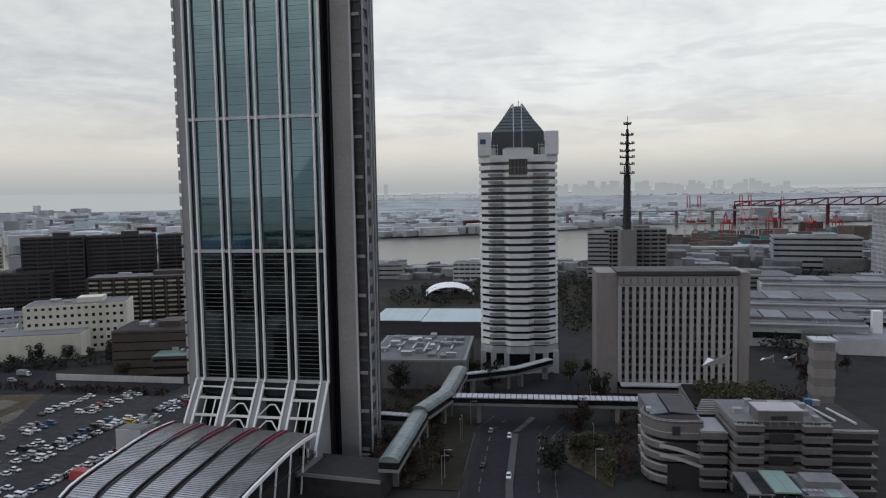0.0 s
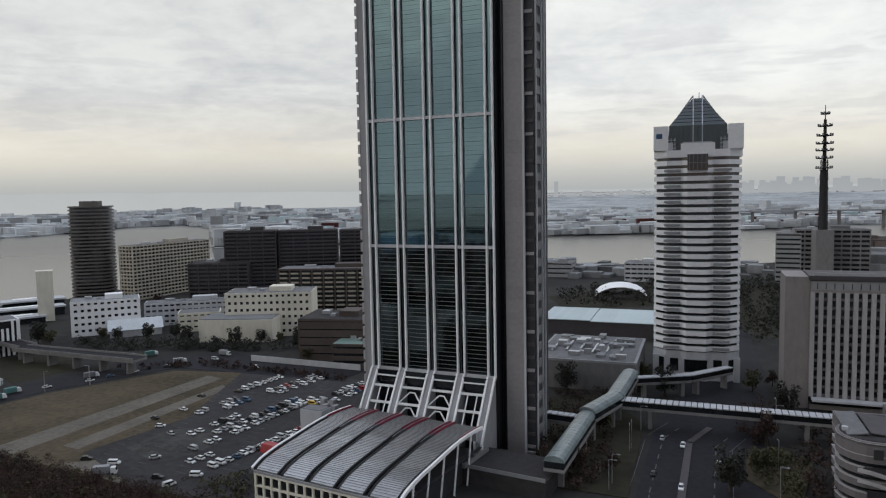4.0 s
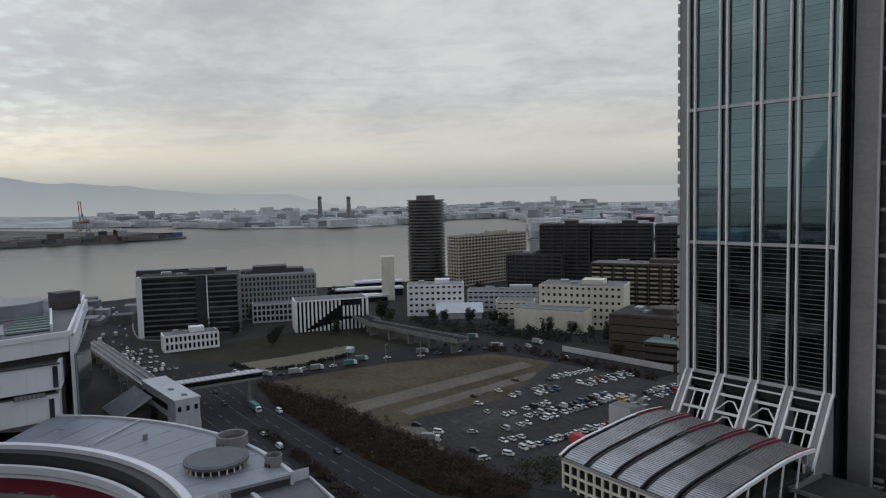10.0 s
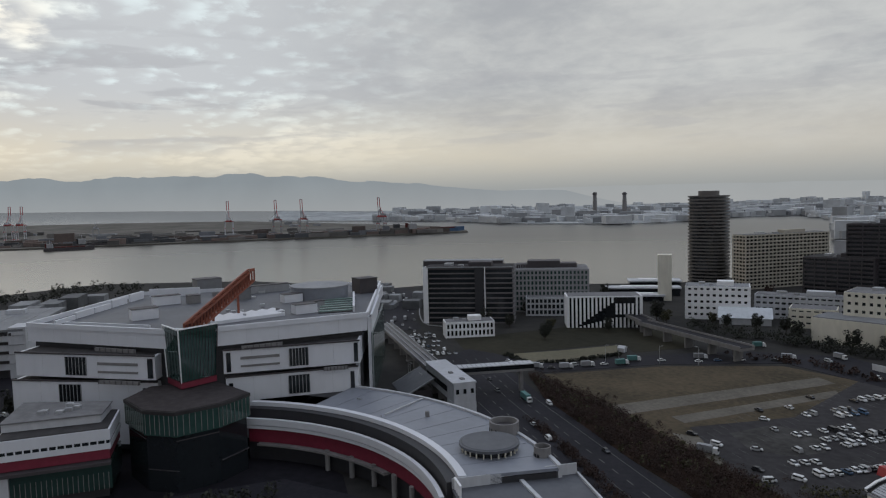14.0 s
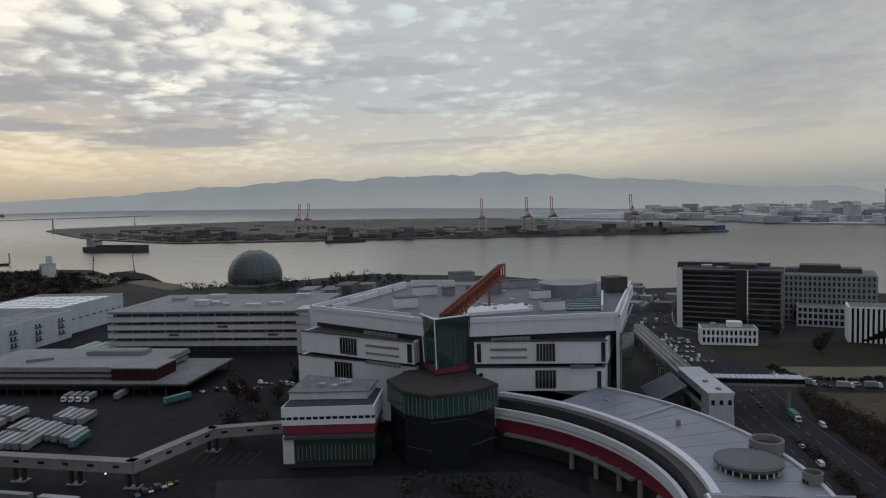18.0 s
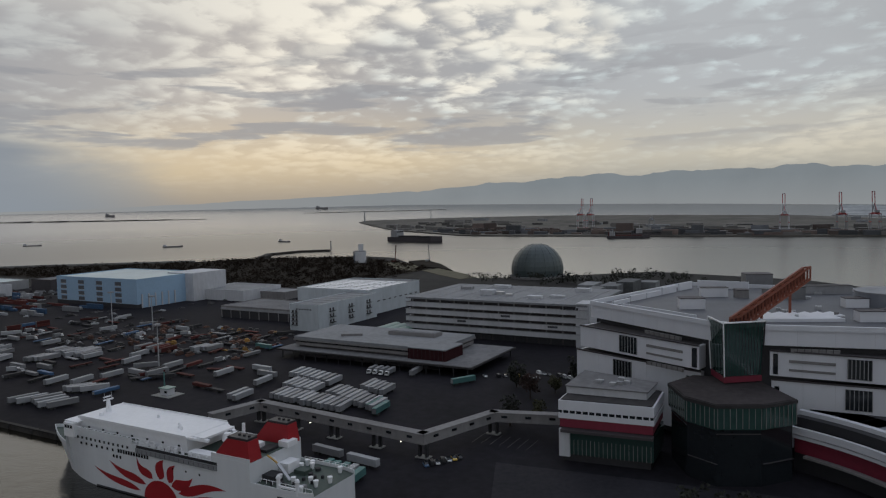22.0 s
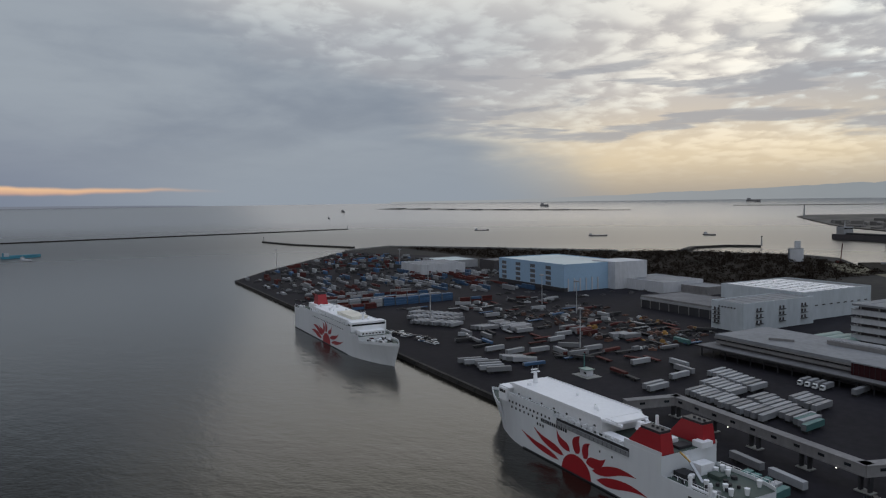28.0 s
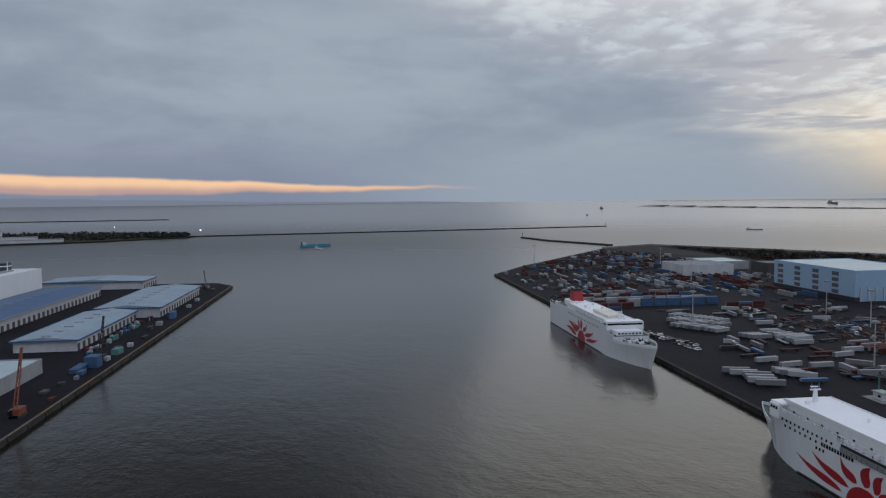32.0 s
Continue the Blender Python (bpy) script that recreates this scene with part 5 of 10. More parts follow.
# footbridges
def bridge(name, label, pts, z, w, roof, n, arch=True):
    b = thing(name, pts[0][0], pts[0][1], 0, 0, label, "footbridge")
    ox, oy = pts[0]
    for (x0, y0), (x1, y1) in zip(pts, pts[1:]):
        d, a = math.hypot(x1 - x0, y1 - y0), math.degrees(math.atan2(y1 - y0, x1 - x0))
        mx, my = (x0 + x1) / 2 - ox, (y0 + y1) / 2 - oy
        box("deck", b, GREY, mx, my, z - 1.2, d, w, 1.0, a)
        box("glazing", b, GLASS_D, mx, my, z - 0.2, d, w - 0.4, 1.9, a)
        k = max(2, int(n * d / 60))
        for i in range(k):
            s = (i + 0.5) / k
            px, py = x0 + (x1 - x0) * s - ox, y0 + (y1 - y0) * s - oy
            if arch:
                def make():
                    v, f = [], []
                    L = d / k - 0.12
                    m = 6
                    for e in (-L / 2, L / 2):
                        for q in range(m + 1):
                            t = math.pi * q / m
                            v.append((e, w / 2 * math.cos(t), 1.8 * math.sin(t)))
                    for q in range(m):
                        f.append((q, q + 1, m + 2 + q, m + 1 + q))
                    f += [tuple(range(m, -1, -1)), tuple(range(m + 1, 2 * m + 2))]
                    return from_py("roof_bay", v, f, roof)
                o = child(new("roof_bay", mesh_of(("bay", name, round(d, 1), k), make)), b)
                o.matrix_basis = pose(px, py, z + 1.7, 0, 0, a)
            else:
                box("roof_bay", b, roof, px, py, z + 1.7, d / k - 0.3, w + 0.3, 0.35, a)
        for s in (0.15, 0.85):
            box("pillar", b, GREY, x0 + (x1 - x0) * s - ox, y0 + (y1 - y0) * s - oy, 0, 1.4, 2.4, z - 1.2, a)
    return b


bridge("covered_footbridge", "covered footbridge with rounded pale metal roof", [(-14, 194), (-6, 238)], 8.0, 6.0, ROOFGLASS, 26)
bridge("covered_footbridge", "covered footbridge with rounded pale metal roof", [(-6, 238), (3.5, 259), (10, 294)], 9.0, 6.6, ROOFGLASS, 16)
bridge("flat_footbridge", "long footbridge roofed with white panels", [(5, 259), (76, 249)], 8.0, 5.0, WHITE2, 30, False)
bridge("flat_footbridge", "short covered walkway by the tower", [(-22, 243), (-8, 239)], 7.0, 3.0, WHITE2, 30, False)
bridge("flat_footbridge", "walkway curving to the hotel", [(12, 294), (34, 302), (52, 318)], 7.0, 3.4, WHITE2, 20, False)

# northern housing and offices
def condo():
    c = thing("apartment_tower", -440, 537, 0, 27, "dark rounded apartment tower with close balconies", "apartment tower")
    n, fh = 26, 3.03
    outer = [(17.5 * math.copysign(abs(math.cos(t)) ** 0.6, math.cos(t)), 16 * math.copysign(abs(math.sin(t)) ** 0.6, math.sin(t))) for t in [2 * math.pi * i / 28 for i in range(28)]]
    inner = [(x * 0.93, y * 0.93) for x, y in outer]
    prism("core", c, GLASS_D, inner, 0, n * fh)
    for i in range(n):
        prism("balcony_ring", c, CONDO, outer, i * fh, i * fh + 1.35)
    prism("parapet", c, CONDO, outer, n * fh, n * fh + 1.2)
    prism("crown", c, CONDO, [(x * 0.5, y * 0.5) for x, y in outer], n * fh + 1.2, n * fh + 5.5)
    return c


condo()
facade("apartment_block", "beige apartment block with gridded balconies", "apartment block", -384, 562, 78, 90, 16, 45.5, 15, BEIGE, GLASS_D, 0.42, 1.0, 22, 0.7, 4, roof=ROOFGREY, top=1.0)
facade("apartment_block", "dark brown apartment slab with deck bands", "apartment block", -305, 522, 13, 48, 30, 32, 10, DARKWALL, GLASS_D, 0.45, 1.0, 6, 0.5, 0, ends="lr", roof=ROOFDARK)
facade("apartment_block", "wide dark apartment slab with deck bands", "apartment block", -283, 530, 20, 41, 22, 57, 19, DARKWALL, GLASS_D, 0.45, 1.0, 4, 0.5, ends="lr", roof=ROOFDARK)
facade("apartment_block", "wide dark apartment slab with deck bands", "apartment block", -241, 549, 20, 48, 22, 56.5, 19, DARKWALL, GLASS_D, 0.45, 1.0, 4, 0.5, ends="lr", roof=ROOFDARK)
facade("apartment_block", "wide dark apartment slab with deck bands", "apartment block", -193, 566, 18, 50, 22, 56, 19, DARKWALL, GLASS_D, 0.45, 1.0, 4, 0.5, ends="lr", roof=ROOFDARK)
facade("apartment_block", "banded apartment block with pale balcony fronts", "apartment block", -190, 482, 9.5, 82, 22, 32.5, 10, BRICK, GLASS_D, 0.35, 1.2, 10, 0.6, roof=ROOFGREY)
lt = thing("lift_tower", -329, 561, 0, 20, "plain white lift tower between the apartment blocks", "tower")
box("shaft", lt, WHITE2, 0, 0, 0, 11, 10, 41)
box("cap", lt, LGREY, 0, 0, 41, 11.4, 10.4, 0.6)
blk = bpy.data.objects["apartment_block.005"]
for i in range(10):
    for k in range(10):
        box("balcony_front", blk, BEIGE, -37 + 8.2 * k, -11.3, 3.25 * i + 0.3, 5.4, 0.5, 1.1)
o = facade("school_block", "cream school block with rows of small windows", "school", -203.6, 404.9, 15.2, 52.3, 26, 26, 6, CREAM, GLASS_D, 0.6, 0.4, 14, 1.9, 6, ends="r", end_w=1.0, roof=ROOFGREY)
b = thing("school_hall", -214, 384, 0, 10, "low cream school hall with blank walls", "school")
box("wall", b, CREAM, 0, 0, 0, 44, 22, 13.4)
box("roof", b, ROOFWHITE, 0, 0, 13.4, 43, 21, 0.5)
box("door", b, GLASS_D, -12, -11.1, 0, 3, 0.3, 3)
b = facade("school_block", "white school block with large windows", "school", -314, 392, 38, 40, 20, 21, 5, WHITE, GLASS_D, 0.62, 0.4, 10, 1.9, 5, ends="l", end_w=0.8, roof=ROOFWHITE)
b = thing("school_hall", -290, 388, 0, 38, "low hall with a pitched pale metal roof", "school")
box("wall", b, WHITE2, 0, 0, 0, 30, 16, 4.5)
side_prism("roof", b, ROOFTIN, [(-9, 4.4), (9, 4.4), (1, 10.0)], -16, 16)
facade("school_block", "long low white school wing", "school", -276, 432, 28, 62, 16, 14.5, 4, WHITE2, GLASS_D, 0.6, 0.4, 16, 1.2, 4)
facade("school_block", "low white school wing", "school", -258, 410, 28, 26, 18, 11, 3, CREAM, GLASS_D, 0.7, 0.4, 6, 1.6, 4, plant=False)
facade("brick_block", "brown brick block with flat roof", "building", -136, 352, 4, 40, 30, 21, 5, BRICK, GLASS_D, 0.85, 0.3, 0, ends="lr", roof=ROOFDARK)
facade("brick_block", "low brown block with terraces", "building", -118, 338, 4, 30, 26, 11, 3, BRICK, GLASS_D, 0.6, 0.6, 0, roof=ROOFGREEN)
w = thing("boundary_wall", -148, 326, 0, -10, "long white boundary wall", "wall")
for k in range(13):
    box("panel", w, WHITE2, -30 + 5 * k, 0, 0, 4.9, 0.4, 3.0)
gl = facade("glass_office", "pale grey green office with close vertical piers", "office building", -414, 330, 52, 56, 36, 30, 8, LGREY, GLASS_G, 0.34, 0.5, 20, 1.3, 12, roof=ROOFGREY, band_mat=LGREY, plant=False)
for x_, w_, h_ in ((-4, 24, 5.0), (14, 12, 3.0), (-20, 9, 2.6)):
    box("plant_screen", gl, DARKWALL, x_, 2, 31.0, w_, 14, h_)
for k in range(5):
    box("mast", gl, STEEL, -24 + 1.6 * k, -10, 31.0, 0.2, 0.2, 3.0)
facade("glass_office", "low pale office wing with piers", "office building", -394, 312, 52, 30, 14, 12, 3, WHITE2, GLASS_D, 0.30, 0.4, 10, 1.0, 4, plant=False)


def zebra():
    z = thing("striped_building", -340, 314, 0, 54.5, "white building with dark vertical stripes and a glazed slash", "building")
    box("core", z, GLASS_D, 0, 0, 0, 46, 19, 19.2)
    for k in range(19):
        x, u = -22.4 + 2.49 * k, k / 18
        for sy in (-1, 1):
            if u < 0.16 or (sy > 0 and u < 0.9):
                spans = ((0.0, 19.4),)
            elif u < 0.62:
                e = (u - 0.16) / 0.46
                spans = ((2.0 + 14.0 * e, 19.4), (0.0, 0.8 + 5.0 * e))
            else:
                spans = ((8.4, 15.2), (0.0, 6.4)) if u < 0.94 else ((0.0, 19.4),)
            for z0, z1 in spans:
                box("fin", z, WHITE, x, sy * 9.6, z0, 1.25, 0.7, round(z1 - z0, 1))
    for s in (-1, 1):
        box("end_wall", z, WHITE, s * 23.2, 0, 0, 0.7, 19.8, 19.6)
    box("parapet", z, WHITE, 0, 0, 19.2, 46.8, 19.9, 0.7)
    box("roof", z, ROOFGREY, 0, 0, 19.9, 45, 18, 0.15)
    return z


zebra()
k = thing("vent_stack", -389, 424, 0, 42.7, "plain square cream ventilation stack", "chimney")
box("shaft", k, CREAM, 0, 0, 0, 10.4, 9, 35.2)
box("cap", k, CREAM, 0, 0, 35.2, 10.8, 9.4, 0.6)
bk = facade("black_office", "black banded office block with white end wall", "office building", -408, 257, 51, 60, 26, 36.5, 11, DARKWALL, GLASS_D, 0.26, 0.8, 0, ends="", roof=ROOFDARK, top=1.4, band_mat=TERRACE)
box("roof_edge", bk, LGREY, 0, -13.1, 37.4, 60.2, 0.5, 0.6)
box("white_end", bk, WHITE, -30.4, -8, 0, 0.9, 10, 37.6)
box("white_end", bk, WHITE, -29.0, -13.2, 0, 3.2, 0.5, 37.6)
box("dark_shaft", bk, BLACK, 7, -13.3, 0, 5.5, 1.0, 37.6)
box("rear_slab", bk, DARKWALL, -7, 19, 0, 56, 11, 39.5)
box("rear_roof", bk, LGREY, -7, 19, 39.5, 56.4, 11.4, 0.5)
box("rear_end", bk, LGREY, -35.2, 19, 0, 0.5, 10, 39.6)
box("roof_hut", bk, DARKWALL, 6, 2, 37.8, 10, 8, 2.4)
box("white_edge", bk, WHITE, 11.0, -13.3, 0, 0.7, 0.8, 37.6)
facade("small_office", "low white office with striped front", "building", -364, 227, 66, 30, 14, 8.6, 2, WHITE, GLASS_D, 0.3, 0.5, 12, 1.1, 6)

# elevated expressway by the school
x = thing("viaduct", -262, 304, 0, -9.4, "grey elevated road on concrete pillars", "viaduct", kind="structure")
box("deck", x, GREY, 0, 0, 6.4, 84, 9, 1.4)
box("roadway", x, ROADTAR, 0, 0, 7.8, 84, 8.4, 0.12)
for s in (-4.5, 4.5):
    box("parapet", x, GREY, 0, s, 7.8, 84, 0.35, 1.0)
for k in range(5):
    box("pillar", x, GREY, -36 + 18 * k, 0, 0, 1.4, 5.0, 6.4)
x = thing("viaduct", -340, 330, 0, -22, "grey elevated road on concrete pillars", "viaduct", kind="structure")
box("deck", x, GREY, 0, 0, 6.4, 84, 9, 1.4)
box("roadway", x, ROADTAR, 0, 0, 7.8, 84, 8.4, 0.12)
for s in (-4.5, 4.5):
    box("parapet", x, GREY, 0, s, 7.8, 84, 0.35, 1.0)
for k in range(5):
    box("pillar", x, GREY, -36 + 18 * k, 0, 0, 1.4, 5.0, 6.4)
for x, y, w, d, h, r in ((-420, 432, 60, 14, 7, 50), (-402, 408, 40, 16, 5, 50), (-436, 462, 44, 18, 9, 50)):
    b = thing("riverside_hall", x, y, 0, r, "low white hall with curved roof by the water", "hall")
    box("wall", b, GLASS_D, 0, 0, 0, w - 2, d - 2, h - 1.2)
    box("roof", b, WHITE2, 0, 0, h - 1.2, w, d, 1.2)
    box("roof_light", b, WHITE, 0, 0, h, w * 0.6, d * 0.4, 0.8)

# ---------------------------------------------------------------- the waterfront trade centre
def ccw(pts):
    a = sum(x0 * y1 - x1 * y0 for (x0, y0), (x1, y1) in zip(pts, pts[1:] + pts[:1]))
    return pts if a > 0 else pts[::-1]


def grow(pts, k, c=None):
    cx = sum(p[0] for p in pts) / len(pts)
    cy = sum(p[1] for p in pts) / len(pts)
    return [(cx + (x - cx) * k, cy + (y - cy) * k) for x, y in pts]


def wall_line(parent, name, mat, a, b, z, h, t, label=""):
    d = math.hypot(b[0] - a[0], b[1] - a[1])
    return box(name, parent, mat, (a[0] + b[0]) / 2, (a[1] + b[1]) / 2, z, d, t, h, math.degrees(math.atan2(b[1] - a[1], b[0] - a[0])), label)


def along(a, b, s, out=0.0):
    d = math.hypot(b[0] - a[0], b[1] - a[1])
    nx, ny = (b[1] - a[1]) / d, -(b[0] - a[0]) / d
    return (a[0] + (b[0] - a[0]) * s + nx * out, a[1] + (b[1] - a[1]) * s + ny * out)


def window_on(parent, a, b, s0, s1, z, h, mat=None, bars=0, name="window"):
    """A window with a frame let into the wall from a to b."""
    p, q = along(a, b, s0, 0.05), along(a, b, s1, 0.05)
    w = wall_line(parent, name, mat or GLASS_D, p, q, z, h, 0.5)
    for k in range(bars + 1):
        m = along(p, q, k / bars, 0.3) if bars else p
        box("bar", parent, LGREY, m[0], m[1], z, 0.18, 0.18, h)
    return w


def centre():
    t = thing("trade_centre", 0, 0, 0, 0, "white stepped trade centre with a glass prow and roof terraces", "mall")
    top = ccw([(-295, -4), (-248, 36), (-242, 50), (-237, 104), (-324, 150), (-362, 41)])
    tiers = [  # left a, left b, right a, right b, bottom, top
        ((-295, -4), (-248, 36), (-242, 50), (-237, 104), 36.8, 41.8),
        ((-284, -8), (-247, 32), (-242, 53), (-229.5, 97.5), 27.0, 34.9),
        ((-284, -9.5), (-250, 33), (-242.4, 53.6), (-231.0, 97.2), 4.0, 25.4),
    ]
    deck = 41.96
    # black core puts the shade of the gaps between tiers into colour
    prism("core", t, BLACK, ccw(grow(top, 0.965)), 0, 41.6)
    prism("roof", t, LIDGREY, ccw(grow(top, 0.985)), 41.6, 41.95)
    for i, (la, lb, ra, rb, z0, z1) in enumerate(tiers):
        left = [la, lb, (lb[0] - 16, lb[1] + 9), (la[0] - 60, la[1] + 44)]
        right = [ra, rb, (rb[0] - 84, rb[1] + 46), (ra[0] - 70, ra[1] + 4)]
        prism("left_tier", t, CENTREWHITE, ccw(left), z0, z1, "white clad storey of the left wing")
        prism("right_tier", t, CENTREWHITE, ccw(right), z0, z1, "white clad storey of the right wing")
        if i:
            prism("terrace_deck", t, ROOFDARK, ccw(grow(left, 0.95)), z1, z1 + 0.06)
            prism("terrace_deck", t, ROOFDARK, ccw(grow(right, 0.965)), z1, z1 + 0.06)
        for a, b in ((la, lb), (ra, rb)):
            if i:
                wall_line(t, "coping", DARKWALL, along(a, b, 0, 0.1), along(a, b, 1, 0.1), z1, 0.5, 0.7)
            n = 5
            for k in range(1, n):
                p = along(a, b, k / n, 0.02)
                box("panel_joint", t, WHITE2, p[0], p[1], z0, 0.06, 0.06, z1 - z0)
    la, lb, ra, rb = tiers[1][:4]
    window_on(t, la, lb, 0.37, 0.52, 27.9, 6.2, bars=6)
    window_on(t, la, lb, 0.60, 0.88, 31.6, 0.9, GREY)
    window_on(t, la, lb, 0.60, 0.88, 28.9, 0.7, GREY)
    window_on(t, la, lb, 0.95, 0.985, 27.6, 6.6)
    window_on(t, ra, rb, 0.02, 0.05, 27.6, 6.6)
    window_on(t, ra, rb, 0.12, 0.40, 31.6, 0.9, GREY)
    window_on(t, ra, rb, 0.12, 0.40, 28.9, 0.7, GREY)
    window_on(t, ra, rb, 0.47, 0.61, 27.9, 6.2, bars=6)
    window_on(t, ra, rb, 0.955, 0.985, 27.6, 6.8)
    la, lb, ra, rb = tiers[2][:4]
    window_on(t, la, lb, 0.33, 0.48, 18.2, 6.2, bars=6)
    window_on(t, la, lb, 0.33, 0.48, 14.8, 1.8)
    window_on(t, la, lb, 0.90, 0.94, 17, 6.5)
    window_on(t, ra, rb, 0.02, 0.05, 17, 6.5)
    window_on(t, ra, rb, 0.46, 0.62, 18.0, 6.4, bars=6)
    window_on(t, ra, rb, 0.44, 0.64, 14.8, 1.8)
    window_on(t, ra, rb, 0.94, 0.97, 15.5, 8.5)
    # slatted planters on the terraces
    for a, b, s0, s1, z in ((*tiers[0][:2], 0.52, 0.80, 34.96), (*tiers[0][2:4], 0.16, 0.42, 34.96), (*tiers[1][2:4], 0.72, 0.90, 25.46), (*tiers[1][:2], 0.62, 0.90, 25.46)):
        wall_line(t, "planter", GREY, along(a, b, s0, 1.0), along(a, b, s1, 1.0), z, 1.2, 0.8)
        for k in range(8):
            p = along(a, b, s0 + (s1 - s0) * k / 7, 1.5)
            box("planter_slat", t, DARKWALL, p[0], p[1], z, 0.2, 0.2, 1.3)
    # glass gable at the right-hand end, under a white upper panel
    wall_line(t, "end_glass", GLASS_G, (-235.5, 105.2), (-298, 139), 12, 24, 0.8)
    wall_line(t, "end_white", CENTREWHITE, (-236.5, 104.6), (-241, 107.2), 12, 29.7, 1.2)
    ea, eb = (-236.6, 105.4), (-323.6, 151.4)
    for s0, s1, z in ((0.0, 0.10, 32.5), (0.10, 0.22, 33.6), (0.22, 0.36, 35.2), (0.36, 0.60, 37.2)):
        wall_line(t, "side_panel", CENTREWHITE, along(ea, eb, s0, -0.3), along(ea, eb, s1, -0.3), z, 41.7 - z, 0.9, "white upper side panel")
    for k in range(9):
        p = along((-235.2, 105.6), (-262, 120), k / 8, -0.5)
        box("mullion", t, LGREY, p[0], p[1], 12, 0.25, 0.25, 24)
    # parapets round the roof
    for a, b in zip(top, top[1:] + top[:1]):
        wall_line(t, "parapet", CENTREWHITE, a, b, 41.8, 1.7, 0.9)
    rnd = random.Random(11)
    # stepped white walls along the left edge of the sunken deck
    for s, h in ((0.10, 1.6), (0.27, 2.4), (0.44, 2.2), (0.62, 3.0), (0.82, 3.4)):
        p = along((-291, 4), (-356, 46), s)
        box("roof_wall", t, CENTREWHITE, p[0], p[1], deck, 12, 0.9, h, 146)
    wall_line(t, "roof_wall", CENTREWHITE, (-352, 45), (-344, 66), deck, 3.6, 0.9)
    wall_line(t, "roof_wall", CENTREWHITE, (-290.5, 8), (-262, 33), deck, 1.2, 0.6)
    # roof houses: front corner, width, depth, height
    for x, y, w, d, h, m_ in ((-283.4, 34.2, 9.3, 6.0, 4.0, CENTREWHITE), (-319.0, 47.5, 11.0, 4.0, 3.8, CENTREWHITE), (-315, 58, 5.0, 5.0, 3.4, GREY), (-290.4, 93.8, 8.2, 5.0, 3.4, CENTREWHITE), (-257.8, 88.2, 8.6, 5.0, 3.5, CENTREWHITE),
                              (-356.8, 73.0, 12.0, 9.0, 5.6, BOXGREY), (-330, 92, 26, 4.0, 3.4, LGREY), (-296, 131.0, 9.0, 8.0, 6.6, DARKWALL), (-312, 78, 7.0, 7.0, 5.0, BOXGREY), (-274, 99, 5.0, 3.0, 1.8, LGREY)):
        hse = box("roof_house", t, m_, x - d / 2, y, deck, d, w, h, 4)
        box("house_coping", hse, DARKWALL, 0, 0, h, d + 0.3, w + 0.3, 0.25)
    # round pale plant screen
    drum = cyl("plant_screen", t, ROOFSHEET, -298.5, 108.5, deck, 12.6, 5.2, 12.6, 36, "round pale plant screen")
    cyl("screen_lid", drum, LGREY, 0, 0, 5.2, 12.9, 0.4, 12.9, 36)
    # slatted deck, dividing wall and rows of small plant
    for k in range(12):
        box("deck_strip", t, ROOFGREEN if k % 2 else ROOFDARK, -253.5 - 2.9 * k, 98.4 + 1.25 * k, deck, 1.9, 13.4, 0.25 + 0.2 * (k % 2), -14)
    wall_line(t, "roof_wall", CENTREWHITE, (-249.7, 104.2), (-289, 120.8), deck, 2.4, 0.8)
    for k in range(14):
        box("roof_unit", t, rnd.choice((STEEL, LGREY, GREY)), rnd.uniform(-336, -306), rnd.uniform(70, 112), deck, rnd.uniform(1.5, 4), rnd.uniform(1.5, 4), rnd.uniform(0.8, 2.2), 75)
    for k in range(7):
        box("roof_unit", t, rnd.choice((STEEL, LGREY, GREY)), rnd.uniform(-285, -255), rnd.uniform(60, 82), deck, rnd.uniform(1, 2), rnd.uniform(1, 2), rnd.uniform(0.6, 1.4), 75)
    # pitched white roof lights beside the girder
    wall_line(t, "light_kerb", CENTREWHITE, (-255.5, 52), (-259, 80), deck, 1.1, 0.8)
    for k in range(6):
        for j in range(2):
            o = side_prism("roof_light", t, CENTREWHITE, [(-2.1, 0), (2.1, 0), (1.6, 0.7)], -4.2, 4.2)
            o.matrix_basis = pose(-263 - 7.5 * j - 0.4 * k, 56 + 4.3 * k + 2.6 * j, deck, 0, 0, 20 - 6 * j)
    # glass prow, narrowing towards its red foot
    prow = ccw([(-249, 35.5), (-236.5, 38.0), (-241.5, 51), (-252, 48)])
    cx, cy = -245.5, 43.0
    low = [(cx + (x - cx) * 0.9, cy + (y - cy) * 0.9) for x, y in prow]
    z0, z1 = 27.2, 43.0
    v = [(x, y, z0) for x, y in low] + [(x, y, z1) for x, y in prow]
    child(new("prow_glass", from_py("prow_glass", v, [(3, 2, 1, 0), (4, 5, 6, 7), (0, 1, 5, 4), (1, 2, 6, 5), (2, 3, 7, 6), (3, 0, 4, 7)], GLASS_G)), t)
    tagged(t.children[-1], "green glass prow between the wings")
    for a, b, n in (((-249.2, 35.3), (-236.2, 37.8), 5), ((-236.2, 37.8), (-241.2, 51.2), 13)):
        for k in range(n + 1):
            p = along(a, b, k / n, 0.15)
            q = (cx + (p[0] - cx) * 0.9, cy + (p[1] - cy) * 0.9)
            big_ = k in (0, n)
            beam("prow_mullion", t, WHITE if k == 0 else DARKSTEEL, (*q, z0), (*p, 44.6), 0.34 if big_ else 0.14)
        wall_line(t, "prow_glazing", GLASS_G, along(a, b, 0, 0.02), along(a, b, 1, 0.02), 43.0, 1.6, 0.2)
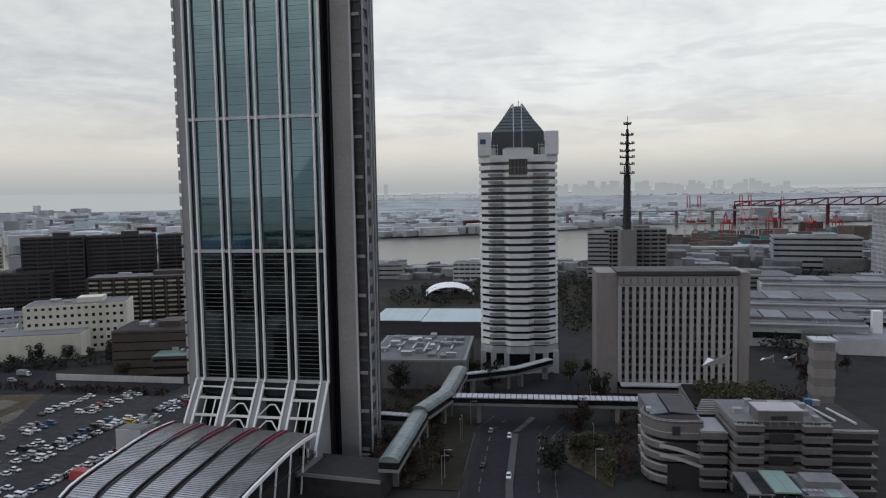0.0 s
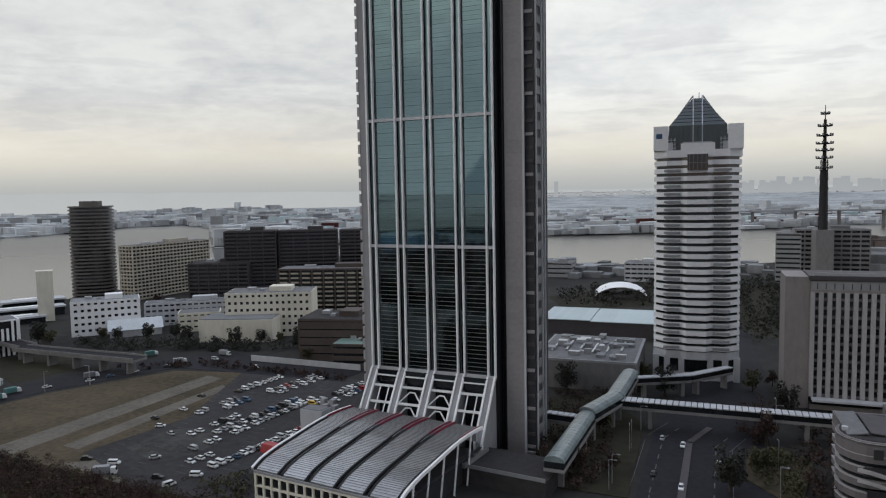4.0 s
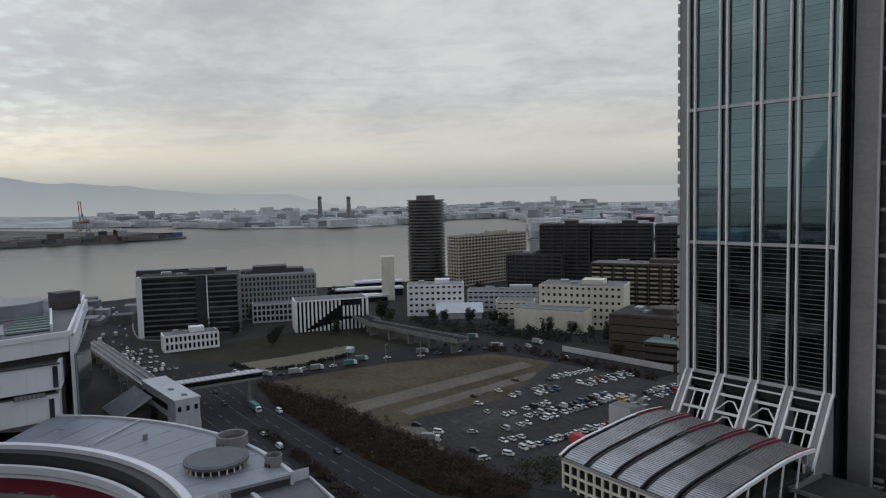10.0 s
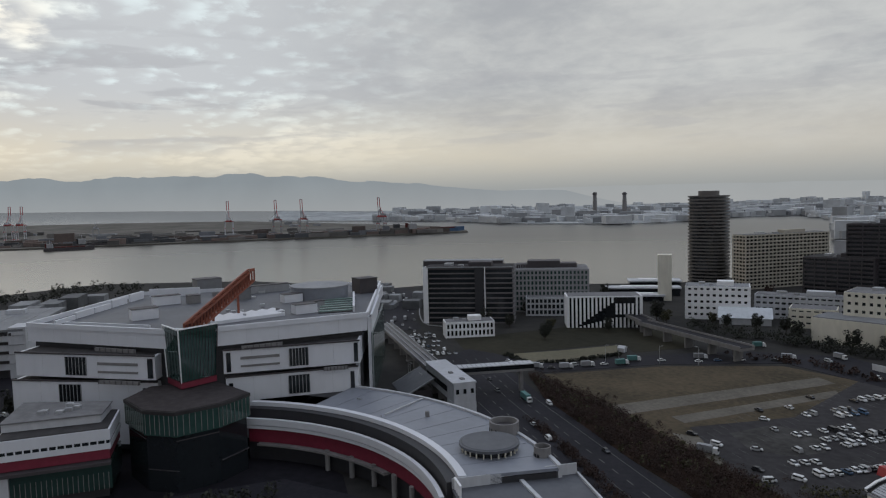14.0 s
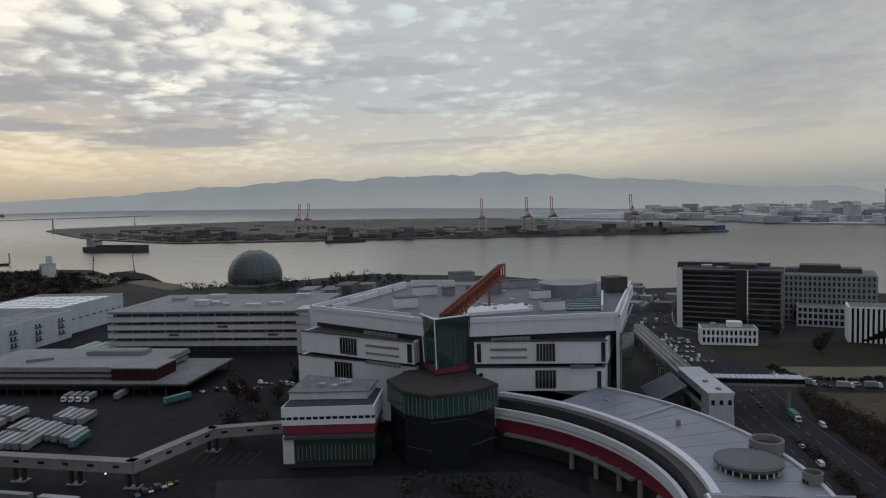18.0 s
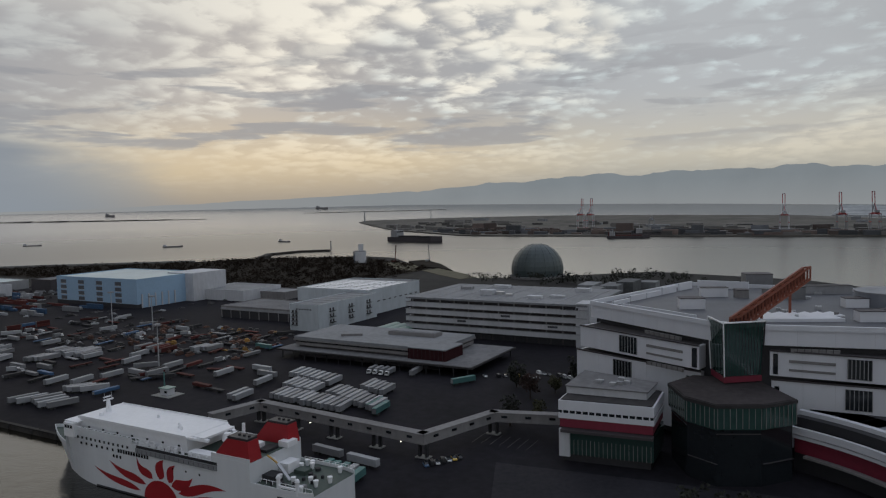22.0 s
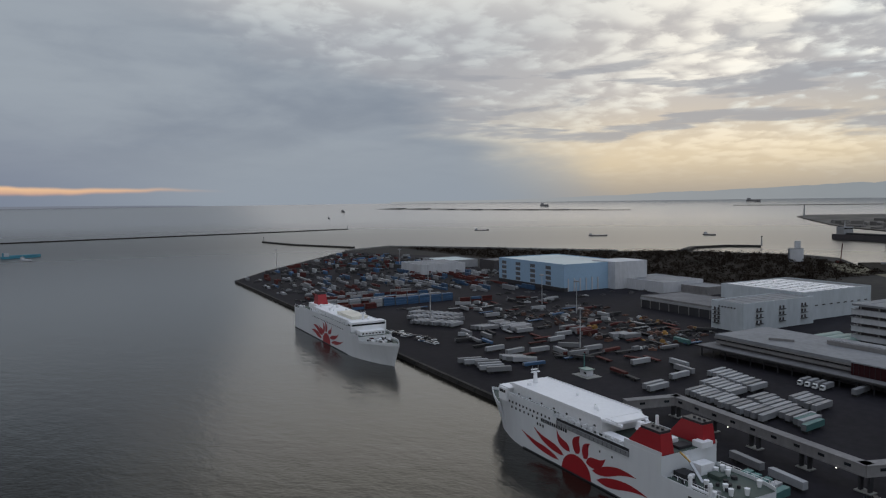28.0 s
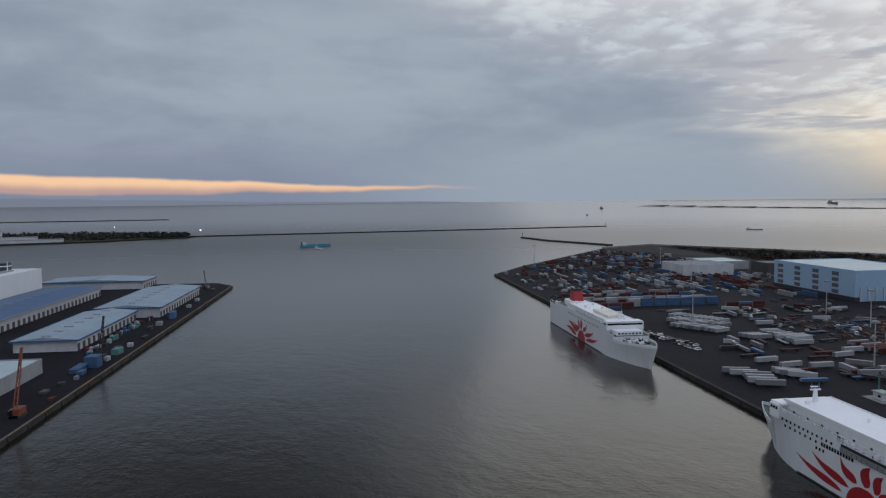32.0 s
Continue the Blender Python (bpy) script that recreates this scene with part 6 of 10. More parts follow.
        wall_line(t, "prow_cap", WHITE, along(a, b, 0, 0.2), along(a, b, 1, 0.2), 44.6, 0.4, 0.5)
    prism("prow_foot", t, CRIMSON, ccw(grow(low, 1.04)), 25.2, 27.1, "red steel base of the prow")
    prism("prow_stem", t, DARKWALL, ccw(grow(low, 0.6)), 22.0, 25.2)
    # slanting orange steel girder that rises over the roof
    a, b = Vector((-247, 43, 40.2)), Vector((-283.4, 74.5, 53.4))
    g = thing("girder", 0, 0, 0, 0)
    g.parent = t
    n = 22
    for s in (-2.2, 2.2):
        for h in (0, 4.6):
            beam("chord", g, ORANGE, a + Vector((s * 0.69, s * -0.73, h)), b + Vector((s * 0.69, s * -0.73, h)), 0.7)
        for k in range(n + 1):
            p = a.lerp(b, k / n) + Vector((s * 0.69, s * -0.73, 0))
            beam("upright", g, ORANGE, p, p + Vector((0, 0, 4.6)), 0.55)
    for k in range(0, n + 1, 2):
        p = a.lerp(b, k / n)
        for h in (0, 4.6):
            beam("cross_bar", g, ORANGE, p + Vector((1.5, -1.6, h)), p + Vector((-1.5, 1.6, h)), 0.5)
    side = [a + Vector((1.35, -1.45, 0.3)), b + Vector((1.35, -1.45, 0.3)), b + Vector((1.35, -1.45, 4.3)), a + Vector((1.35, -1.45, 4.3))]
    v = [tuple(p) for p in side] + [tuple(p + Vector((-0.1, 0.15, 0))) for p in side]
    child(new("girder_mesh", from_py("girder_mesh", v, [(0, 1, 2, 3), (7, 6, 5, 4), (0, 4, 5, 1), (2, 6, 7, 3), (1, 5, 6, 2), (3, 7, 4, 0)], RUST)), g)
    for k in (0.35, 0.75):
        p = a.lerp(b, k)
        beam("prop", g, ORANGE, (p.x, p.y, deck), p, 0.8)
    return t

centre()


def podium():
    p = thing("glass_podium", 0, 0, 0, 0, "dark octagonal glass hall before the trade centre", "hall")
    pts = ccw([(-238, 20.5), (-221, 24), (-213, 32), (-215, 46), (-222, 57), (-247, 50), (-250, 30)])
    prism("body", p, GLASS_D, grow(pts, 0.90), 0, 17.2)
    prism("glazed_band", p, GLASS_G, grow(pts, 0.955), 17.2, 23.6, "green glazed upper band")
    prism("roof", p, ROOFDARK, grow(pts, 0.97), 23.6, 24.6)
    prism("roof_field", p, PODROOF, grow(pts, 0.94), 24.6, 24.8)
    for a, b in zip(pts, pts[1:] + pts[:1]):
        n = max(2, int(math.hypot(b[0] - a[0], b[1] - a[1]) / 1.6))
        for k in range(n):
            q = along(a, b, (k + 0.5) / n, -0.6)
            box("mullion", p, GREY, q[0], q[1], 17.6, 0.16, 0.16, 5.8)
    for k in range(4):
        a, b = pts[k], pts[k + 1]
        wall_line(p, "ledge", DARKWALL, along(a, b, 0.05, -1.6), along(a, b, 0.95, -1.6), 15.6 - 9.0 * (k % 2), 0.25, 0.5)
    return p


podium()


def left_block():
    b = thing("corner_block", 0, 0, 0, 0, "low corner block with white bands, red frieze and green glass", "mall")
    pts = ccw([(-229, -13.5), (-224, 15.5), (-243, 20), (-258, -6)])
    prism("core", b, BLACK, grow(pts, 0.94), 0, 20)
    prism("glass_front", b, GLASS_G, grow(pts, 1.01), 2.6, 10.2, "green glazed shop front")
    prism("red_frieze", b, CRIMSON, grow(pts, 0.995), 11.4, 14.2, "dark red frieze")
    prism("white_band", b, CENTREWHITE, grow(pts, 1.02), 14.3, 16.0)
    prism("white_band", b, CENTREWHITE, grow(pts, 1.02), 17.0, 20.2)
    prism("roof", b, ROOFDARK, grow(pts, 0.98), 20.2, 20.5)
    prism("upper_storey", b, WHITE2, ccw([(-236.5, -11.5), (-231, 14), (-244, 18), (-258, -6)]), 20.5, 22.8, "low grey upper storey")
    prism("upper_roof", b, ROOFGREY, ccw([(-236.2, -12), (-230.6, 14.4), (-244, 18.5), (-258.6, -6)]), 22.8, 23.2)
    prism("window_strip", b, GLASS_D, ccw(grow(pts, 1.001)), 16.0, 17.0)
    for k in range(14):
        q = along((-229, -13.5), (-224, 15.5), (k + 0.5) / 14, 0.1)
        box("strip_bar", b, CENTREWHITE, q[0], q[1], 16.0, 0.4, 0.25, 1.0, 80)
    for k in range(22):
        q = along((-229, -13.5), (-224, 15.5), (k + 0.5) / 22, 0.45)
        box("mullion", b, GREY, q[0], q[1], 2.6, 0.16, 0.16, 5.0)
    wall_line(b, "white_end", WHITE2, (-228.6, -13.6), (-227.9, -10.2), 2.0, 9.0, 1.2)
    wall_line(b, "slab_edge", DARKWALL, (-228.2, -13), (-223.2, 15.5), 10.2, 0.9, 3.0)
    rnd = random.Random(3)
    for k in range(7):
        box("roof_unit", b, rnd.choice((STEEL, LGREY)), -242 + rnd.uniform(-5, 5), 4 + rnd.uniform(-6, 6), 23.2, 2, 1.6, 1.0, 70)
    return b


left_block()


def promenade():
    """Curved shopping wing: two white bands on the court side, a broad metal roof, rotundas at its end."""
    cx, cy = -170.0, 6.0
    p = thing("curved_mall", cx, cy, 0, 0, "curved shopping wing with white bands and pale metal roof", "mall")

    def arc(r0, r1, a0, a1, n=40):
        pts = [(r1 * math.cos(radians(a0 + (a1 - a0) * k / n)), r1 * math.sin(radians(a0 + (a1 - a0) * k / n))) for k in range(n + 1)]
        pts += [(r0 * math.cos(radians(a1 + (a0 - a1) * k / n)), r0 * math.sin(radians(a1 + (a0 - a1) * k / n))) for k in range(n + 1)]
        return pts

    prism("lower_hall", p, BLACK, arc(80.5, 108, 70, 140), 0, 17)
    prism("red_wall", p, CRIMSON, arc(79.4, 81, 70, 139.5), 6.2, 10.6, "dark red wall under the gallery")
    prism("gallery_slab", p, GREY, arc(77.8, 84, 98, 137), 5.4, 6.1)
    prism("lower_band", p, CENTREWHITE, arc(78.6, 79.6, 69, 140.5), 10.8, 11.8)
    prism("lower_band", p, CENTREWHITE, arc(78.4, 79.6, 69, 140.5), 12.1, 14.2)
    prism("terrace", p, ROOFDARK, arc(79.6, 84.2, 69, 140), 10.4, 13.0)
    prism("upper_wall", p, GLASS_D, arc(84.0, 86, 70, 140), 13.0, 16.2)
    prism("upper_band", p, CENTREWHITE, arc(83.4, 85.4, 70, 140), 15.9, 18.3)
    n = 14
    for k in range(n):
        a0, a1 = 70 + 70 * k / n, 70 + 70 * (k + 1) / n - 0.12
        if a0 < 122:
            prism("roof_sheet", p, ROOFSHEET, arc(85.4, 108.6, a0, a1, 4), 17.2, 18.0)
        else:
            prism("terrace_roof", p, ROOFDARK, arc(85.4, 97.5, a0, a1, 4), 16.4, 17.0)
    prism("outer_wall", p, WHITE2, arc(108.4, 109.4, 70, 124), 0, 18.6)
    prism("ridge_line", p, LGREY, arc(96.5, 97.0, 118, 119), 18.0, 18.5)
    for k in range(44):
        a = radians(71 + 68 * k / 43)
        o = box("mullion", p, WHITE2, 83.7 * math.cos(a), 83.7 * math.sin(a), 13.0, 0.3, 0.3, 3.0, math.degrees(a))
    for k in range(7):
        a = radians(73 + 7.5 * k)
        cyl("column", p, GREY, 79.0 * math.cos(a), 79.0 * math.sin(a), 0, 0.8, 6.6, 0.8, 10)
    beam("pipe_rail", p, WHITE2, (-25, 84.5, 18.5), (-34.8, 103.7, 18.3), 0.35)
    beam("pipe_rail", p, WHITE2, (-25, 83.2, 18.5), (-25, 83.2, 15.0), 0.35)
    beam("pipe_rail", p, WHITE2, (-25, 83.2, 15.0), (-24, 79.6, 14.4), 0.35)
    cyl("roof_vent", p, GREY, -17, 95, 18, 0.7, 1.6, 0.7, 8)
    # rotundas
    for x, y, r, z in ((17, 95, 8.0, 20.4), (8.2, 106, 4.2, 21.4), (28.4, 103.8, 2.2, 20.6)):
        d = thing("rotunda", x, y, 0, 0)
        d.parent = p
        if r < 5:
            # open drum with a dark well inside
            cyl("drum", d, DARKWALL, 0, 0, 0, r * 0.85, z - 1.6, r * 0.85, 28)
            ring = [(r * math.cos(2 * math.pi * k / 28), r * math.sin(2 * math.pi * k / 28)) for k in range(29)]
            rim = ring + [(x_ * 0.87, y_ * 0.87) for x_, y_ in ring[::-1]]
            prism("drum_wall", d, GREY, rim, 0, z)
            for k in range(3):
                q = radians(-92 + 24 * (k - 1))
                box("drum_window", d, GLASS_D, r * math.cos(q), r * math.sin(q), z - 3.2, 0.2, 0.5, 1.5, math.degrees(q))
            continue
        cyl("drum", d, GLASS_D, 0, 0, 0, r * 0.84, z - 0.9, r * 0.84, 28)
        cyl("drum_wall", d, CREAM, 0, 0, 0, r * 0.9, z - 2.5, r * 0.9, 28)
        cyl("lid", d, LIDGREY, 0, 0, z - 0.9, r, 0.7, r, 40, "round grey roof disc")
        cyl("crown", d, LIDGREY, 0, 0, z - 0.2, r * 0.95, 0.25, r * 0.9, 40)
        for k in range(24):
            a = 2 * math.pi * k / 24
            box("post", d, CREAM, r * 0.92 * math.cos(a), r * 0.92 * math.sin(a), z - 2.6, 0.3, 0.3, 1.75, math.degrees(a))
    return p


promenade()
b = thing("canted_block", 0, 0, 0, 0, "low block with a slatted white roof screen", "building")
foot = [(-141.6, 82.6), (-132.6, 113.4), (-114.0, 107.0), (-123.0, 76.2)]
prism("wall", b, DARKWALL, ccw(grow(foot, 0.985)), 0, 15.0)
prism("roof", b, LIDGREY, ccw(foot), 15.0, 15.5)
s0, s1 = foot[0], foot[1]
wall_line(b, "divider", WHITE2, (-138.4, 99.6), (-120.4, 95.0), 15.5, 0.5, 1.0)
wall_line(b, "verge", WHITE2, along(s0, s1, 1.0, 0.4), (-114.4, 106.6), 15.5, 0.6, 0.5)
wall_line(b, "screen_panel", WHITE2, along(s0, s1, 0.0), along(s0, s1, 0.30), 15.5, 2.5, 0.3)
wall_line(b, "screen_panel", WHITE2, along(s0, s1, 0.74), along(s0, s1, 1.0), 15.5, 2.7, 0.3)
wall_line(b, "roof_screen", GREY, along(s0, s1, 0.30), along(s0, s1, 0.74), 15.5, 2.4, 0.16)
for k in range(8):
    wall_line(b, "screen_slat", WHITE2, along(s0, s1, 0.30, 0.2), along(s0, s1, 0.74, 0.2), 15.6 + 0.3 * k, 0.16, 0.22)
for k in range(4):
    q = along(s0, s1, 0.02, 0.6 + 1.6 * k)
    box("frame_post", b, WHITE, q[0], q[1], 15.5, 0.4, 0.4, 2.6)
wall_line(b, "frame_top", WHITE, along(s0, s1, 0.02, 0.3), along(s0, s1, 0.02, 5.9), 18.1, 0.4, 0.5)

# station and its covered ways
s = thing("station_hall", -249.5, 145.6, 0, -13, "white elevated station hall with a flat pale roof and hatches", "station")
box("hall", s, WHITE2, 0, 0, 5.0, 40, 8.8, 7.4)
box("hall_glass", s, GLASS_D, -4, 0, 7.4, 30, 9.0, 2.4)
for k in range(8):
    box("roof_panel", s, WHITE2, -17.6 + 5.03 * k, 0, 12.4, 4.95, 9.6, 0.7)
for k in range(4):
    box("pillar", s, GREY, -15 + 9 * k, 0, 0, 1.8, 6.0, 5.0)
box("head_house", s, WHITE2, 15.6, 0, 0, 9, 9.2, 5.0)
for k in range(2):
    box("hatch", s, GREY, 4 + 11 * k, -0.6 + 1.2 * k, 13.1, 2.2, 1.6, 0.45)
for k in range(3):
    box("end_window", s, GLASS_D, 20.05, -3 + 3 * k, 8.6, 0.2, 1.2, 1.8)
bridge("flat_footbridge", "covered station walkway over the road", [(-255.6, 151), (-243.4, 184)], 10.6, 5.6, WHITE2, 30, False)
t = thing("guideway", -330, 167.5, 0, -14.5, "concrete guideway of the tram on pillars", "viaduct", kind="structure")
box("deck", t, GREY, 0, 0, 7, 128, 8.4, 1.3)
for q in (-4.1, -1.4, 1.4, 4.1):
    box("rail", t, LGREY, 0, q, 8.3, 128, 0.4, 0.8)
for k in range(8):
    box("pillar", t, GREY, -58 + 16 * k, 0, 0, 1.6, 4.0, 7)
sl = thing("ramp_shed", -268, 139, 0, -13, "dark sloping shed roof beside the station", "roof")
o = side_prism("roof", sl, LIDGREY, [(5.0, 9.6), (-8.0, 3.0), (-8.0, 2.5), (5.0, 9.0)], -9, 13)
box("wall", sl, DARKWALL, 2, 0, 0, 20, 9, 4.6)
beam("verge", sl, LGREY, (-9, 5.0, 9.6), (-9, -8, 3.0), 0.5)
beam("verge", sl, LGREY, (13, 5.0, 9.6), (13, -8, 3.0), 0.5)

# dome on the shore
d = thing("glass_dome", -792, -69, 0, 0, "great dark glass dome on the shore", "dome")
v, f = [], []
R, nb, na = 29.0, 10, 32
for j in range(nb + 1):
    e = math.pi / 2 * (-0.22 + 1.12 * j / nb)
    for i in range(na):
        a = 2 * math.pi * i / na
        v.append((R * math.cos(e) * math.cos(a), R * math.cos(e) * math.sin(a), 8.5 + R * math.sin(e)))
for j in range(nb):
    for i in range(na):
        f.append((j * na + i, j * na + (i + 1) % na, (j + 1) * na + (i + 1) % na, (j + 1) * na + i))
f.append(tuple(range(nb * na, nb * na + na)))
child(new("glass_shell", from_py("glass_shell", v, f, material("dome_glass", (0.055, 0.073, 0.076), 0.4, 0.1, vary=0.2))), d)
for i in range(0, na, 2):
    a = 2 * math.pi * i / na
    arc_ = [math.pi / 2 * (-0.22 + 1.12 * j / nb) for j in range(nb + 1)]
    rail("rib", d, DARKSTEEL, [(R * math.cos(e) * math.cos(a), R * math.cos(e) * math.sin(a), 8.5 + R * math.sin(e)) for e in arc_], 0.22, 0.12)
cyl("plinth", d, GREY, 0, 0, 0, 31, 2.2, 31, 40)

# ---------------------------------------------------------------- ferry yard: warehouses, terminal, walkway
def in_yard(name, u, v, label, category, rz=0.0, group="", kind=""):
    x, y = yard(u, v)
    return thing(name, x, y, 0, 73.5 + rz, label, category, group, kind)


def warehouse(u0, u1, v0, v1, h, label, wall=WHITE2, roof=ROOFWHITE, bays=6, doors=True, name="warehouse"):
    w, d = u1 - u0, v1 - v0
    b = in_yard(name, (u0 + u1) / 2, (v0 + v1) / 2, label, "warehouse")
    box("wall", b, wall, 0, 0, 0, w, d, h)
    for k in range(bays):
        box("roof_sheet", b, roof, -w / 2 + w * (k + 0.5) / bays, 0, h, w / bays - 0.1, d - 0.8, 0.5)
    for s in (-1, 1):
        box("parapet", b, wall, 0, s * (d / 2 - 0.2), h, w, 0.5, 1.1)
        box("parapet", b, wall, s * (w / 2 - 0.2), 0, h, 0.5, d, 1.1)
    if doors:
        for k in range(bays * 2):
            box("dock_door", b, DARKWALL, -w / 2 + w * (k + 0.5) / (bays * 2), -d / 2 - 0.05, 0.6, w / bays / 2 - 2.0, 0.3, 4.4)
    return b


b = warehouse(-329, -304, 372, 441, 17.3, "tall white warehouse wing with small vents and stairs", BLUEWHITE, ROOFWHITE, 3, False)
for k in range(7):
    box("roof_rib", b, LGREY, 0, -30 + 10 * k, 17.8, 24, 0.4, 0.25)
for k in range(6):
    box("gable_vent", b, DARKWALL, -6 + 2.4 * k, -34.6, 14.4, 1.2, 0.4, 0.9)
for k in range(2):
    for z in (3.6, 6.4, 9.2, 12.0):
        box("stair_landing", b, DARKSTEEL, -9 + 2.0 * k, -35.0, z, 3.4, 1.4, 0.3)
        box("vent", b, DARKWALL, -9.6 + 3.0 * k, -34.6, z + 0.5, 1.4, 0.4, 1.6)
for y in (-20, 2, 24):
    for z in (4.4, 8.4, 12.4):
        box("stair_landing", b, DARKSTEEL, 13.2, y, z, 1.4, 6.0, 0.3)
        for q in (-1.6, 1.6):
            box("vent", b, DARKWALL, 12.6, y + q, z + 0.5, 0.4, 1.4, 1.8)
b = warehouse(-381, -312, 441, 518, 18.6, "broad white warehouse with a ribbed pale roof", BLUEWHITE, ROOFWHITE, 5, False)
for k in range(9):
    box("roof_rib", b, LGREY, 0, -35 + 8.6 * k, 19.1, 68, 1.0, 0.35)
for k in range(6):
    for j in range(7):
        box("skylight", b, WHITE, -28 + 11 * k, -30.5 + 8.6 * j, 19.1, 9.0, 6.4, 0.35)
for k in range(9):
    box("vent", b, DARKWALL, 34.6, -32 + 8 * k, 9.5, 0.4, 3.0, 0.8)
b = warehouse(-421, -331, 397, 440, 8.2, "long low grey shed with ribbed metal roof and open front", GREY, ROOFGREY, 15, False, "shed")
# black sheet for the shade behind the shed's open side
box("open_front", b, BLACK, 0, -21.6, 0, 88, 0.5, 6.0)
for k in range(10):
    box("front_post", b, GREY, -44 + 9.7 * k, -22.0, 0, 0.6, 0.4, 6.2)
box("fascia", b, LGREY, 0, -21.9, 6.2, 90, 0.4, 1.6)


def depot():
    w, d, h = 122, 76, 23.5
    b = in_yard("distribution_centre", -184, 427, "five-storey white distribution centre with open decks", "warehouse")
    # dark core and black bays carry the shade of the open decks in colour
    box("core", b, DARKWALL, 0, 0, 0, w - 5, d - 5, h)
    for k in range(16):
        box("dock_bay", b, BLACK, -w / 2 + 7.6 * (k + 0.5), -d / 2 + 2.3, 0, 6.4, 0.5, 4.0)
    for i in range(4):
        z = 4.4 + 4.75 * i
        box("deck_slab", b, GREY, 0, 0, z, w - 0.6, d - 0.6, 0.5)
        for s in (-1, 1):
            box("deck_front", b, WHITE2, 0, s * (d / 2 - 0.2), z, w, 0.5, 2.9, label="white deck parapet")
            box("deck_front", b, WHITE2, s * (w / 2 - 0.2), 0, z, 0.5, d, 2.9, label="white deck parapet")
        box("shade_rail", b, LGREY, 0, -d / 2 - 0.35, z + 2.9, w, 0.3, 0.35)
        for k in range(12):
            box("deck_post", b, GREY, -w / 2 + 5 + 10.2 * k, -d / 2 + 0.6, z + 2.9, 0.6, 0.6, 1.9)
        for k in range(3):
            box("deck_door", b, BLACK, -40 + 34 * k + 6 * (i % 2), -d / 2 + 2.3, z + 0.5, 7.0, 0.4, 3.6)
    box("roof", b, ROOFWHITE, 0, 0, h, w, d, 1.2)
    rnd = random.Random(8)
    for x, y, sx, sy, sz in ((-14, -12, 9, 6, 3.2), (-6, -10, 5, 4, 2.0), (2, -14, 4, 3, 1.4), (22, -20, 9, 5, 1.8), (34, -12, 9, 4, 1.6), (-40, 10, 8, 5, 2), (40, 20, 10, 5, 2.4), (-20, 24, 12, 5, 2)):
        box("roof_unit", b, rnd.choice((WHITE2, STEEL, LGREY)), x, y, h + 1.2, sx, sy, sz)
    for k in range(9):
        box("roof_rib", b, LGREY, -54 + 13.5 * k, 0, h + 1.2, 0.5, d - 2, 0.25)
    box("stair_tower", b, WHITE2, 58, -31, 0, 8, 14, 25.6)
    for k in range(6):
        box("tower_window", b, BLACK, 55 - 1.9 * k, -38.3, 21.6, 1.1, 0.4, 1.4)
    for k in range(3):
        box("wall_sign", b, LIDGREY, 40 - 30 * k, -38.35, 10.4 + 4.75 * (k % 2), 6, 0.3, 1.2)
    return b

depot()


def terminal():
    b = in_yard("ferry_terminal", -222, 328, "broad flat-roofed ferry terminal with a deep canopy", "terminal")
    w, d = 94, 42
    box("wall", b, DARKWALL, 0, 0, 0, w - 4, d - 4, 10)
    box("middle_band", b, GREY, 0, 0, 6.6, w - 1, d - 1, 1.6)
    box("roof", b, ROOFWHITE, 0, 0, 10, w, d, 1.5)
    box("roof_edge", b, GREY, 0, 0, 9.2, w + 0.6, d + 0.6, 0.9)
    c = box("canopy", b, ROOFDARK, 8, -2, 4.6, 124, 54, 0.8)
    box("canopy_roof", b, ROOFGREY, 8, -2, 5.4, 122, 52, 0.15)
    box("brown_end", b, BROWNRED, 41, -13, 4.8, 22, 19, 6.2, label="dark red brown end block")
    box("brown_roof", b, ROOFWHITE, 41, -13, 11.0, 22.6, 19.6, 0.52)
    for k in range(9):
        box("panel_seam", b, BLACK, 31.2 + 2.4 * k, -22.6, 4.8, 0.12, 0.12, 6.2)
    for k in range(11):
        box("window_strip", b, GLASS_D, -44 + 7.0 * k, -19.2, 8.3, 6.2, 0.4, 0.8)
    box("plant_deck", b, GREY, 16, 8, 11.5, 30, 9, 2.0)
    for k in range(18):
        box("plant", b, LGREY, 2.5 + 1.6 * k, 8, 13.5, 1.0, 7, 0.5)
    box("roof_fold", b, GREY, -16, -8, 11.5, 12, 1.2, 1.2, 30)
    for k in range(16):
        for s in (-27.5, 24):
            box("post", b, DARKSTEEL, -50 + 7.8 * k, s, 0, 0.5, 0.5, 4.6)
    return b


terminal()
b = warehouse(-641, -528, 403, 480, 24.5, "large pale blue warehouse with bands of windows", BLUEWALL, ROOFAQUA, 8, False)
for k in range(4):
    for i in range(4):
        box("window", b, LIDGREY, -46 + 26 * k, -38.6, 4.4 + 5.0 * i, 8, 0.5, 3.2)
        box("window_frame", b, WHITE2, -46 + 26 * k, -38.65, 4.0 + 5.0 * i, 8.6, 0.4, 0.4)
# black band stands for the shade of the open storey at ground level
box("open_ground_floor", b, BLACK, 0, -36, 0, 113.4, 5.6, 3.6)
box("white_end", b, WHITE2, 50, 34, 0, 34, 40, 26)
for k in range(6):
    box("end_pillar", b, WHITE2, 57.2, -34 + 7 * k, 0, 0.8, 1.0, 12)
warehouse(-655, -600, 500, 540, 12, "low pale green roofed shed", WHITE2, ROOFGREEN, 6, False, "shed")
warehouse(-530, -470, 470, 520, 9, "low white shed beside the blue warehouse", WHITE2, ROOFWHITE, 5, False, "shed")
warehouse(-505, -440, 492, 520, 6, "open steel shed with thin roof", GREY, ROOFWHITE, 5, False, "shed")
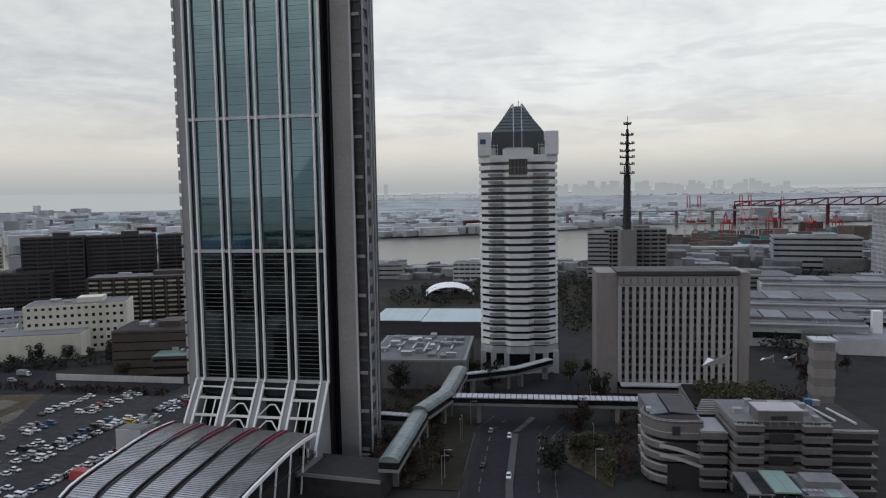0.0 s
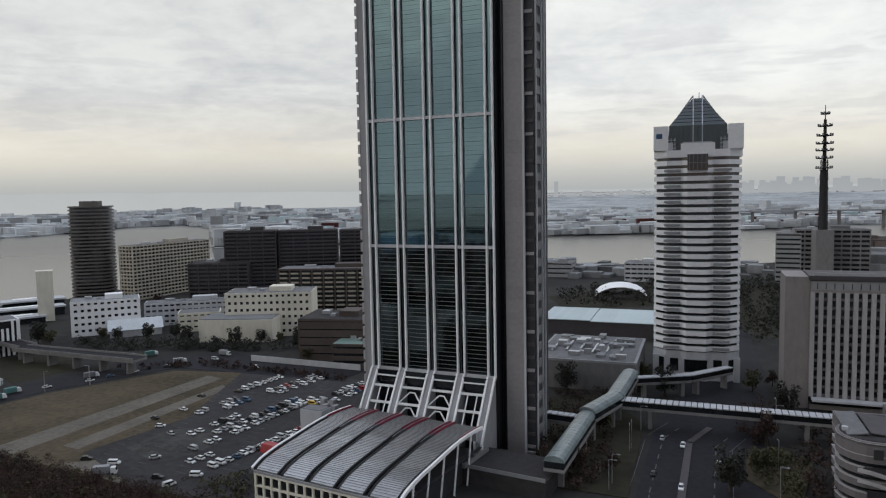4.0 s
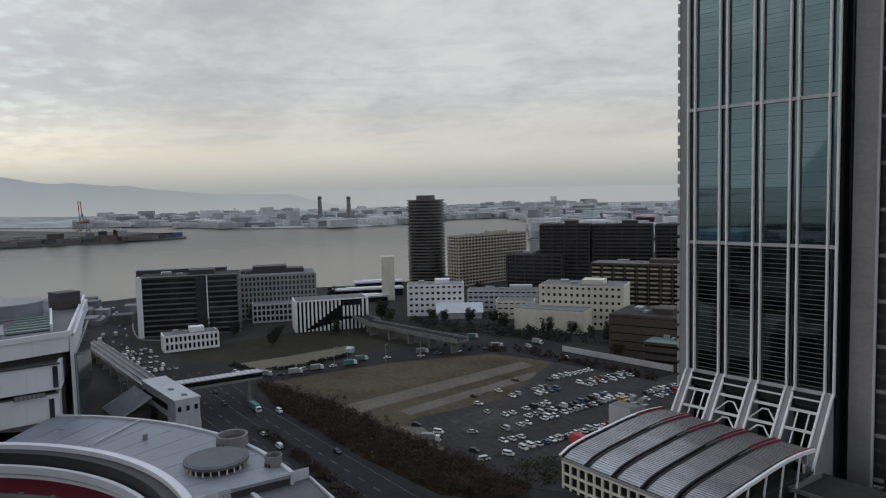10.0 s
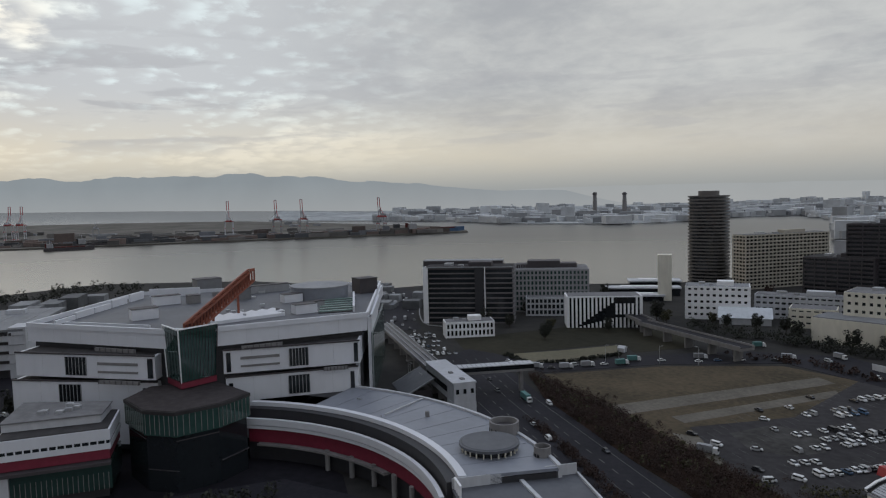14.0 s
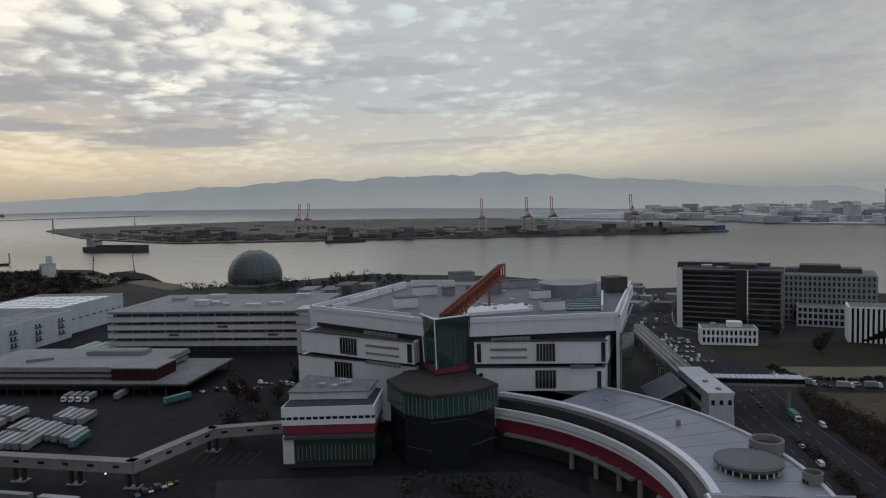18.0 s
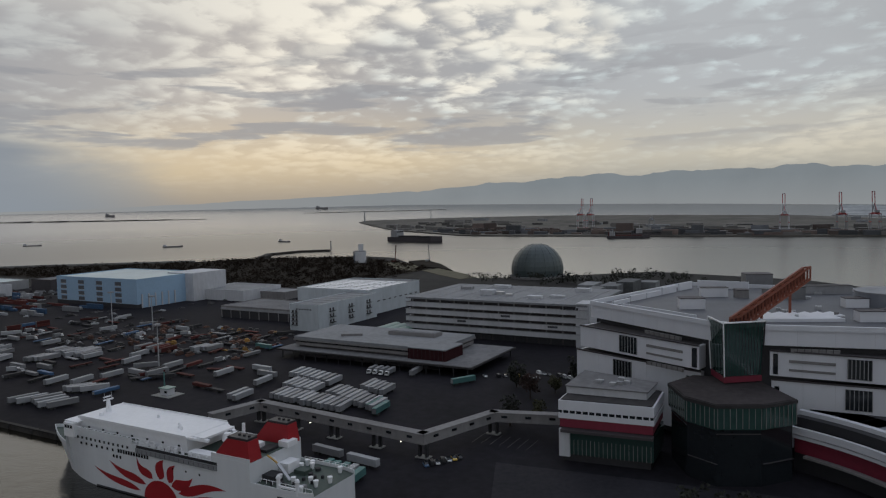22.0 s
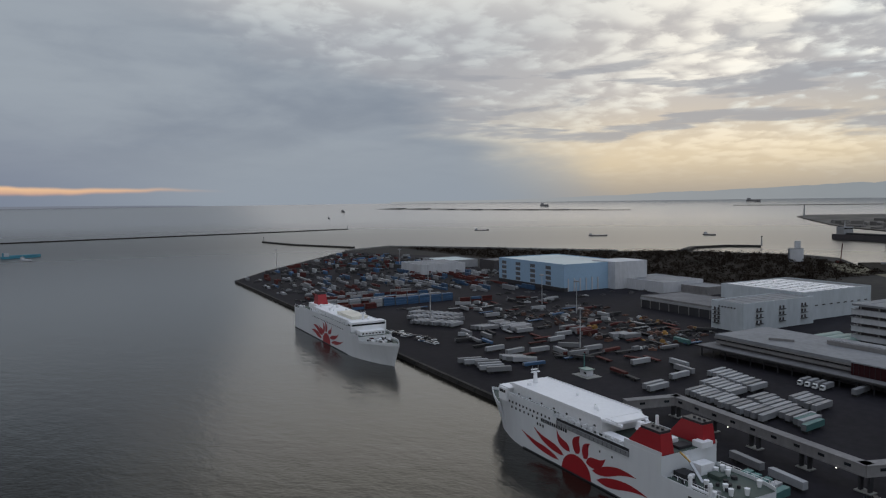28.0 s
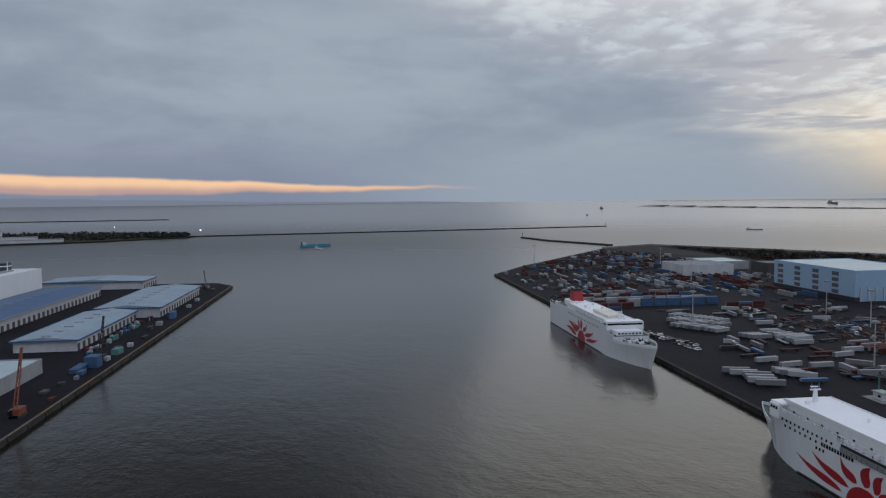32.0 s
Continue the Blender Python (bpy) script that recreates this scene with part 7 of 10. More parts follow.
warehouse(-800, -745, 360, 420, 11, "white shed near the yard's far end", WHITE2, ROOFWHITE, 5, False, "shed")
warehouse(-770, -735, 455, 500, 12, "dark shed with white front", DARKWALL, ROOFGREY, 4, False, "shed")
warehouse(-860, -800, 420, 470, 9, "pale shed near the yard's far end", LGREY, ROOFAQUA, 5, False, "shed")
for k in range(3):
    b = in_yard("vaulted_shed", -259 + 7.4 * k, 388 - 2 * k, "low shed with a pale green barrel roof", "shed", 0, "vaulted sheds")
    box("wall", b, WHITE2, 0, 0, 0, 7.0, 22, 3.4)
    arc_ = [(3.6 * math.cos(math.pi * q / 8), 3.4 + 2.2 * math.sin(math.pi * q / 8)) for q in range(9)]
    vv = [(x, -11.3, z) for x, z in arc_] + [(x, 11.3, z) for x, z in arc_]
    child(new("roof", from_py("roof", vv, [(q, q + 1, 10 + q, 9 + q) for q in range(8)] + [tuple(range(8, -1, -1)), tuple(range(9, 18))], ROOFGREEN)), b)
b = thing("pump_house", -999, -350, 0, 24, "white pump house on the spit with a dark blue front", "building")
box("wall", b, WHITE2, 8, 0, 0, 20, 16, 17)
box("front_block", b, LIDGREY, -10, 0, 0, 22, 16, 15)
box("front", b, BLUE, 2, -8.2, 0, 8, 0.5, 13)
box("tower", b, WHITE2, 0, 2, 0, 6, 7, 27)
box("roof", b, ROOFWHITE, 8, 0, 17, 20.5, 16.5, 0.6)
box("roof", b, ROOFWHITE, -10, 0, 15, 22.5, 16.5, 0.6)


def walkway():
    """Raised passenger gallery that zigzags to the ships."""
    w = in_yard("boarding_gallery", 0, 0, "raised grey passenger gallery with small windows on legs", "gallery")
    line = [(-204, 186), (-199, 206), (-120, 199), (-109, 231), (-84, 238)]
    for (u0, v0), (u1, v1) in zip(line, line[1:]):
        d, a = math.hypot(u1 - u0, v1 - v0), math.degrees(math.atan2(v1 - v0, u1 - u0))
        m = ((u0 + u1) / 2, (v0 + v1) / 2)
        box("floor_slab", w, GREY, *m, 5.0, d + 2.5, 3.8, 0.6, a)
        box("wall", w, GREY, *m, 5.6, d + 2.3, 3.5, 2.6, a)
        box("roof", w, GREY, *m, 8.2, d + 2.6, 3.9, 0.3, a)
        n = max(2, int(d / 8))
        for k in range(n):
            s = (k + 0.5) / n
            for q in (-1, 1):
                ca, sa = math.cos(radians(a)), math.sin(radians(a))
                box("window", w, GLASS_D, u0 + (u1 - u0) * s - sa * 1.76 * q, v0 + (v1 - v0) * s + ca * 1.76 * q, 6.5, 2.2, 0.1, 0.9, a)
    for u, v in line[:4] + [(-160, 202.5), (-180, 204.4), (-140, 200.8)]:
        for s in (-1.4, 1.4):
            box("leg", w, DARKSTEEL, u + s, v, 0, 0.7, 1.6, 5.0)
        box("footing", w, KERB, u, v, 0, 5, 3.2, 0.4)
    for u in (-170, -128):
        box("lamp", w, LAMPLIT, u, 201.0 if u < -150 else 197.6, 4.7, 0.3, 0.3, 0.2, label="small lit lamp")
    return w


walkway()


# ---------------------------------------------------------------- the two sister ferries
def petal(bx, bz, tx, tz, width, bend, n=10):
    """Outline of one flame-shaped petal from its root to its curled tip in the plane of the ship's side."""
    dx, dz = tx - bx, tz - bz
    d = math.hypot(dx, dz)
    nx, nz = -dz / d, dx / d
    left, right = [], []
    for k in range(n + 1):
        t = k / n
        w = width * math.sin(math.pi * t ** 0.75) * (1 - 0.3 * t) / 0.82
        o = bend * math.sin(math.pi * t) - 0.35 * bend * math.sin(2 * math.pi * t)
        x, z = bx + dx * t + nx * o, bz + dz * t + nz * o
        left.append((x + nx * w, z + nz * w))
        right.append((x - nx * w, z - nz * w))
    return left + right[::-1]


PETALS = (  # root x and z, tip x and z, half width, bend
    (9.0, 1.7, 30.8, 5.9, 1.0, -0.7), (6.3, 4.0, 23.3, 9.0, 1.15, -0.8), (3.2, 6.3, 10.1, 11.9, 1.35, -1.3), (0.2, 6.6, -2.0, 12.8, 1.9, -0.9),
    (-3.8, 6.2, -6.9, 11.9, 1.5, -0.8), (-4.9, 5.3, -14.0, 9.3, 1.6, 0.9), (-7.7, 3.7, -27.1, 7.8, 1.35, -0.9), (-9.8, 1.6, -31.6, 3.9, 1.35, -0.8))


def ferry(name, u, v, turn, label, aft, fore, hb, steps, house, ex):
    """Hull with stepped decks (steps: from x, to x, deck height), sun emblem, deck house and bridge."""
    f = in_yard(name, u, v, label, "ferry", turn)
    f.matrix_basis = f.matrix_basis @ pose(0, 0, -2.0)
    L = fore - aft

    def half(x):
        """Half breadth at the waterline and at the deck."""
        b0 = min(1.0, 0.86 + (x - aft) / 40)
        t = max(0.0, (x - (fore - 0.30 * L)) / (0.30 * L))
        return hb * b0 * max(0.0, 1 - t ** 1.5 * 1.22), hb * b0 * max(0.03, 1 - t ** 2.3)

    xs = sorted({round(p, 2) for a, b, h in steps for p in [a + (b - a) * k / 6 for k in range(7)]})
    lv = (-0.2, 0.0, 0.25, 0.5, 0.75, 1.0)
    verts, faces = [], []

    def ring(x, h):
        w0, w1 = half(x)
        pts = []
        for t in lv:
            m = max(0.0, t) ** 1.3
            rake = 0.0 if x < fore - 14 else (1 - max(t, 0.0)) * (x - fore + 14) * 0.45
            pts.append((x - rake, w0 + (w1 - w0) * m, h * t))
        verts.extend(pts + [(a, -b, c) for a, b, c in pts[::-1]])
        return len(verts) - 2 * len(lv)

    m = 2 * len(lv)
    rows = []
    for a, b, h in steps:
        h0, h1 = h if isinstance(h, tuple) else (h, h)
        rows += [ring(x, h0 + (h1 - h0) * (x - a) / (b - a)) for x in xs if a <= x <= b]
    for p, q in zip(rows, rows[1:]):
        for j in range(m - 1):
            faces.append((p + j, q + j, q + j + 1, p + j + 1))
    faces.append(tuple(range(rows[0], rows[0] + m)))
    faces.append(tuple(range(rows[-1], rows[-1] + m))[::-1])
    child(new("hull", from_py("hull", verts, faces, HULL)), f)
    # decks over the steps, with a low bulwark along each side
    for a, b, h in steps:
        h0, h1 = h if isinstance(h, tuple) else (h, h)
        st = [x for x in xs if a <= x <= b]
        ring_ = [(x, half(x)[1] - 0.25, h0 + (h1 - h0) * (x - a) / (b - a)) for x in st]
        n = len(ring_)
        vv = [(x, y, z + 0.08) for x, y, z in ring_] + [(x, -y, z + 0.08) for x, y, z in ring_] + [(x, y, z - 0.1) for x, y, z in ring_] + [(x, -y, z - 0.1) for x, y, z in ring_]
        ff = [(k, n + k, n + k + 1, k + 1) for k in range(n - 1)] + [(2 * n + k, 2 * n + k + 1, 3 * n + k + 1, 3 * n + k) for k in range(n - 1)]
        child(new("deck", from_py("deck", vv, ff, DECKGREEN)), f)
        for s in (-1, 1):
            pts = [(x, s * (y + 0.1), z) for x, y, z in ring_]
            for p, q in zip(pts, pts[1:]):
                d, ang = math.hypot(q[0] - p[0], q[1] - p[1]), math.degrees(math.atan2(q[1] - p[1], q[0] - p[0]))
                box("bulwark", f, HULL, (p[0] + q[0]) / 2, (p[1] + q[1]) / 2, min(p[2], q[2]), d + 0.1, 0.22, 1.1 + abs(p[2] - q[2]), ang)
    for s in (-1, 1):
        box("boot_top", f, HULLDARK, aft + 0.37 * L, s * (hb + 0.01), -0.4, 0.66 * L, 0.08, 0.9)
        emb = thing("sun_emblem", ex, s * (hb + 0.05), 0.5, 0)
        emb.parent = f
        outs = [("sun_disc", [(7.3 * math.cos(math.pi * k / 18), 6.1 * math.sin(math.pi * k / 18)) for k in range(19)])]
        outs += [("petal", [(x, max(z, -0.3)) for x, z in petal(*q)]) for q in PETALS]
        for nm, o in outs:
            n = len(o)
            vv = [(x, 0.04 * s, z) for x, z in o] + [(x, -0.05 * s, z) for x, z in o]
            child(new(nm, from_py(nm, vv, [tuple(range(n)), tuple(range(2 * n - 1, n - 1, -1))], FUNNEL)), emb)
    # deck house with its flat white roof and lip
    x0, x1, z0, zt = house
    w = 2 * hb - 6.0
    hs = box("deck_house", f, DECKWHITE, (x0 + x1) / 2, 0, z0, x1 - x0, w, zt - z0 - 0.5)
    box("house_roof", f, DECKWHITE, (x0 + x1) / 2, 0, zt - 0.5, x1 - x0 + 1.0, w + 1.2, 0.5)
    box("roof_overhang", f, DECKWHITE, x0 - 2.6, 0, zt - 0.8, 5.4, w - 3.0, 0.7)
    for s in (-1, 1):
        box("roof_lip", f, DECKWHITE, (x0 + x1) / 2, s * (w / 2 + 0.5), zt, x1 - x0, 0.2, 0.4)
        beam("overhang_arm", f, DECKWHITE, (x0 - 0.2, s * (w / 2 - 0.4), zt - 0.4), (x0 - 6.2, s * (w / 2 - 2.6), zt - 1.2), 1.0, 0.7)
        for k in range(int((x1 - x0) / 7)):
            box("house_window", hs, GLASS_D, -(x1 - x0) / 2 + 7 * (k + 0.5), s * (w / 2 + 0.02), (zt - z0) * 0.3, 0.9, 0.12, 0.6)
        n = int((x1 - x0) / 4)
        for k in range(n + 1):
            box("davit", f, DECKWHITE, x0 + 4 * k, s * (hb - 0.9), z0 + 0.1, 0.25, 0.25, 2.2)
        box("top_rail", f, DECKWHITE, (x0 + x1) / 2, s * (hb - 0.9), z0 + 2.2, x1 - x0, 0.16, 0.16)
        for k in range(6):
            pod = thing("life_raft", x0 + 3 + 3.1 * k, s * (hb - 1.3), z0 + 0.5, 0)
            pod.parent = f
            cyl("canister", pod, DECKWHITE, 0, 0, 0, 0.55, 1.1, 0.5, 10)
            box("cradle", pod, STEEL, 0, 0, -0.4, 1.2, 1.2, 0.4)
    br = box("bridge", f, DECKWHITE, x1 + 2.2, 0, z0 - 1.5, 5.0, 2 * hb - 0.3, 4.6)
    box("bridge_window", br, GLASS_D, 2.35, 0, 2.9, 0.4, 2 * hb - 1.6, 1.0)
    box("bridge_roof", f, DECKWHITE, x1 + 1.8, 0, z0 + 3.1, 6.6, 2 * hb - 1.6, 0.5)
    for s in (-1, 1):
        for k in range(3):
            box("bridge_window", br, GLASS_D, -1.4 + 1.4 * k, s * (hb - 0.12), 2.9, 1.0, 0.16, 1.0)
    mast_ = thing("radar_mast", x1 - 4, 0, zt, 0)
    mast_.parent = f
    cyl("post", mast_, DECKWHITE, 0, 0, 0, 0.9, 4.2, 0.6, 10)
    box("yard_arm", mast_, DECKWHITE, 0, 0, 3.8, 0.5, 3.6, 0.4)
    box("radar", mast_, DECKWHITE, 0.6, 0, 4.6, 0.4, 2.6, 0.4)
    for s in (-1.3, 1.3):
        cyl("aerial", mast_, STEEL, 0, s, 4.2, 0.1, 2.2, 0.06, 6)
    for x, y, r in ((x1 - 6, 4, 0.9), (x0 + 9, 2.4, 0.7), (x0 + 24, -2, 0.5), (x0 + 11, 1.0, 0.4), (x0 + 7, 3.4, 0.4)):
        cyl("roof_fitting", f, DECKWHITE, x, y, zt, r, 0.9, r * 0.8, 10)
    return f, half


def side_windows(f, y, rows):
    """Rows of ports on the ship's side: z, from x, step, count, width, height."""
    for z, xa, st, n, w, h in rows:
        for k in range(n):
            box("porthole", f, GLASS_D, xa + st * k, y, z, w, 0.14, h)


def funnel(f, x0, x1, y, z, w, h, slant, top=0.7):
    fn = thing("funnel", 0, y, z, 0)
    fn.parent = f
    prof = [(x0, 0), (x1, 0), (x1 - slant, h), (x0 + 0.8, h)]
    vv = [(x, -w / 2 * (1 if k == 0 else 0.84), k) for x, k in prof] + [(x, w / 2 * (1 if k == 0 else 0.84), k) for x, k in prof]
    child(new("casing", from_py("casing", vv, [(0, 1, 2, 3), (7, 6, 5, 4), (0, 4, 5, 1), (1, 5, 6, 2), (2, 6, 7, 3), (3, 7, 4, 0)], FUNNEL)), fn)
    box("black_top", fn, BLACK, (x0 + 0.8 + x1 - slant) / 2, 0, h, x1 - slant - x0 - 1.2, w * 0.8, top)
    for k in range(3):
        cyl("exhaust", fn, DARKSTEEL, x0 + 2.0 + 1.8 * k, 0, h + top, 0.45, 0.5, 0.4, 8)
    return fn


def after_gear(f, xa, xb, hb, z, seed):
    """Winches, lockers, cowls, hose reels and rails on the open after deck."""
    rnd = random.Random(seed)
    for k in range(26):
        x, y = rnd.uniform(xa + 1.5, xb - 1.5), rnd.uniform(-hb + 1.5, hb - 1.5)
        c = rnd.random()
        if c < 0.4:
            cyl("winch", f, DARKSTEEL, x, y, z, rnd.uniform(0.4, 0.9), rnd.uniform(0.7, 1.3), None, 10)
        elif c < 0.7:
            box("deck_locker", f, rnd.choice((DECKWHITE, DARKSTEEL, LGREY, RUST)), x, y, z, rnd.uniform(1, 2.6), rnd.uniform(0.8, 1.8), rnd.uniform(0.7, 1.6), rnd.choice((0, 90, 12)))
        else:
            cyl("vent_cowl", f, DECKWHITE, x, y, z, 0.5, 1.8, 0.75, 10)
    for s in (-1, 1):
        for k in range(9):
            box("stanchion", f, DECKWHITE, xa + (xb - xa) * k / 8, s * (hb - 0.7), z + 1.0, 0.12, 0.12, 1.1)
        box("hand_rail", f, DECKWHITE, (xa + xb) / 2, s * (hb - 0.7), z + 2.0, xb - xa, 0.1, 0.1)


f1, half1 = ferry("car_ferry", -180.0, 148.6, 180.0, "white car ferry with red sun emblem and twin red funnels", -62.0, 62.0, 10.6,
                  ((-62, -41.5, 11.4), (-41.5, -27, 17.6), (-27, 7, 15.0), (7, 43, 16.6), (43, 62, (9.8, 10.8))), (-14.0, 36.0, 15.4, 20.3), -5.2)
side_windows(f1, 10.63, ((12.4, 0.0, 1.2, 12, 0.8, 1.2), (14.3, 9, 2.2, 12, 0.7, 0.8), (12.5, 16, 2.6, 7, 0.7, 0.8), (10.6, 12.5, 1.6, 3, 0.7, 0.9), (13.6, -26, 1.4, 5, 0.6, 0.5), (11.0, -22, 5.5, 3, 0.5, 0.6)))
for sy in (-1, 1):
    tube = box("promenade_tube", f1, BOXGREY, -12.2, sy * 10.6, 13.7, 34, 0.9, 1.5)
    for k in range(17):
        box("tube_joint", tube, DARKSTEEL, -16 + 2 * k, 0, 0.2, 0.12, 0.96, 1.1)
    # dark strip on the side stands for the shade in the promenade's recess
    box("promenade_recess", f1, DARKSTEEL, -12.2, sy * 10.5, 15.2, 34, 0.5, 0.8)
    for k in range(9):
        cyl("rescue_pod", f1, DECKWHITE, -24 + 3.4 * k, sy * 9.2, 15.1, 0.5, 1.3, 0.45, 10)
    for k in range(24):
        box("rail_post", f1, DECKWHITE, -26 + 2.6 * k, sy * 10.3, 16.1, 0.1, 0.1, 0.9)
    box("side_rail", f1, DECKWHITE, 4, sy * 10.3, 17.0, 60, 0.1, 0.1)
for sy in (-1, 1):
    funnel(f1, -41.4, -27.4, sy * 8.0, 17.3, 4.8, 6.0, 5.4)
    box("boat_platform", f1, DECKWHITE, -20.5, sy * 7.6, 15.2, 9, 3.2, 1.6)
cyl("dome_aerial", f1, DECKWHITE, -21, -1.5, 17.6, 1.7, 2.2, 1.0, 14)
box("ventilator", f1, DECKWHITE, -22.5, -3.5, 15.1, 4.5, 4.0, 3.8)
box("signal_post", f1, DECKWHITE, -25.0, -4.2, 18.9, 0.7, 0.7, 3.6)
box("casing_house", f1, DECKWHITE, -33, 0, 17.7, 5, 4.0, 1.4)
box("vent_grille", f1, DARKSTEEL, -38.5, 0, 17.7, 3.4, 5.0, 0.8)
box("casing_house", f1, DECKWHITE, -43.5, -3.0, 11.5, 3.6, 5.0, 2.8)
box("stores", f1, DARKSTEEL, -44, 4.5, 11.5, 4.0, 4.0, 1.8)
box("stores", f1, DECKGREEN, -48.5, -3.0, 11.5, 4.0, 3.0, 1.2)
box("casing_house", f1, DECKWHITE, -41, -5.6, 17.7, 3.6, 4.2, 1.6)
beam("ramp_ladder", f1, STEEL, (-43.0, 3.0, 17.4), (-49.0, 3.0, 11.6), 1.0, 0.3)
beam("crane_jib", f1, YELLOW, (-42.5, 4.6, 18.2), (-47.5, 6.2, 17.4), 0.35, 0.35)
for xr in (-51.0, -57.5):
    box("ramp_post", f1, DECKWHITE, xr, 9.8, 11.4, 0.7, 0.8, 3.6)
    cyl("post_head", f1, DECKWHITE, xr, 9.8, 15.0, 0.7, 0.7, 0.5, 10)
box("ramp_beam", f1, DECKWHITE, -54.2, 9.8, 12.6, 6.0, 0.5, 0.5)
# black panel on the hull in place of a shaded ramp opening
box("side_ramp", f1, BLACK, -54.2, 10.42, 3.0, 6.0, 0.6, 7.4, label="black panel for the shade in the side ramp opening")
after_gear(f1, -62, -44, 10.0, 11.5, 5)
for ys in (-3.4, 3.4):
    cyl("windlass", f1, DARKSTEEL, 50, ys, 10.2, 0.8, 1.2, 0.8, 10)

f2, half2 = ferry("car_ferry", -418.0, 148.5, 0.0, "white car ferry with red sun emblem and one red funnel", -79.0, 83.0, 11.0,
                  ((-79, -62, 13.5), (-62, 40, 15.6), (40, 50, 12.5), (50, 83, (9.6, 12.4))), (-38.0, 36.0, 15.7, 18.6), -3.0)
side_windows(f2, -11.03, ((13.4, -30, 3.0, 20, 0.8, 0.7),))
funnel(f2, -52.0, -42.0, 0.0, 19.0, 6.8, 6.5, 2.0, 1.8)
box("funnel_house", f2, DECKWHITE, -47, 0, 15.6, 20, 11, 3.4)
box("upper_house", f2, CREAM, 14, 0, 18.6, 26, 10, 1.8)
box("front_terrace", f2, DECKWHITE, 44, 0, 12.5, 7, 15, 2.4)
for k in range(7):
    box("front_window", f2, GLASS_D, 47.55, -6 + 2 * k, 13.2, 0.12, 1.1, 0.8)
for k in range(6):
    cyl("ventilator", f2, DECKWHITE, -34 + 9 * k, 4.0 if k % 2 else -4.0, 18.6, 0.8, 1.8, 1.0, 10)
after_gear(f2, -79, -63, 9.6, 13.6, 6)
after_gear(f2, 51, 64, 7.0, 10.4, 7)
for ys in (-3.0, 3.0):
    cyl("windlass", f2, DARKSTEEL, 66, ys, 11.0, 0.9, 1.2, 0.9, 10)

# ---------------------------------------------------------------- far shores, port, ships, hills
def shore(name, front, back, mat, label, lift=3.0, n=24, rows=8):
    """Land far off between two lines of shore; it follows the sea's level."""
    def at(line, t):
        d = [0.0]
        for (x0, y0), (x1, y1) in zip(line, line[1:]):
            d.append(d[-1] + math.hypot(x1 - x0, y1 - y0))
        s = t * d[-1]
        for i in range(len(line) - 1):
            if s <= d[i + 1] or i == len(line) - 2:
                k = (s - d[i]) / (d[i + 1] - d[i])
                return line[i][0] + (line[i + 1][0] - line[i][0]) * k, line[i][1] + (line[i + 1][1] - line[i][1]) * k
    v, f = [], []
    for j in range(-1, rows + 2):
        for i in range(n + 1):
            a, b = at(front, i / n), at(back, i / n)
            t = max(0, min(rows, j)) / rows
            x, y = a[0] + (b[0] - a[0]) * t, a[1] + (b[1] - a[1]) * t
            v.append((x, y, dish(x, y) + (lift if 0 <= j <= rows else -1.0)))
    for j in range(rows + 2):
        for i in range(n):
            f.append((j * (n + 1) + i, j * (n + 1) + i + 1, (j + 1) * (n + 1) + i + 1, (j + 1) * (n + 1) + i))
    tagged(new(name, from_py(name, v, f, mat)), label, "ground", kind="structure")

    def place(s, t):
        a, b = at(front, s), at(back, s)
        x, y = a[0] + (b[0] - a[0]) * t, a[1] + (b[1] - a[1]) * t
        return x, y, dish(x, y) + lift
    return place


def litter(name, label, place, mat, count, seed, size, s0=0.0, s1=1.0, t0=0.05, t1=0.95, category="buildings", rz=None, power=1.0):
    """Many far roofs, stacks or halls joined into one."""
    rnd = random.Random(seed)
    out = []
    for _ in range(count):
        x, y, z = place(rnd.uniform(s0, s1), t0 + (t1 - t0) * rnd.random() ** power)
        w, d, h = (rnd.uniform(*q) for q in size)
        if rnd.random() < 0.06:
            h *= 2.2
        out.append((x, y, z - 1.0, w, d, h + 1.0, rnd.uniform(0, 90) if rz is None else rz + rnd.uniform(-3, 3)))
    return tagged(many(name, None, mat, out, kind="stuff"), label, category)


# brown ground colour, raised a little for the haze over the water
ISLELAND = material("island_ground", (0.125, 0.118, 0.105), 0.95, vary=0.35, big=0.006, small=0.03, spec=0.05)
ISLEGOODS = island_vary(material("island_goods", (0.13, 0.125, 0.12), 0.85, vary=0.25), 0.5)
isle = shore("port_island", [(-2956, -1033), (-2210, -651), (-1784, -337), (-1699, -59), (-1627, 188), (-1560, 459), (-1492, 763), (-1445, 905)],
             [(-3083, -1043), (-3255, -710), (-3308, -214), (-3157, 292), (-2873, 728), (-2474, 887), (-1816, 1018), (-1500, 935)], ISLELAND, "flat container island across the water")
litter("container_stacks", "long rows of stacked containers on the island", isle, FARBOX, 170, 21, ((14, 46), (5, 12), (4, 11)), 0.42, 0.98, 0.02, 0.16, "containers", 80)
litter("container_stacks", "long rows of stacked containers on the island", isle, FARBOX2, 120, 22, ((14, 46), (5, 12), (4, 11)), 0.42, 0.98, 0.02, 0.16, "containers", 80)
litter("container_stacks", "pale stacked containers on the island", isle, ISLEGOODS, 150, 23, ((12, 60), (6, 20), (3, 10)), 0.2, 0.98, 0.02, 0.5, "containers", 80, 1.6)
litter("island_sheds", "low pale sheds on the island", isle, ROOFWHITE, 12, 24, ((20, 70), (12, 30), (5, 10)), 0.15, 0.95, 0.05, 0.9, "buildings", 75)

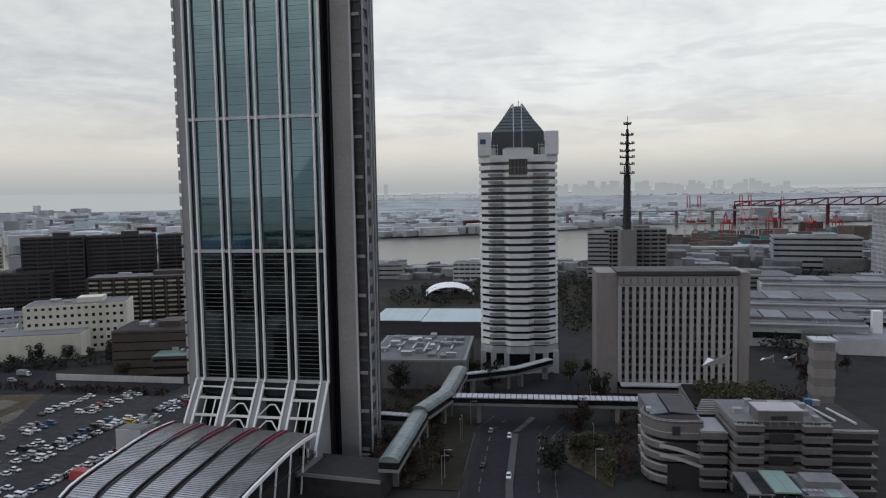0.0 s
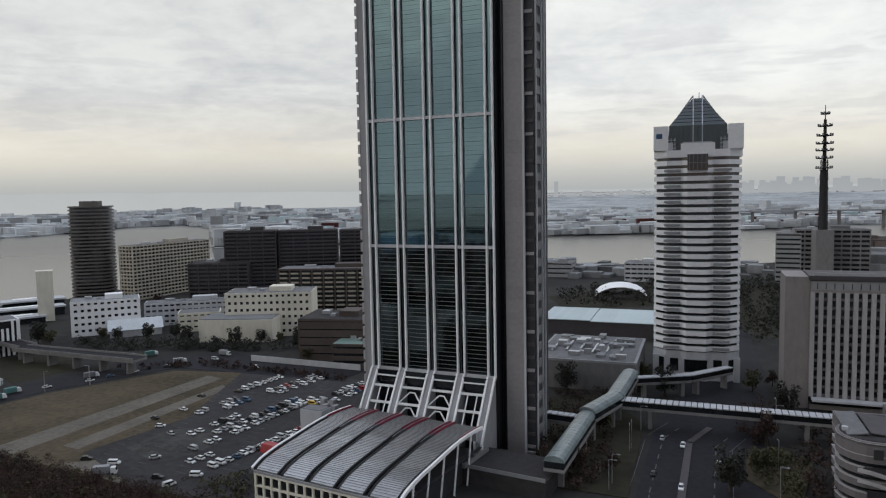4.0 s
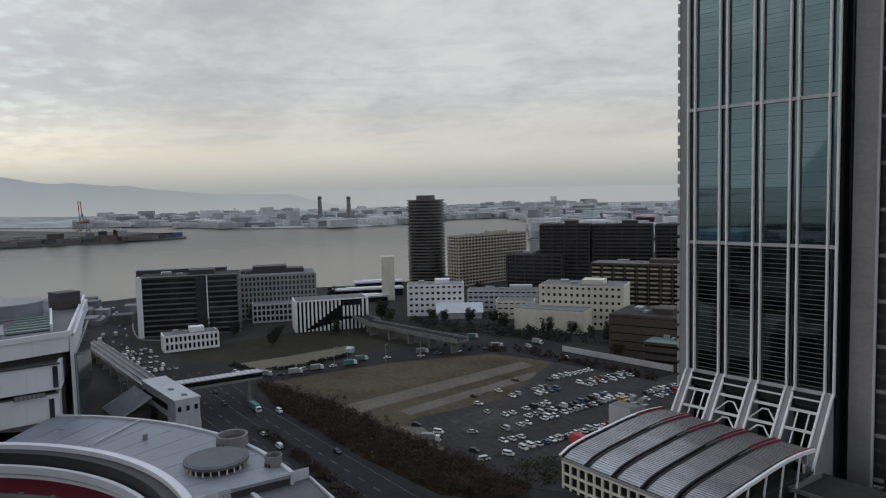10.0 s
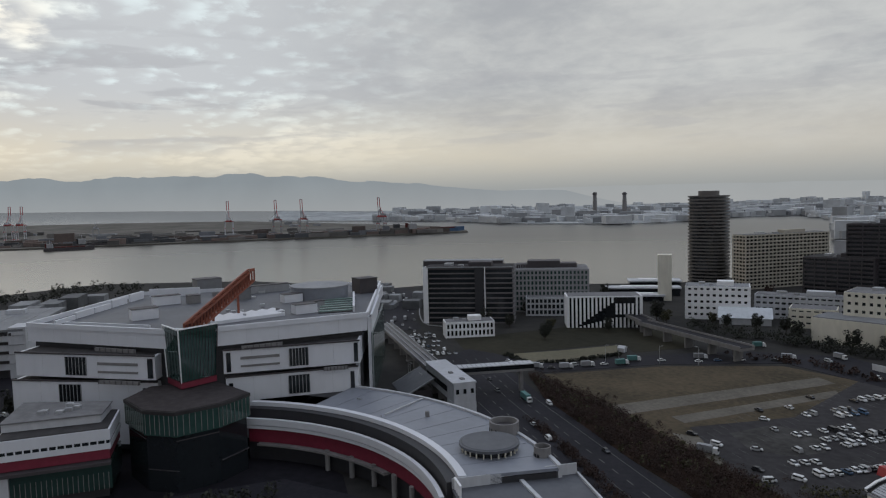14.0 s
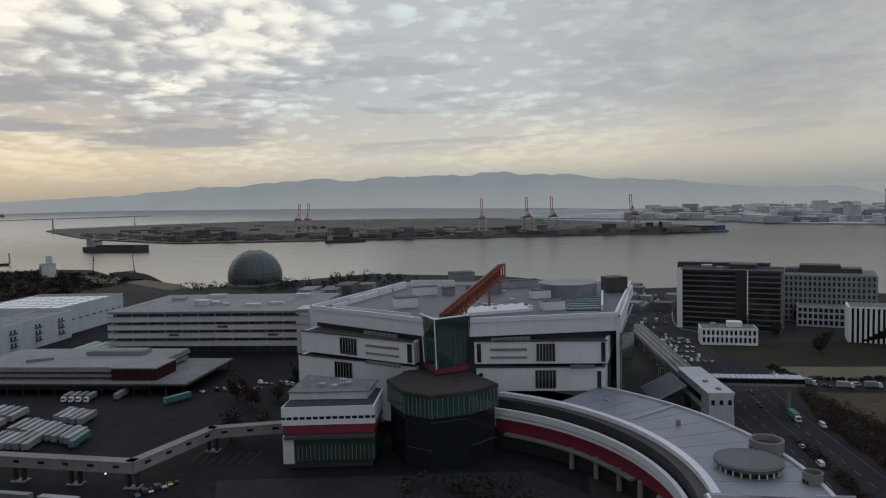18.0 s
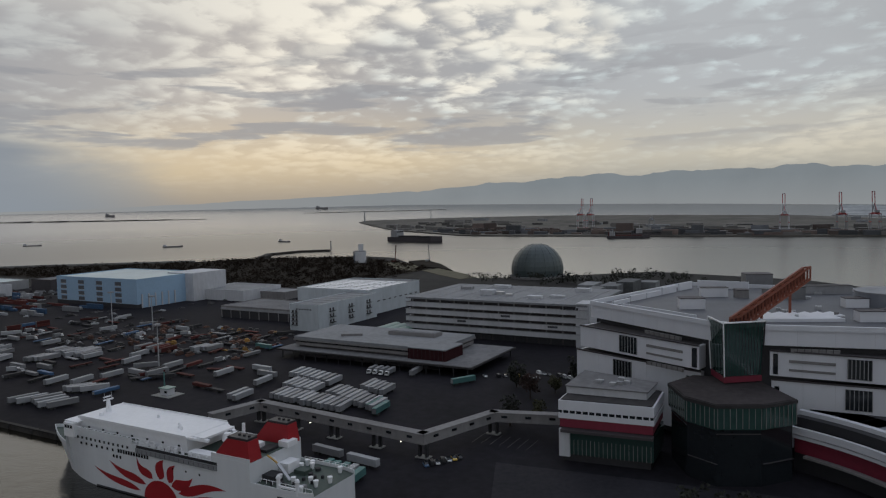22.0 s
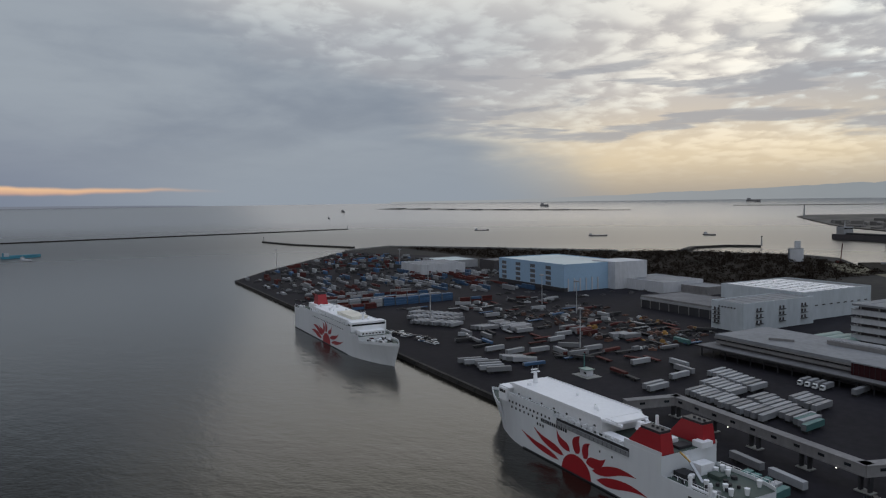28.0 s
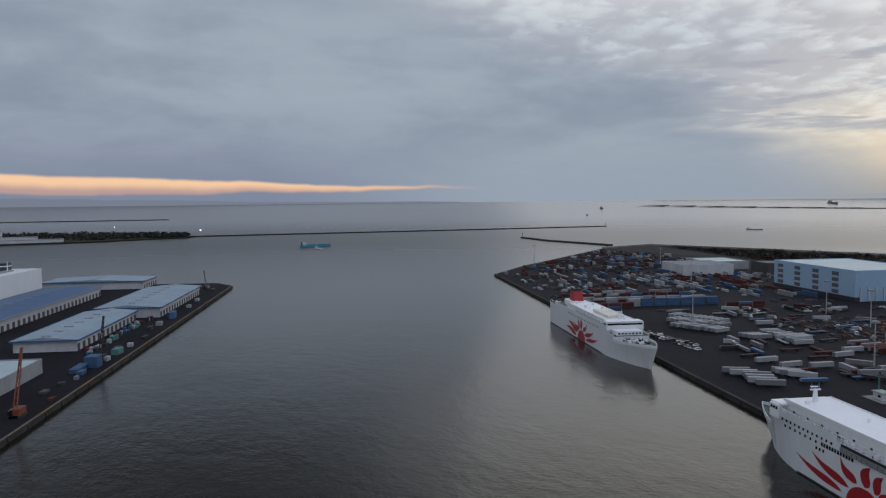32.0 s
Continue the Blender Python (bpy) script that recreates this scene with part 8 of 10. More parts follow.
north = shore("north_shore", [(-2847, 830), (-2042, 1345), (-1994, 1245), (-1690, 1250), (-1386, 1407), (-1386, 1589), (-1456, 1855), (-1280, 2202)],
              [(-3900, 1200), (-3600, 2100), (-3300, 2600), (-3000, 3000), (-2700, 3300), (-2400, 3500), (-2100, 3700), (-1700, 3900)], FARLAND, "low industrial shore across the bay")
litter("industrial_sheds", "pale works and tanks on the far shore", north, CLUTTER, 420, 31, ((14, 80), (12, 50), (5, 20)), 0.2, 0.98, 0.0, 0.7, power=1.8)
litter("industrial_sheds", "white sheds on the far shore", north, ROOFWHITE, 60, 32, ((20, 90), (15, 40), (6, 18)), 0.25, 0.95, 0.0, 0.4)
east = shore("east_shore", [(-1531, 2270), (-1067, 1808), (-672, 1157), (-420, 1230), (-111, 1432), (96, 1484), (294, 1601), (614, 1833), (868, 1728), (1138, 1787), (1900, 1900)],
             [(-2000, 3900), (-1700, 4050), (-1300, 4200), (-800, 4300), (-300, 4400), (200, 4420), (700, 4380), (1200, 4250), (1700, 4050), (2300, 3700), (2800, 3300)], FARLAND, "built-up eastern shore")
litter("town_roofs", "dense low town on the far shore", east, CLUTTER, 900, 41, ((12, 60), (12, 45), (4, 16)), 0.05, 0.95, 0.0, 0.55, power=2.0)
litter("town_roofs", "white halls on the far shore", east, ROOFWHITE, 110, 42, ((24, 100), (15, 45), (5, 14)), 0.08, 0.9, 0.0, 0.35)
litter("town_roofs", "aqua roofed halls on the far shore", east, ROOFAQUA, 50, 43, ((24, 80), (15, 40), (5, 12)), 0.10, 0.9, 0.0, 0.3)
litter("town_roofs", "brown works on the far shore", east, RUST, 40, 44, ((14, 60), (12, 30), (5, 14)), 0.3, 0.8, 0.0, 0.2)
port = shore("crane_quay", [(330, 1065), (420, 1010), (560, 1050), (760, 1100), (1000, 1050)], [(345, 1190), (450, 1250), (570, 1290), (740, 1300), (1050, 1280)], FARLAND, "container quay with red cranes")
litter("container_stacks", "red and brown container rows on the quay", port, FARBOX, 160, 51, ((12, 40), (5, 10), (4, 12)), 0.02, 0.9, 0.1, 0.9, "containers", -12)
litter("container_stacks", "green grey container rows on the quay", port, TEAL, 40, 52, ((12, 40), (5, 10), (4, 10)), 0.02, 0.9, 0.1, 0.9, "containers", -12)
cape = shore("wooded_cape", [(480, -1700), (267, -1832), (89, -1842), (-132, -1968)], [(600, -2300), (367, -2450), (86, -2380), (-150, -2010)], GREEN, "wooded breakwater head")

# town clutter on the near land that lies between the measured buildings
def spread(name, label, mat, count, seed, x0, x1, y0, y1, size, category="buildings", rz=-16.5, keep=None):
    rnd = random.Random(seed)
    out = []
    while len(out) < count:
        x, y = rnd.uniform(x0, x1), rnd.uniform(y0, y1)
        if keep and not keep(x, y):
            continue
        w, d, h = (rnd.uniform(*q) for q in size)
        out.append((x, y, 0.0, w, d, h, rz + rnd.choice((0, 90))))
    return tagged(many(name, None, mat, out, kind="stuff"), label, category)


spread("harbour_sheds", "low sheds and roofs by the eastern water", TOWNROOF, 60, 61, -40, 160, 700, 830, ((8, 30), (8, 20), (3, 9)), keep=lambda x, y: y < 800 + 0.1 * x)
spread("harbour_sheds", "low blocks behind the office slab", TOWNROOF, 90, 62, 190, 620, 690, 900, ((12, 40), (10, 30), (6, 18)))
spread("harbour_sheds", "low blocks near the exhibition halls", TOWNROOF, 16, 63, 330, 620, 420, 640, ((14, 50), (12, 34), (6, 16)))
spread("harbour_sheds", "small roofs behind the apartments", TOWNROOF, 60, 64, -420, -90, 590, 840, ((10, 40), (10, 25), (5, 16)), rz=13)
spread("harbour_sheds", "roofs along the north shore road", TOWNROOF, 26, 65, -620, -470, 180, 300, ((8, 24), (8, 16), (3, 8)), rz=51, keep=lambda x, y: y < 300 - 0.2 * (x + 600))
spread("harbour_sheds", "low roofs between the dome and the trade centre", TOWNROOF, 34, 66, -720, -400, -20, 130, ((10, 34), (10, 24), (4, 11)), rz=73, keep=lambda x, y: x < -400 - 0.5 * max(0, y - 60))
spread("harbour_sheds", "grey halls behind the trade centre", ROOFGREY, 16, 67, -560, -390, 10, 170, ((16, 44), (12, 30), (5, 12)), rz=73, keep=lambda x, y: x < -392)


def gantry(x, y, z, rz, boom_up, main, legs, label, group, k=1.0):
    g = thing("gantry_crane", x, y, z, rz, label, "crane", group)
    for a in (-9, 9):
        for b in (-12, 12):
            box("leg", g, legs, a * k, b * k, 0, 1.8 * k, 1.8 * k, 40 * k)
        box("sill", g, main, a * k, 0, 2 * k, 1.6 * k, 26 * k, 1.6 * k)
        box("portal_beam", g, main, a * k, 0, 22 * k, 1.6 * k, 26 * k, 1.8 * k)
    for b in (-12, 12):
        box("cross_beam", g, main, 0, b * k, 38 * k, 20 * k, 1.8 * k, 2.0 * k)
    for a in (-3.5, 3.5):
        box("girder", g, main, a * k, 6 * k, 40 * k, 1.4 * k, 46 * k, 2.6 * k)
    box("machine_house", g, legs, 0, 22 * k, 42.5 * k, 8 * k, 11 * k, 5 * k)
    for a in (-4, 4):
        beam("mast_leg", g, legs, (a * k, -12 * k, 42 * k), (0, -8 * k, 62 * k), 1.2 * k)
    beam("back_stay", g, main, (0, -8 * k, 62 * k), (0, 26 * k, 43 * k), 0.8 * k)
    if boom_up:
        for a in (-2.5, 2.5):
            for q in range(2):
                p0 = Vector((a, -16 - 4.2 * q, 42 + 22.2 * q)) * k
                p1 = Vector((a, -16 - 4.2 * (q + 1), 42 + 22.2 * (q + 1))) * k
                beam("boom", g, main if q % 2 else legs, p0, p1, 1.5 * k)
        beam("boom_tip", g, legs, Vector((-2.5, -24.4, 86)) * k, Vector((2.5, -24.4, 86)) * k, 1.6 * k)
    else:
        for a in (-3.5, 3.5):
            box("boom", g, main, a * k, -38 * k, 40 * k, 1.4 * k, 44 * k, 2.4 * k)
        beam("fore_stay", g, main, (0, -8 * k, 62 * k), (0, -54 * k, 42.5 * k), 0.8 * k)
    return g


for x, y in ((-2120, -55), (-2098, -28), (-1700, 400), (-1680, 510), (-1650, 565), (-1590, 745)):
    gantry(x, y, 1.0, 80 + 180, True, RED, LGREY if y > 420 else WHITE2, "tall container crane with a raised boom", "island cranes")
gantry(-1900, 130, 1.0, 260, False, LGREY, LGREY, "white container crane with a lowered boom", "island cranes", 0.7)
for x, y, up, k in ((404, 1110, True, 0.85), (425, 1120, True, 0.85), (506, 1150, True, 0.85), (524, 1158, True, 0.85), (585, 1170, True, 0.8), (470, 1130, False, 0.75), (560, 1165, False, 0.75), (640, 1190, False, 0.6), (690, 1200, False, 0.6)):
    gantry(x, y, 1.0, 168, up, RED, WHITE2 if up else RED, "red and white container crane", "quay cranes", k)
for x, y, h in ((-1892, 1716, 88), (-1785, 1753, 86)):
    c = thing("power_chimney", x, y, dish(x, y), 0, "tall grey chimney on the far shore", "chimney")
    cyl("shaft", c, GREY, 0, 0, 0, 9, h, 6, 14)
    cyl("collar", c, DARKWALL, 0, 0, h - 8, 8.4, 4, 8.4, 14)
for i, (x, y) in enumerate(((-1960, 1630), (-1840, 1640), (-1700, 1700), (-2080, 1600), (-1600, 1560))):
    c = thing("works_hall", x, y, dish(x, y) + 2, 30, "big pale works hall on the far shore", "building", "works halls")
    box("wall", c, LGREY, 0, 0, 0, 70, 40, 26 - 3 * i)
    box("roof", c, ROOFWHITE, 0, 0, 26 - 3 * i, 71, 41, 1)


def truss_bridge(a, b, z, depth, label, mat, name="steel_bridge", arch=0.0, n=18):
    t = thing(name, a[0], a[1], 0, 0, label, "bridge")
    A, B = Vector((0, 0, z)), Vector((b[0] - a[0], b[1] - a[1], z))
    for k in range(n):
        p, q = A.lerp(B, k / n), A.lerp(B, (k + 1) / n)
        rise = [depth + arch * math.sin(math.pi * (k + e) / n) ** 2 for e in (0, 1)]
        beam("deck", t, mat, p, q, 14, 3)
        if depth:
            beam("top_chord", t, mat, p + Vector((0, 0, rise[0])), q + Vector((0, 0, rise[1])), 3)
            beam("web", t, mat, p, q + Vector((0, 0, rise[1])), 2.4)
            beam("post", t, mat, p, p + Vector((0, 0, rise[0])), 2.4)
        if k % 3 == 0:
            beam("pillar", t, mat if depth else GREY, Vector((p.x, p.y, -3)), p, 6)
    return t


truss_bridge((735, 1720), (1300, 1500), 44, 10, "long red steel truss bridge over the harbour", BRIDGERED, arch=8.0)
truss_bridge((230, 1680), (760, 1700), 34, 0, "grey motorway bridge far across the harbour", LGREY)
truss_bridge((-1000, 2050), (-1500, 2420), 26, 0, "pale motorway bridge across the river mouth", LGREY)
truss_bridge((-900, 1900), (-300, 1700), 20, 0, "pale motorway viaduct through the far town", LGREY)

# hills: a ridge line against the sky
RIDGE = [(-60, 0.30), (-40, 0.22), (0, 0.10), (22, 0.32), (30, 0.40), (44, 0.52), (50, 0.50), (55, 0.34), (58, 0.62), (62, 1.05), (65, 1.34), (70, 1.75), (75, 2.14), (80, 2.02), (85, 1.96), (90, 1.88),
         (95, 1.70), (100, 1.30), (105, 1.02), (111, 0.72), (117, 0.55), (123, 0.34), (130, 0.12), (150, 0.0), (170, 0.10), (177, 0.30), (188, 0.52), (200, 0.60), (220, 0.3)]


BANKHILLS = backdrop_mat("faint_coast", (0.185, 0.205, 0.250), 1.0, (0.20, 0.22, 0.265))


# how far off the hills meet the water, by bearing
HILL_COAST = [(44, 3560), (66, 3560), (75, 3980), (83, 4280), (92, 4520), (105, 4860), (140, 4880)]
# nearer past 8 degrees, so the glowing band covers far land like haze
CITY_COAST = [(-60, 4890), (8, 4890), (20, 3680), (66, 3640)]


def level(line, a):
    for (a0, e0), (a1, e1) in zip(line, line[1:]):
        if a0 <= a <= a1:
            return e0 + (e1 - e0) * (a - a0) / (a1 - a0)
    return line[-1][1]


def hills(name, coast, mat, label, scale, seed, a0_, a1_):
    v, f = [], []
    n = 300
    for i in range(n + 1):
        a = a0_ + (a1_ - a0_) * i / n
        e, r = level(RIDGE, a), level(coast, a)
        base = dish(r, 0) - 6.0
        e = e * scale + 0.16 * e * noise.fractal(Vector((a * 0.35 + seed, 0, 0)), 1.0, 2.0, 5) + 0.02
        e *= min(1.0, max(0.0, (a - a0_) / 9.0)) ** 1.5
        x, y = -r * math.sin(radians(a)), r * math.cos(radians(a))
        top = 85 + r * math.tan(radians(max(e, -0.05)))
        top = base + (top - base) * min(1.0, (a - a0_) / 6.0)
        q = 1.008
        v += [(x, y, base), (x * 1.003, y * 1.003, base + (top - base) * 0.62), (x * q, y * q, top)]
    for i in range(n):
        for j in (0, 1):
            f.append((3 * i + j, 3 * i + 3 + j, 3 * i + 4 + j, 3 * i + 1 + j))
    return tagged(new(name, from_py(name, v, f, mat)), label, "hills", kind="structure")


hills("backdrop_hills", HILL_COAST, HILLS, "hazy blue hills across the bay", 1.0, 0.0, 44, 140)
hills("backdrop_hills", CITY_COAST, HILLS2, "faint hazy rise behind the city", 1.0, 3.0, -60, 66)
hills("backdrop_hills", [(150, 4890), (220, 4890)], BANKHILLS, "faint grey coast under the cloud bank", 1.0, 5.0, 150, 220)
rnd = random.Random(77)
boxes = []
for _ in range(300):
    a = rnd.choice((rnd.gauss(-13, 3.5), rnd.gauss(-21, 5), rnd.uniform(-40, 34), rnd.uniform(-34, 6)))
    e = rnd.uniform(-0.35, 0.12) + (0.85 * rnd.random() ** 2 if -27 < a < -8 else 0.0)
    r = 4600 + rnd.uniform(-150, 150)
    z = dish(r, 0)
    boxes.append((-r * math.sin(radians(a)), r * math.cos(radians(a)), z - 3, rnd.uniform(14, 44), rnd.uniform(14, 44), max(8, 85 + r * math.tan(radians(e)) - z), rnd.uniform(0, 90)))
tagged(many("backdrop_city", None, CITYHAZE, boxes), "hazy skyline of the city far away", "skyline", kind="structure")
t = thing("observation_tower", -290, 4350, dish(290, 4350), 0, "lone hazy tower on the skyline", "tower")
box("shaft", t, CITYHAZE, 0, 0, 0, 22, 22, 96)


def wall_in_sea(name, pts, label, w=8.0, top=3.0, mat=None):
    b = thing(name, pts[0][0], pts[0][1], 0, 0, label, "breakwater", kind="structure")
    for (x0, y0), (x1, y1) in zip(pts, pts[1:]):
        n = max(1, int(math.hypot(x1 - x0, y1 - y0) / 160))
        for k in range(n):
            p = (x0 + (x1 - x0) * k / n, y0 + (y1 - y0) * k / n)
            q = (x0 + (x1 - x0) * (k + 1) / n, y0 + (y1 - y0) * (k + 1) / n)
            z = (dish(*p) + dish(*q)) / 2
            d = math.hypot(q[0] - p[0], q[1] - p[1])
            box("caisson", b, mat or QUAY, (p[0] + q[0]) / 2 - pts[0][0], (p[1] + q[1]) / 2 - pts[0][1], z - 2, d + 2, w, 2 + top, math.degrees(math.atan2(q[1] - p[1], q[0] - p[0])))
    return b


wall_in_sea("breakwater", [(-130, -2010), (-1416, -1917)], "long low concrete breakwater")
wall_in_sea("breakwater", [(-834, -1450), (-815, -1300), (-832, -1110)], "short breakwater off the yard", 9)
wall_in_sea("breakwater", [(520, -3460), (-139, -3461)], "distant breakwater", 10)
wall_in_sea("breakwater", [(-2700, -3355), (-3343, -2008)], "thin dark booms far out at sea", 14, 2.0)
wall_in_sea("breakwater", [(-2790, -3420), (-3300, -2180)], "thin dark booms far out at sea", 14, 2.0)
wall_in_sea("breakwater", [(-3900, -1700), (-4150, -900)], "thin dark boom far out at sea", 16, 2.0)
wall_in_sea("breakwater", [(-1095, -560), (-1180, -585), (-1254, -555), (-1272, -505)], "curved stone mole with a light", 12, 3.5)
wall_in_sea("breakwater", [(-1024, -640), (-960, -860), (-884, -1062), (-760, -1034)], "pale sea wall along the scrub", 6, 4.2, KERB)
for x, y, h in ((-1272, -503, 16), (-2944, -1003, 44), (-1416, -1917, 9), (-834, -1450, 9), (-3237, -775, 30)):
    l = thing("harbour_light", x, y, dish(x, y) + 2.5, 0, "slim harbour light on a mole", "lighthouse")
    cyl("shaft", l, LGREY, 0, 0, 0, h * 0.06 + 0.5, h, h * 0.04 + 0.3, 10)
    cyl("lantern", l, DARKWALL, 0, 0, h, h * 0.06 + 0.6, 1.4, h * 0.05 + 0.5, 10)


COASTER = material("coaster_blue", (0.05, 0.22, 0.30), 0.6, vary=0.1)


def ship(x, y, L, rz, label, hull, house, cargo=None, aft=True):
    s = thing("cargo_ship", x, y, dish(x, y) + 0.0, rz, label, "ship")
    B, D = L * 0.16, L * 0.065
    pts = [(-L / 2, -B / 2), (L * 0.36, -B / 2), (L / 2, 0), (L * 0.36, B / 2), (-L / 2, B / 2)]
    prism("hull", s, hull, pts, -1, D)
    prism("forecastle", s, hull, [(L * 0.34, -B / 2), (L * 0.36, -B / 2), (L / 2, 0), (L * 0.36, B / 2), (L * 0.34, B / 2)], D, D + 0.02 * L)
    hx = -L * 0.38 if aft else L * 0.12
    box("bridge_house", s, house, hx, 0, D, L * 0.12, B * 0.85, L * 0.09)
    box("bridge_window", s, GLASS_D, hx + L * 0.061, 0, D + L * 0.065, 0.3, B * 0.8, L * 0.012)
    box("funnel", s, cargo or house, hx - L * 0.08, 0, D, L * 0.03, B * 0.25, L * 0.1)
    cyl("mast", s, STEEL, hx, 0, D + L * 0.09, L * 0.006, L * 0.08, L * 0.003, 6)
    if cargo:
        for k in range(5):
            box("hatch", s, cargo, -L * 0.24 + L * 0.125 * k, 0, D, L * 0.115, B * 0.8, L * 0.02)
    return s


ship(-1560, -410, 165, 59, "long dark barge ship with a deck rail", DARKWALL, LGREY, DARKSTEEL)
ship(-1500, 845, 160, 84, "blue bulk carrier at the island's end", BLUE, LGREY, RUST)
ship(-1676, 130, 112, 84, "dark ship moored at the island", DARKWALL, LGREY, DARKSTEEL)
ship(-1596, 60, 90, 84, "dark ship moored at the island", DARKWALL, LGREY, RUST)
ship(-330, -1400, 62, 183, "blue hulled coaster under way", COASTER, WHITE2, COASTER)
ship(-318, -1380 + 60, 36, 100, "small white workboat under way", WHITE2, WHITE2)
ship(-1573, -1452, 44, 117, "small grey tug on the bay", GREY, WHITE2)
ship(-1459, -965, 44, 117, "small grey tug on the bay", GREY, WHITE2)
ship(-1620, -761, 46, 60, "small coaster near the mole", GREY, WHITE2)
ship(-2396, -3281, 78, 60, "car carrier on the horizon", GREY, GREY, GREY)
ship(-1951, -2784, 42, 60, "small dark ship far out at sea", DARKWALL, GREY)
ship(-3500, -2700, 110, 60, "grey freighter out on the horizon", GREY, LGREY, GREY)
ship(-4300, -1750, 120, 60, "grey freighter out on the horizon", GREY, LGREY, GREY)
ship(-1610, 330, 60, 84, "small rust-red ship along the island", RUST, LGREY)

# woods on the cape and its lit lamps
spots = []
rnd = random.Random(15)
for _ in range(420):
    x, y, z = cape(rnd.uniform(0.25, 0.97), rnd.uniform(0.1, 0.8))
    spots.append((x, y, z + 4, rnd.uniform(6, 11)))
clumps("cape_woods", spots, LEAF_D, 5, 3.0, 14, 0.7, label="dark wood on the breakwater head", category="woods")
for x, y in ((-160, -2000), (60, -2440)):
    l = thing("mole_lamp", x, y, dish(x, y) + 3, 0, "lit lamp on the breakwater head", "lamp")
    cyl("post", l, STEEL, 0, 0, 0, 0.5, 14, 0.3, 6)
    box("head", l, LAMPLIT, 0, 0, 14, 3.0, 3.0, 2.0, label="bright lit lamp head")
for x, y, w, h in ((330, -1905, 90, 26), (290, -1880, 160, 12), (250, -1868, 190, 6)):
    b = thing("works_hall", x, y, 1, 5, "white works hall on the far cape", "building", "works halls")
    box("wall", b, WHITE2, 0, 0, 0, w, 40, h)
    box("roof", b, ROOFWHITE, 0, 0, h, w, 40, 1)

# ---------------------------------------------------------------- the pier across the basin
warehouse(-378, -288, -200, -160, 6.5, "quay shed with a pale blue ribbed roof", LGREY, ROOFAQUA, 14, True, "quay_shed")


def pier_shed(u0, u1, v0, v1, h, roof, label, blue=True):
    w, d = u1 - u0, v1 - v0
    b = in_yard("quay_shed", (u0 + u1) / 2, (v0 + v1) / 2, label, "warehouse")
    box("wall", b, WHITE2, 0, 0, 0, w - 3, d - 3, h - 0.6)
    n = int(w / 8)
    for k in range(n):
        o = side_prism("roof_sheet", b, roof, [(-d / 2, h - 0.4), (0, h + 1.6), (d / 2, h - 0.4), (d / 2, h - 0.8), (-d / 2, h - 0.8)], -w / 2 + w * k / n, -w / 2 + w * (k + 1) / n - 0.12)
        if k % 2:
            box("ridge_vent", b, LGREY, -w / 2 + w * (k + 0.5) / n, 0, h + 1.3, 2.4, 5.0, 0.7)
    for s in (-1, 1):
        box("fascia", b, ROOFBLUE if blue else LGREY, 0, s * (d / 2 + 0.1), h - 1.2, w, 0.4, 1.0)
        box("fascia", b, ROOFBLUE if blue else LGREY, s * (w / 2 + 0.1), 0, h - 1.2, 0.4, d, 1.0)
    for k in range(n):
        box("dock_door", b, DARKWALL, -w / 2 + w * (k + 0.5) / n, d / 2 - 1.45, 0, 3.6, 0.3, 4.2)
    return b


pier_shed(-546, -431, -200, -162, 7.4, PIERROOF, "long quay shed with pale roof and blue edging")
pier_shed(-692, -552, -196, -147, 8.4, PIERROOF, "long quay shed with pale roof and blue edging")
pier_shed(-696, -440, -291, -238, 9.0, ROOFBLUE, "long quay shed with dark blue roof", False)
pier_shed(-795, -746, -316, -214, 8.6, PIERROOF, "white quay shed at the pier's head")
b = in_yard("car_carrier", -640, -308, "tall white car carrier with a striped funnel", "ship")
b.matrix_basis = b.matrix_basis @ pose(0, 0, -2)
prism("hull", b, HULL, [(-60, -15), (62, -15), (80, 0), (62, 15), (-60, 15)], -1, 29)
box("funnel", b, HULLDARK, -38, -6, 29, 8, 6, 7)
box("funnel_band", b, WHITE, -38, -6, 33, 8.2, 6.2, 0.9)
box("bridge_house", b, HULL, 54, 0, 29, 12, 26, 4)
box("deck_vents", b, LGREY, 0, 0, 29, 70, 4, 1.2)
cyl("mast", b, HULL, -28, 0, 29, 0.6, 9, 0.3, 8)


def mobile_crane(u, v, mat, top, lean, label):
    c = in_yard("mobile_crane", u, v, label, "crane")
    for s in (-1, 1):
        box("track", c, RUBBER, 0, s * 2.2, 0, 7, 1.0, 1.1)
    box("house", c, mat, -0.8, 0, 1.1, 6.2, 3.8, 2.6)
    box("cab", c, GLASS_D, 2.6, -1.4, 1.2, 1.6, 1.4, 2.2)
    for s in (-0.7, 0.7):
        for q in (0, 1.2):
            beam("boom_chord", c, mat, (2.0, s, 1.6 + q * 0.3), (2.0 + lean + q * 0.4, s * 0.4, top), 0.36)
    for k in range(10):
        t0, t1 = k / 10, (k + 1) / 10
        beam("boom_brace", c, mat, (2 + lean * t0, -0.7 + 0.42 * t0, 1.7 + (top - 1.7) * t0), (2 + lean * t1, 0.7 - 0.42 * t1, 1.7 + (top - 1.7) * t1), 0.16)
    beam("stay", c, DARKSTEEL, (-3, 0, 3.7), (2 + lean, 0, top), 0.1)
    return c


mobile_crane(-300, -137.5, ORANGE, 27, -9, "orange crawler crane with a raised boom")
mobile_crane(-401, -139.5, DARKSTEEL, 24, -9, "dark crawler crane with a lattice boom")
mobile_crane(-561, 862, RUST, 26, 2, "slim red and white site crane on the shore")
mobile_crane(-516, 884, LGREY, 26, -2, "slim pale site crane on the shore")
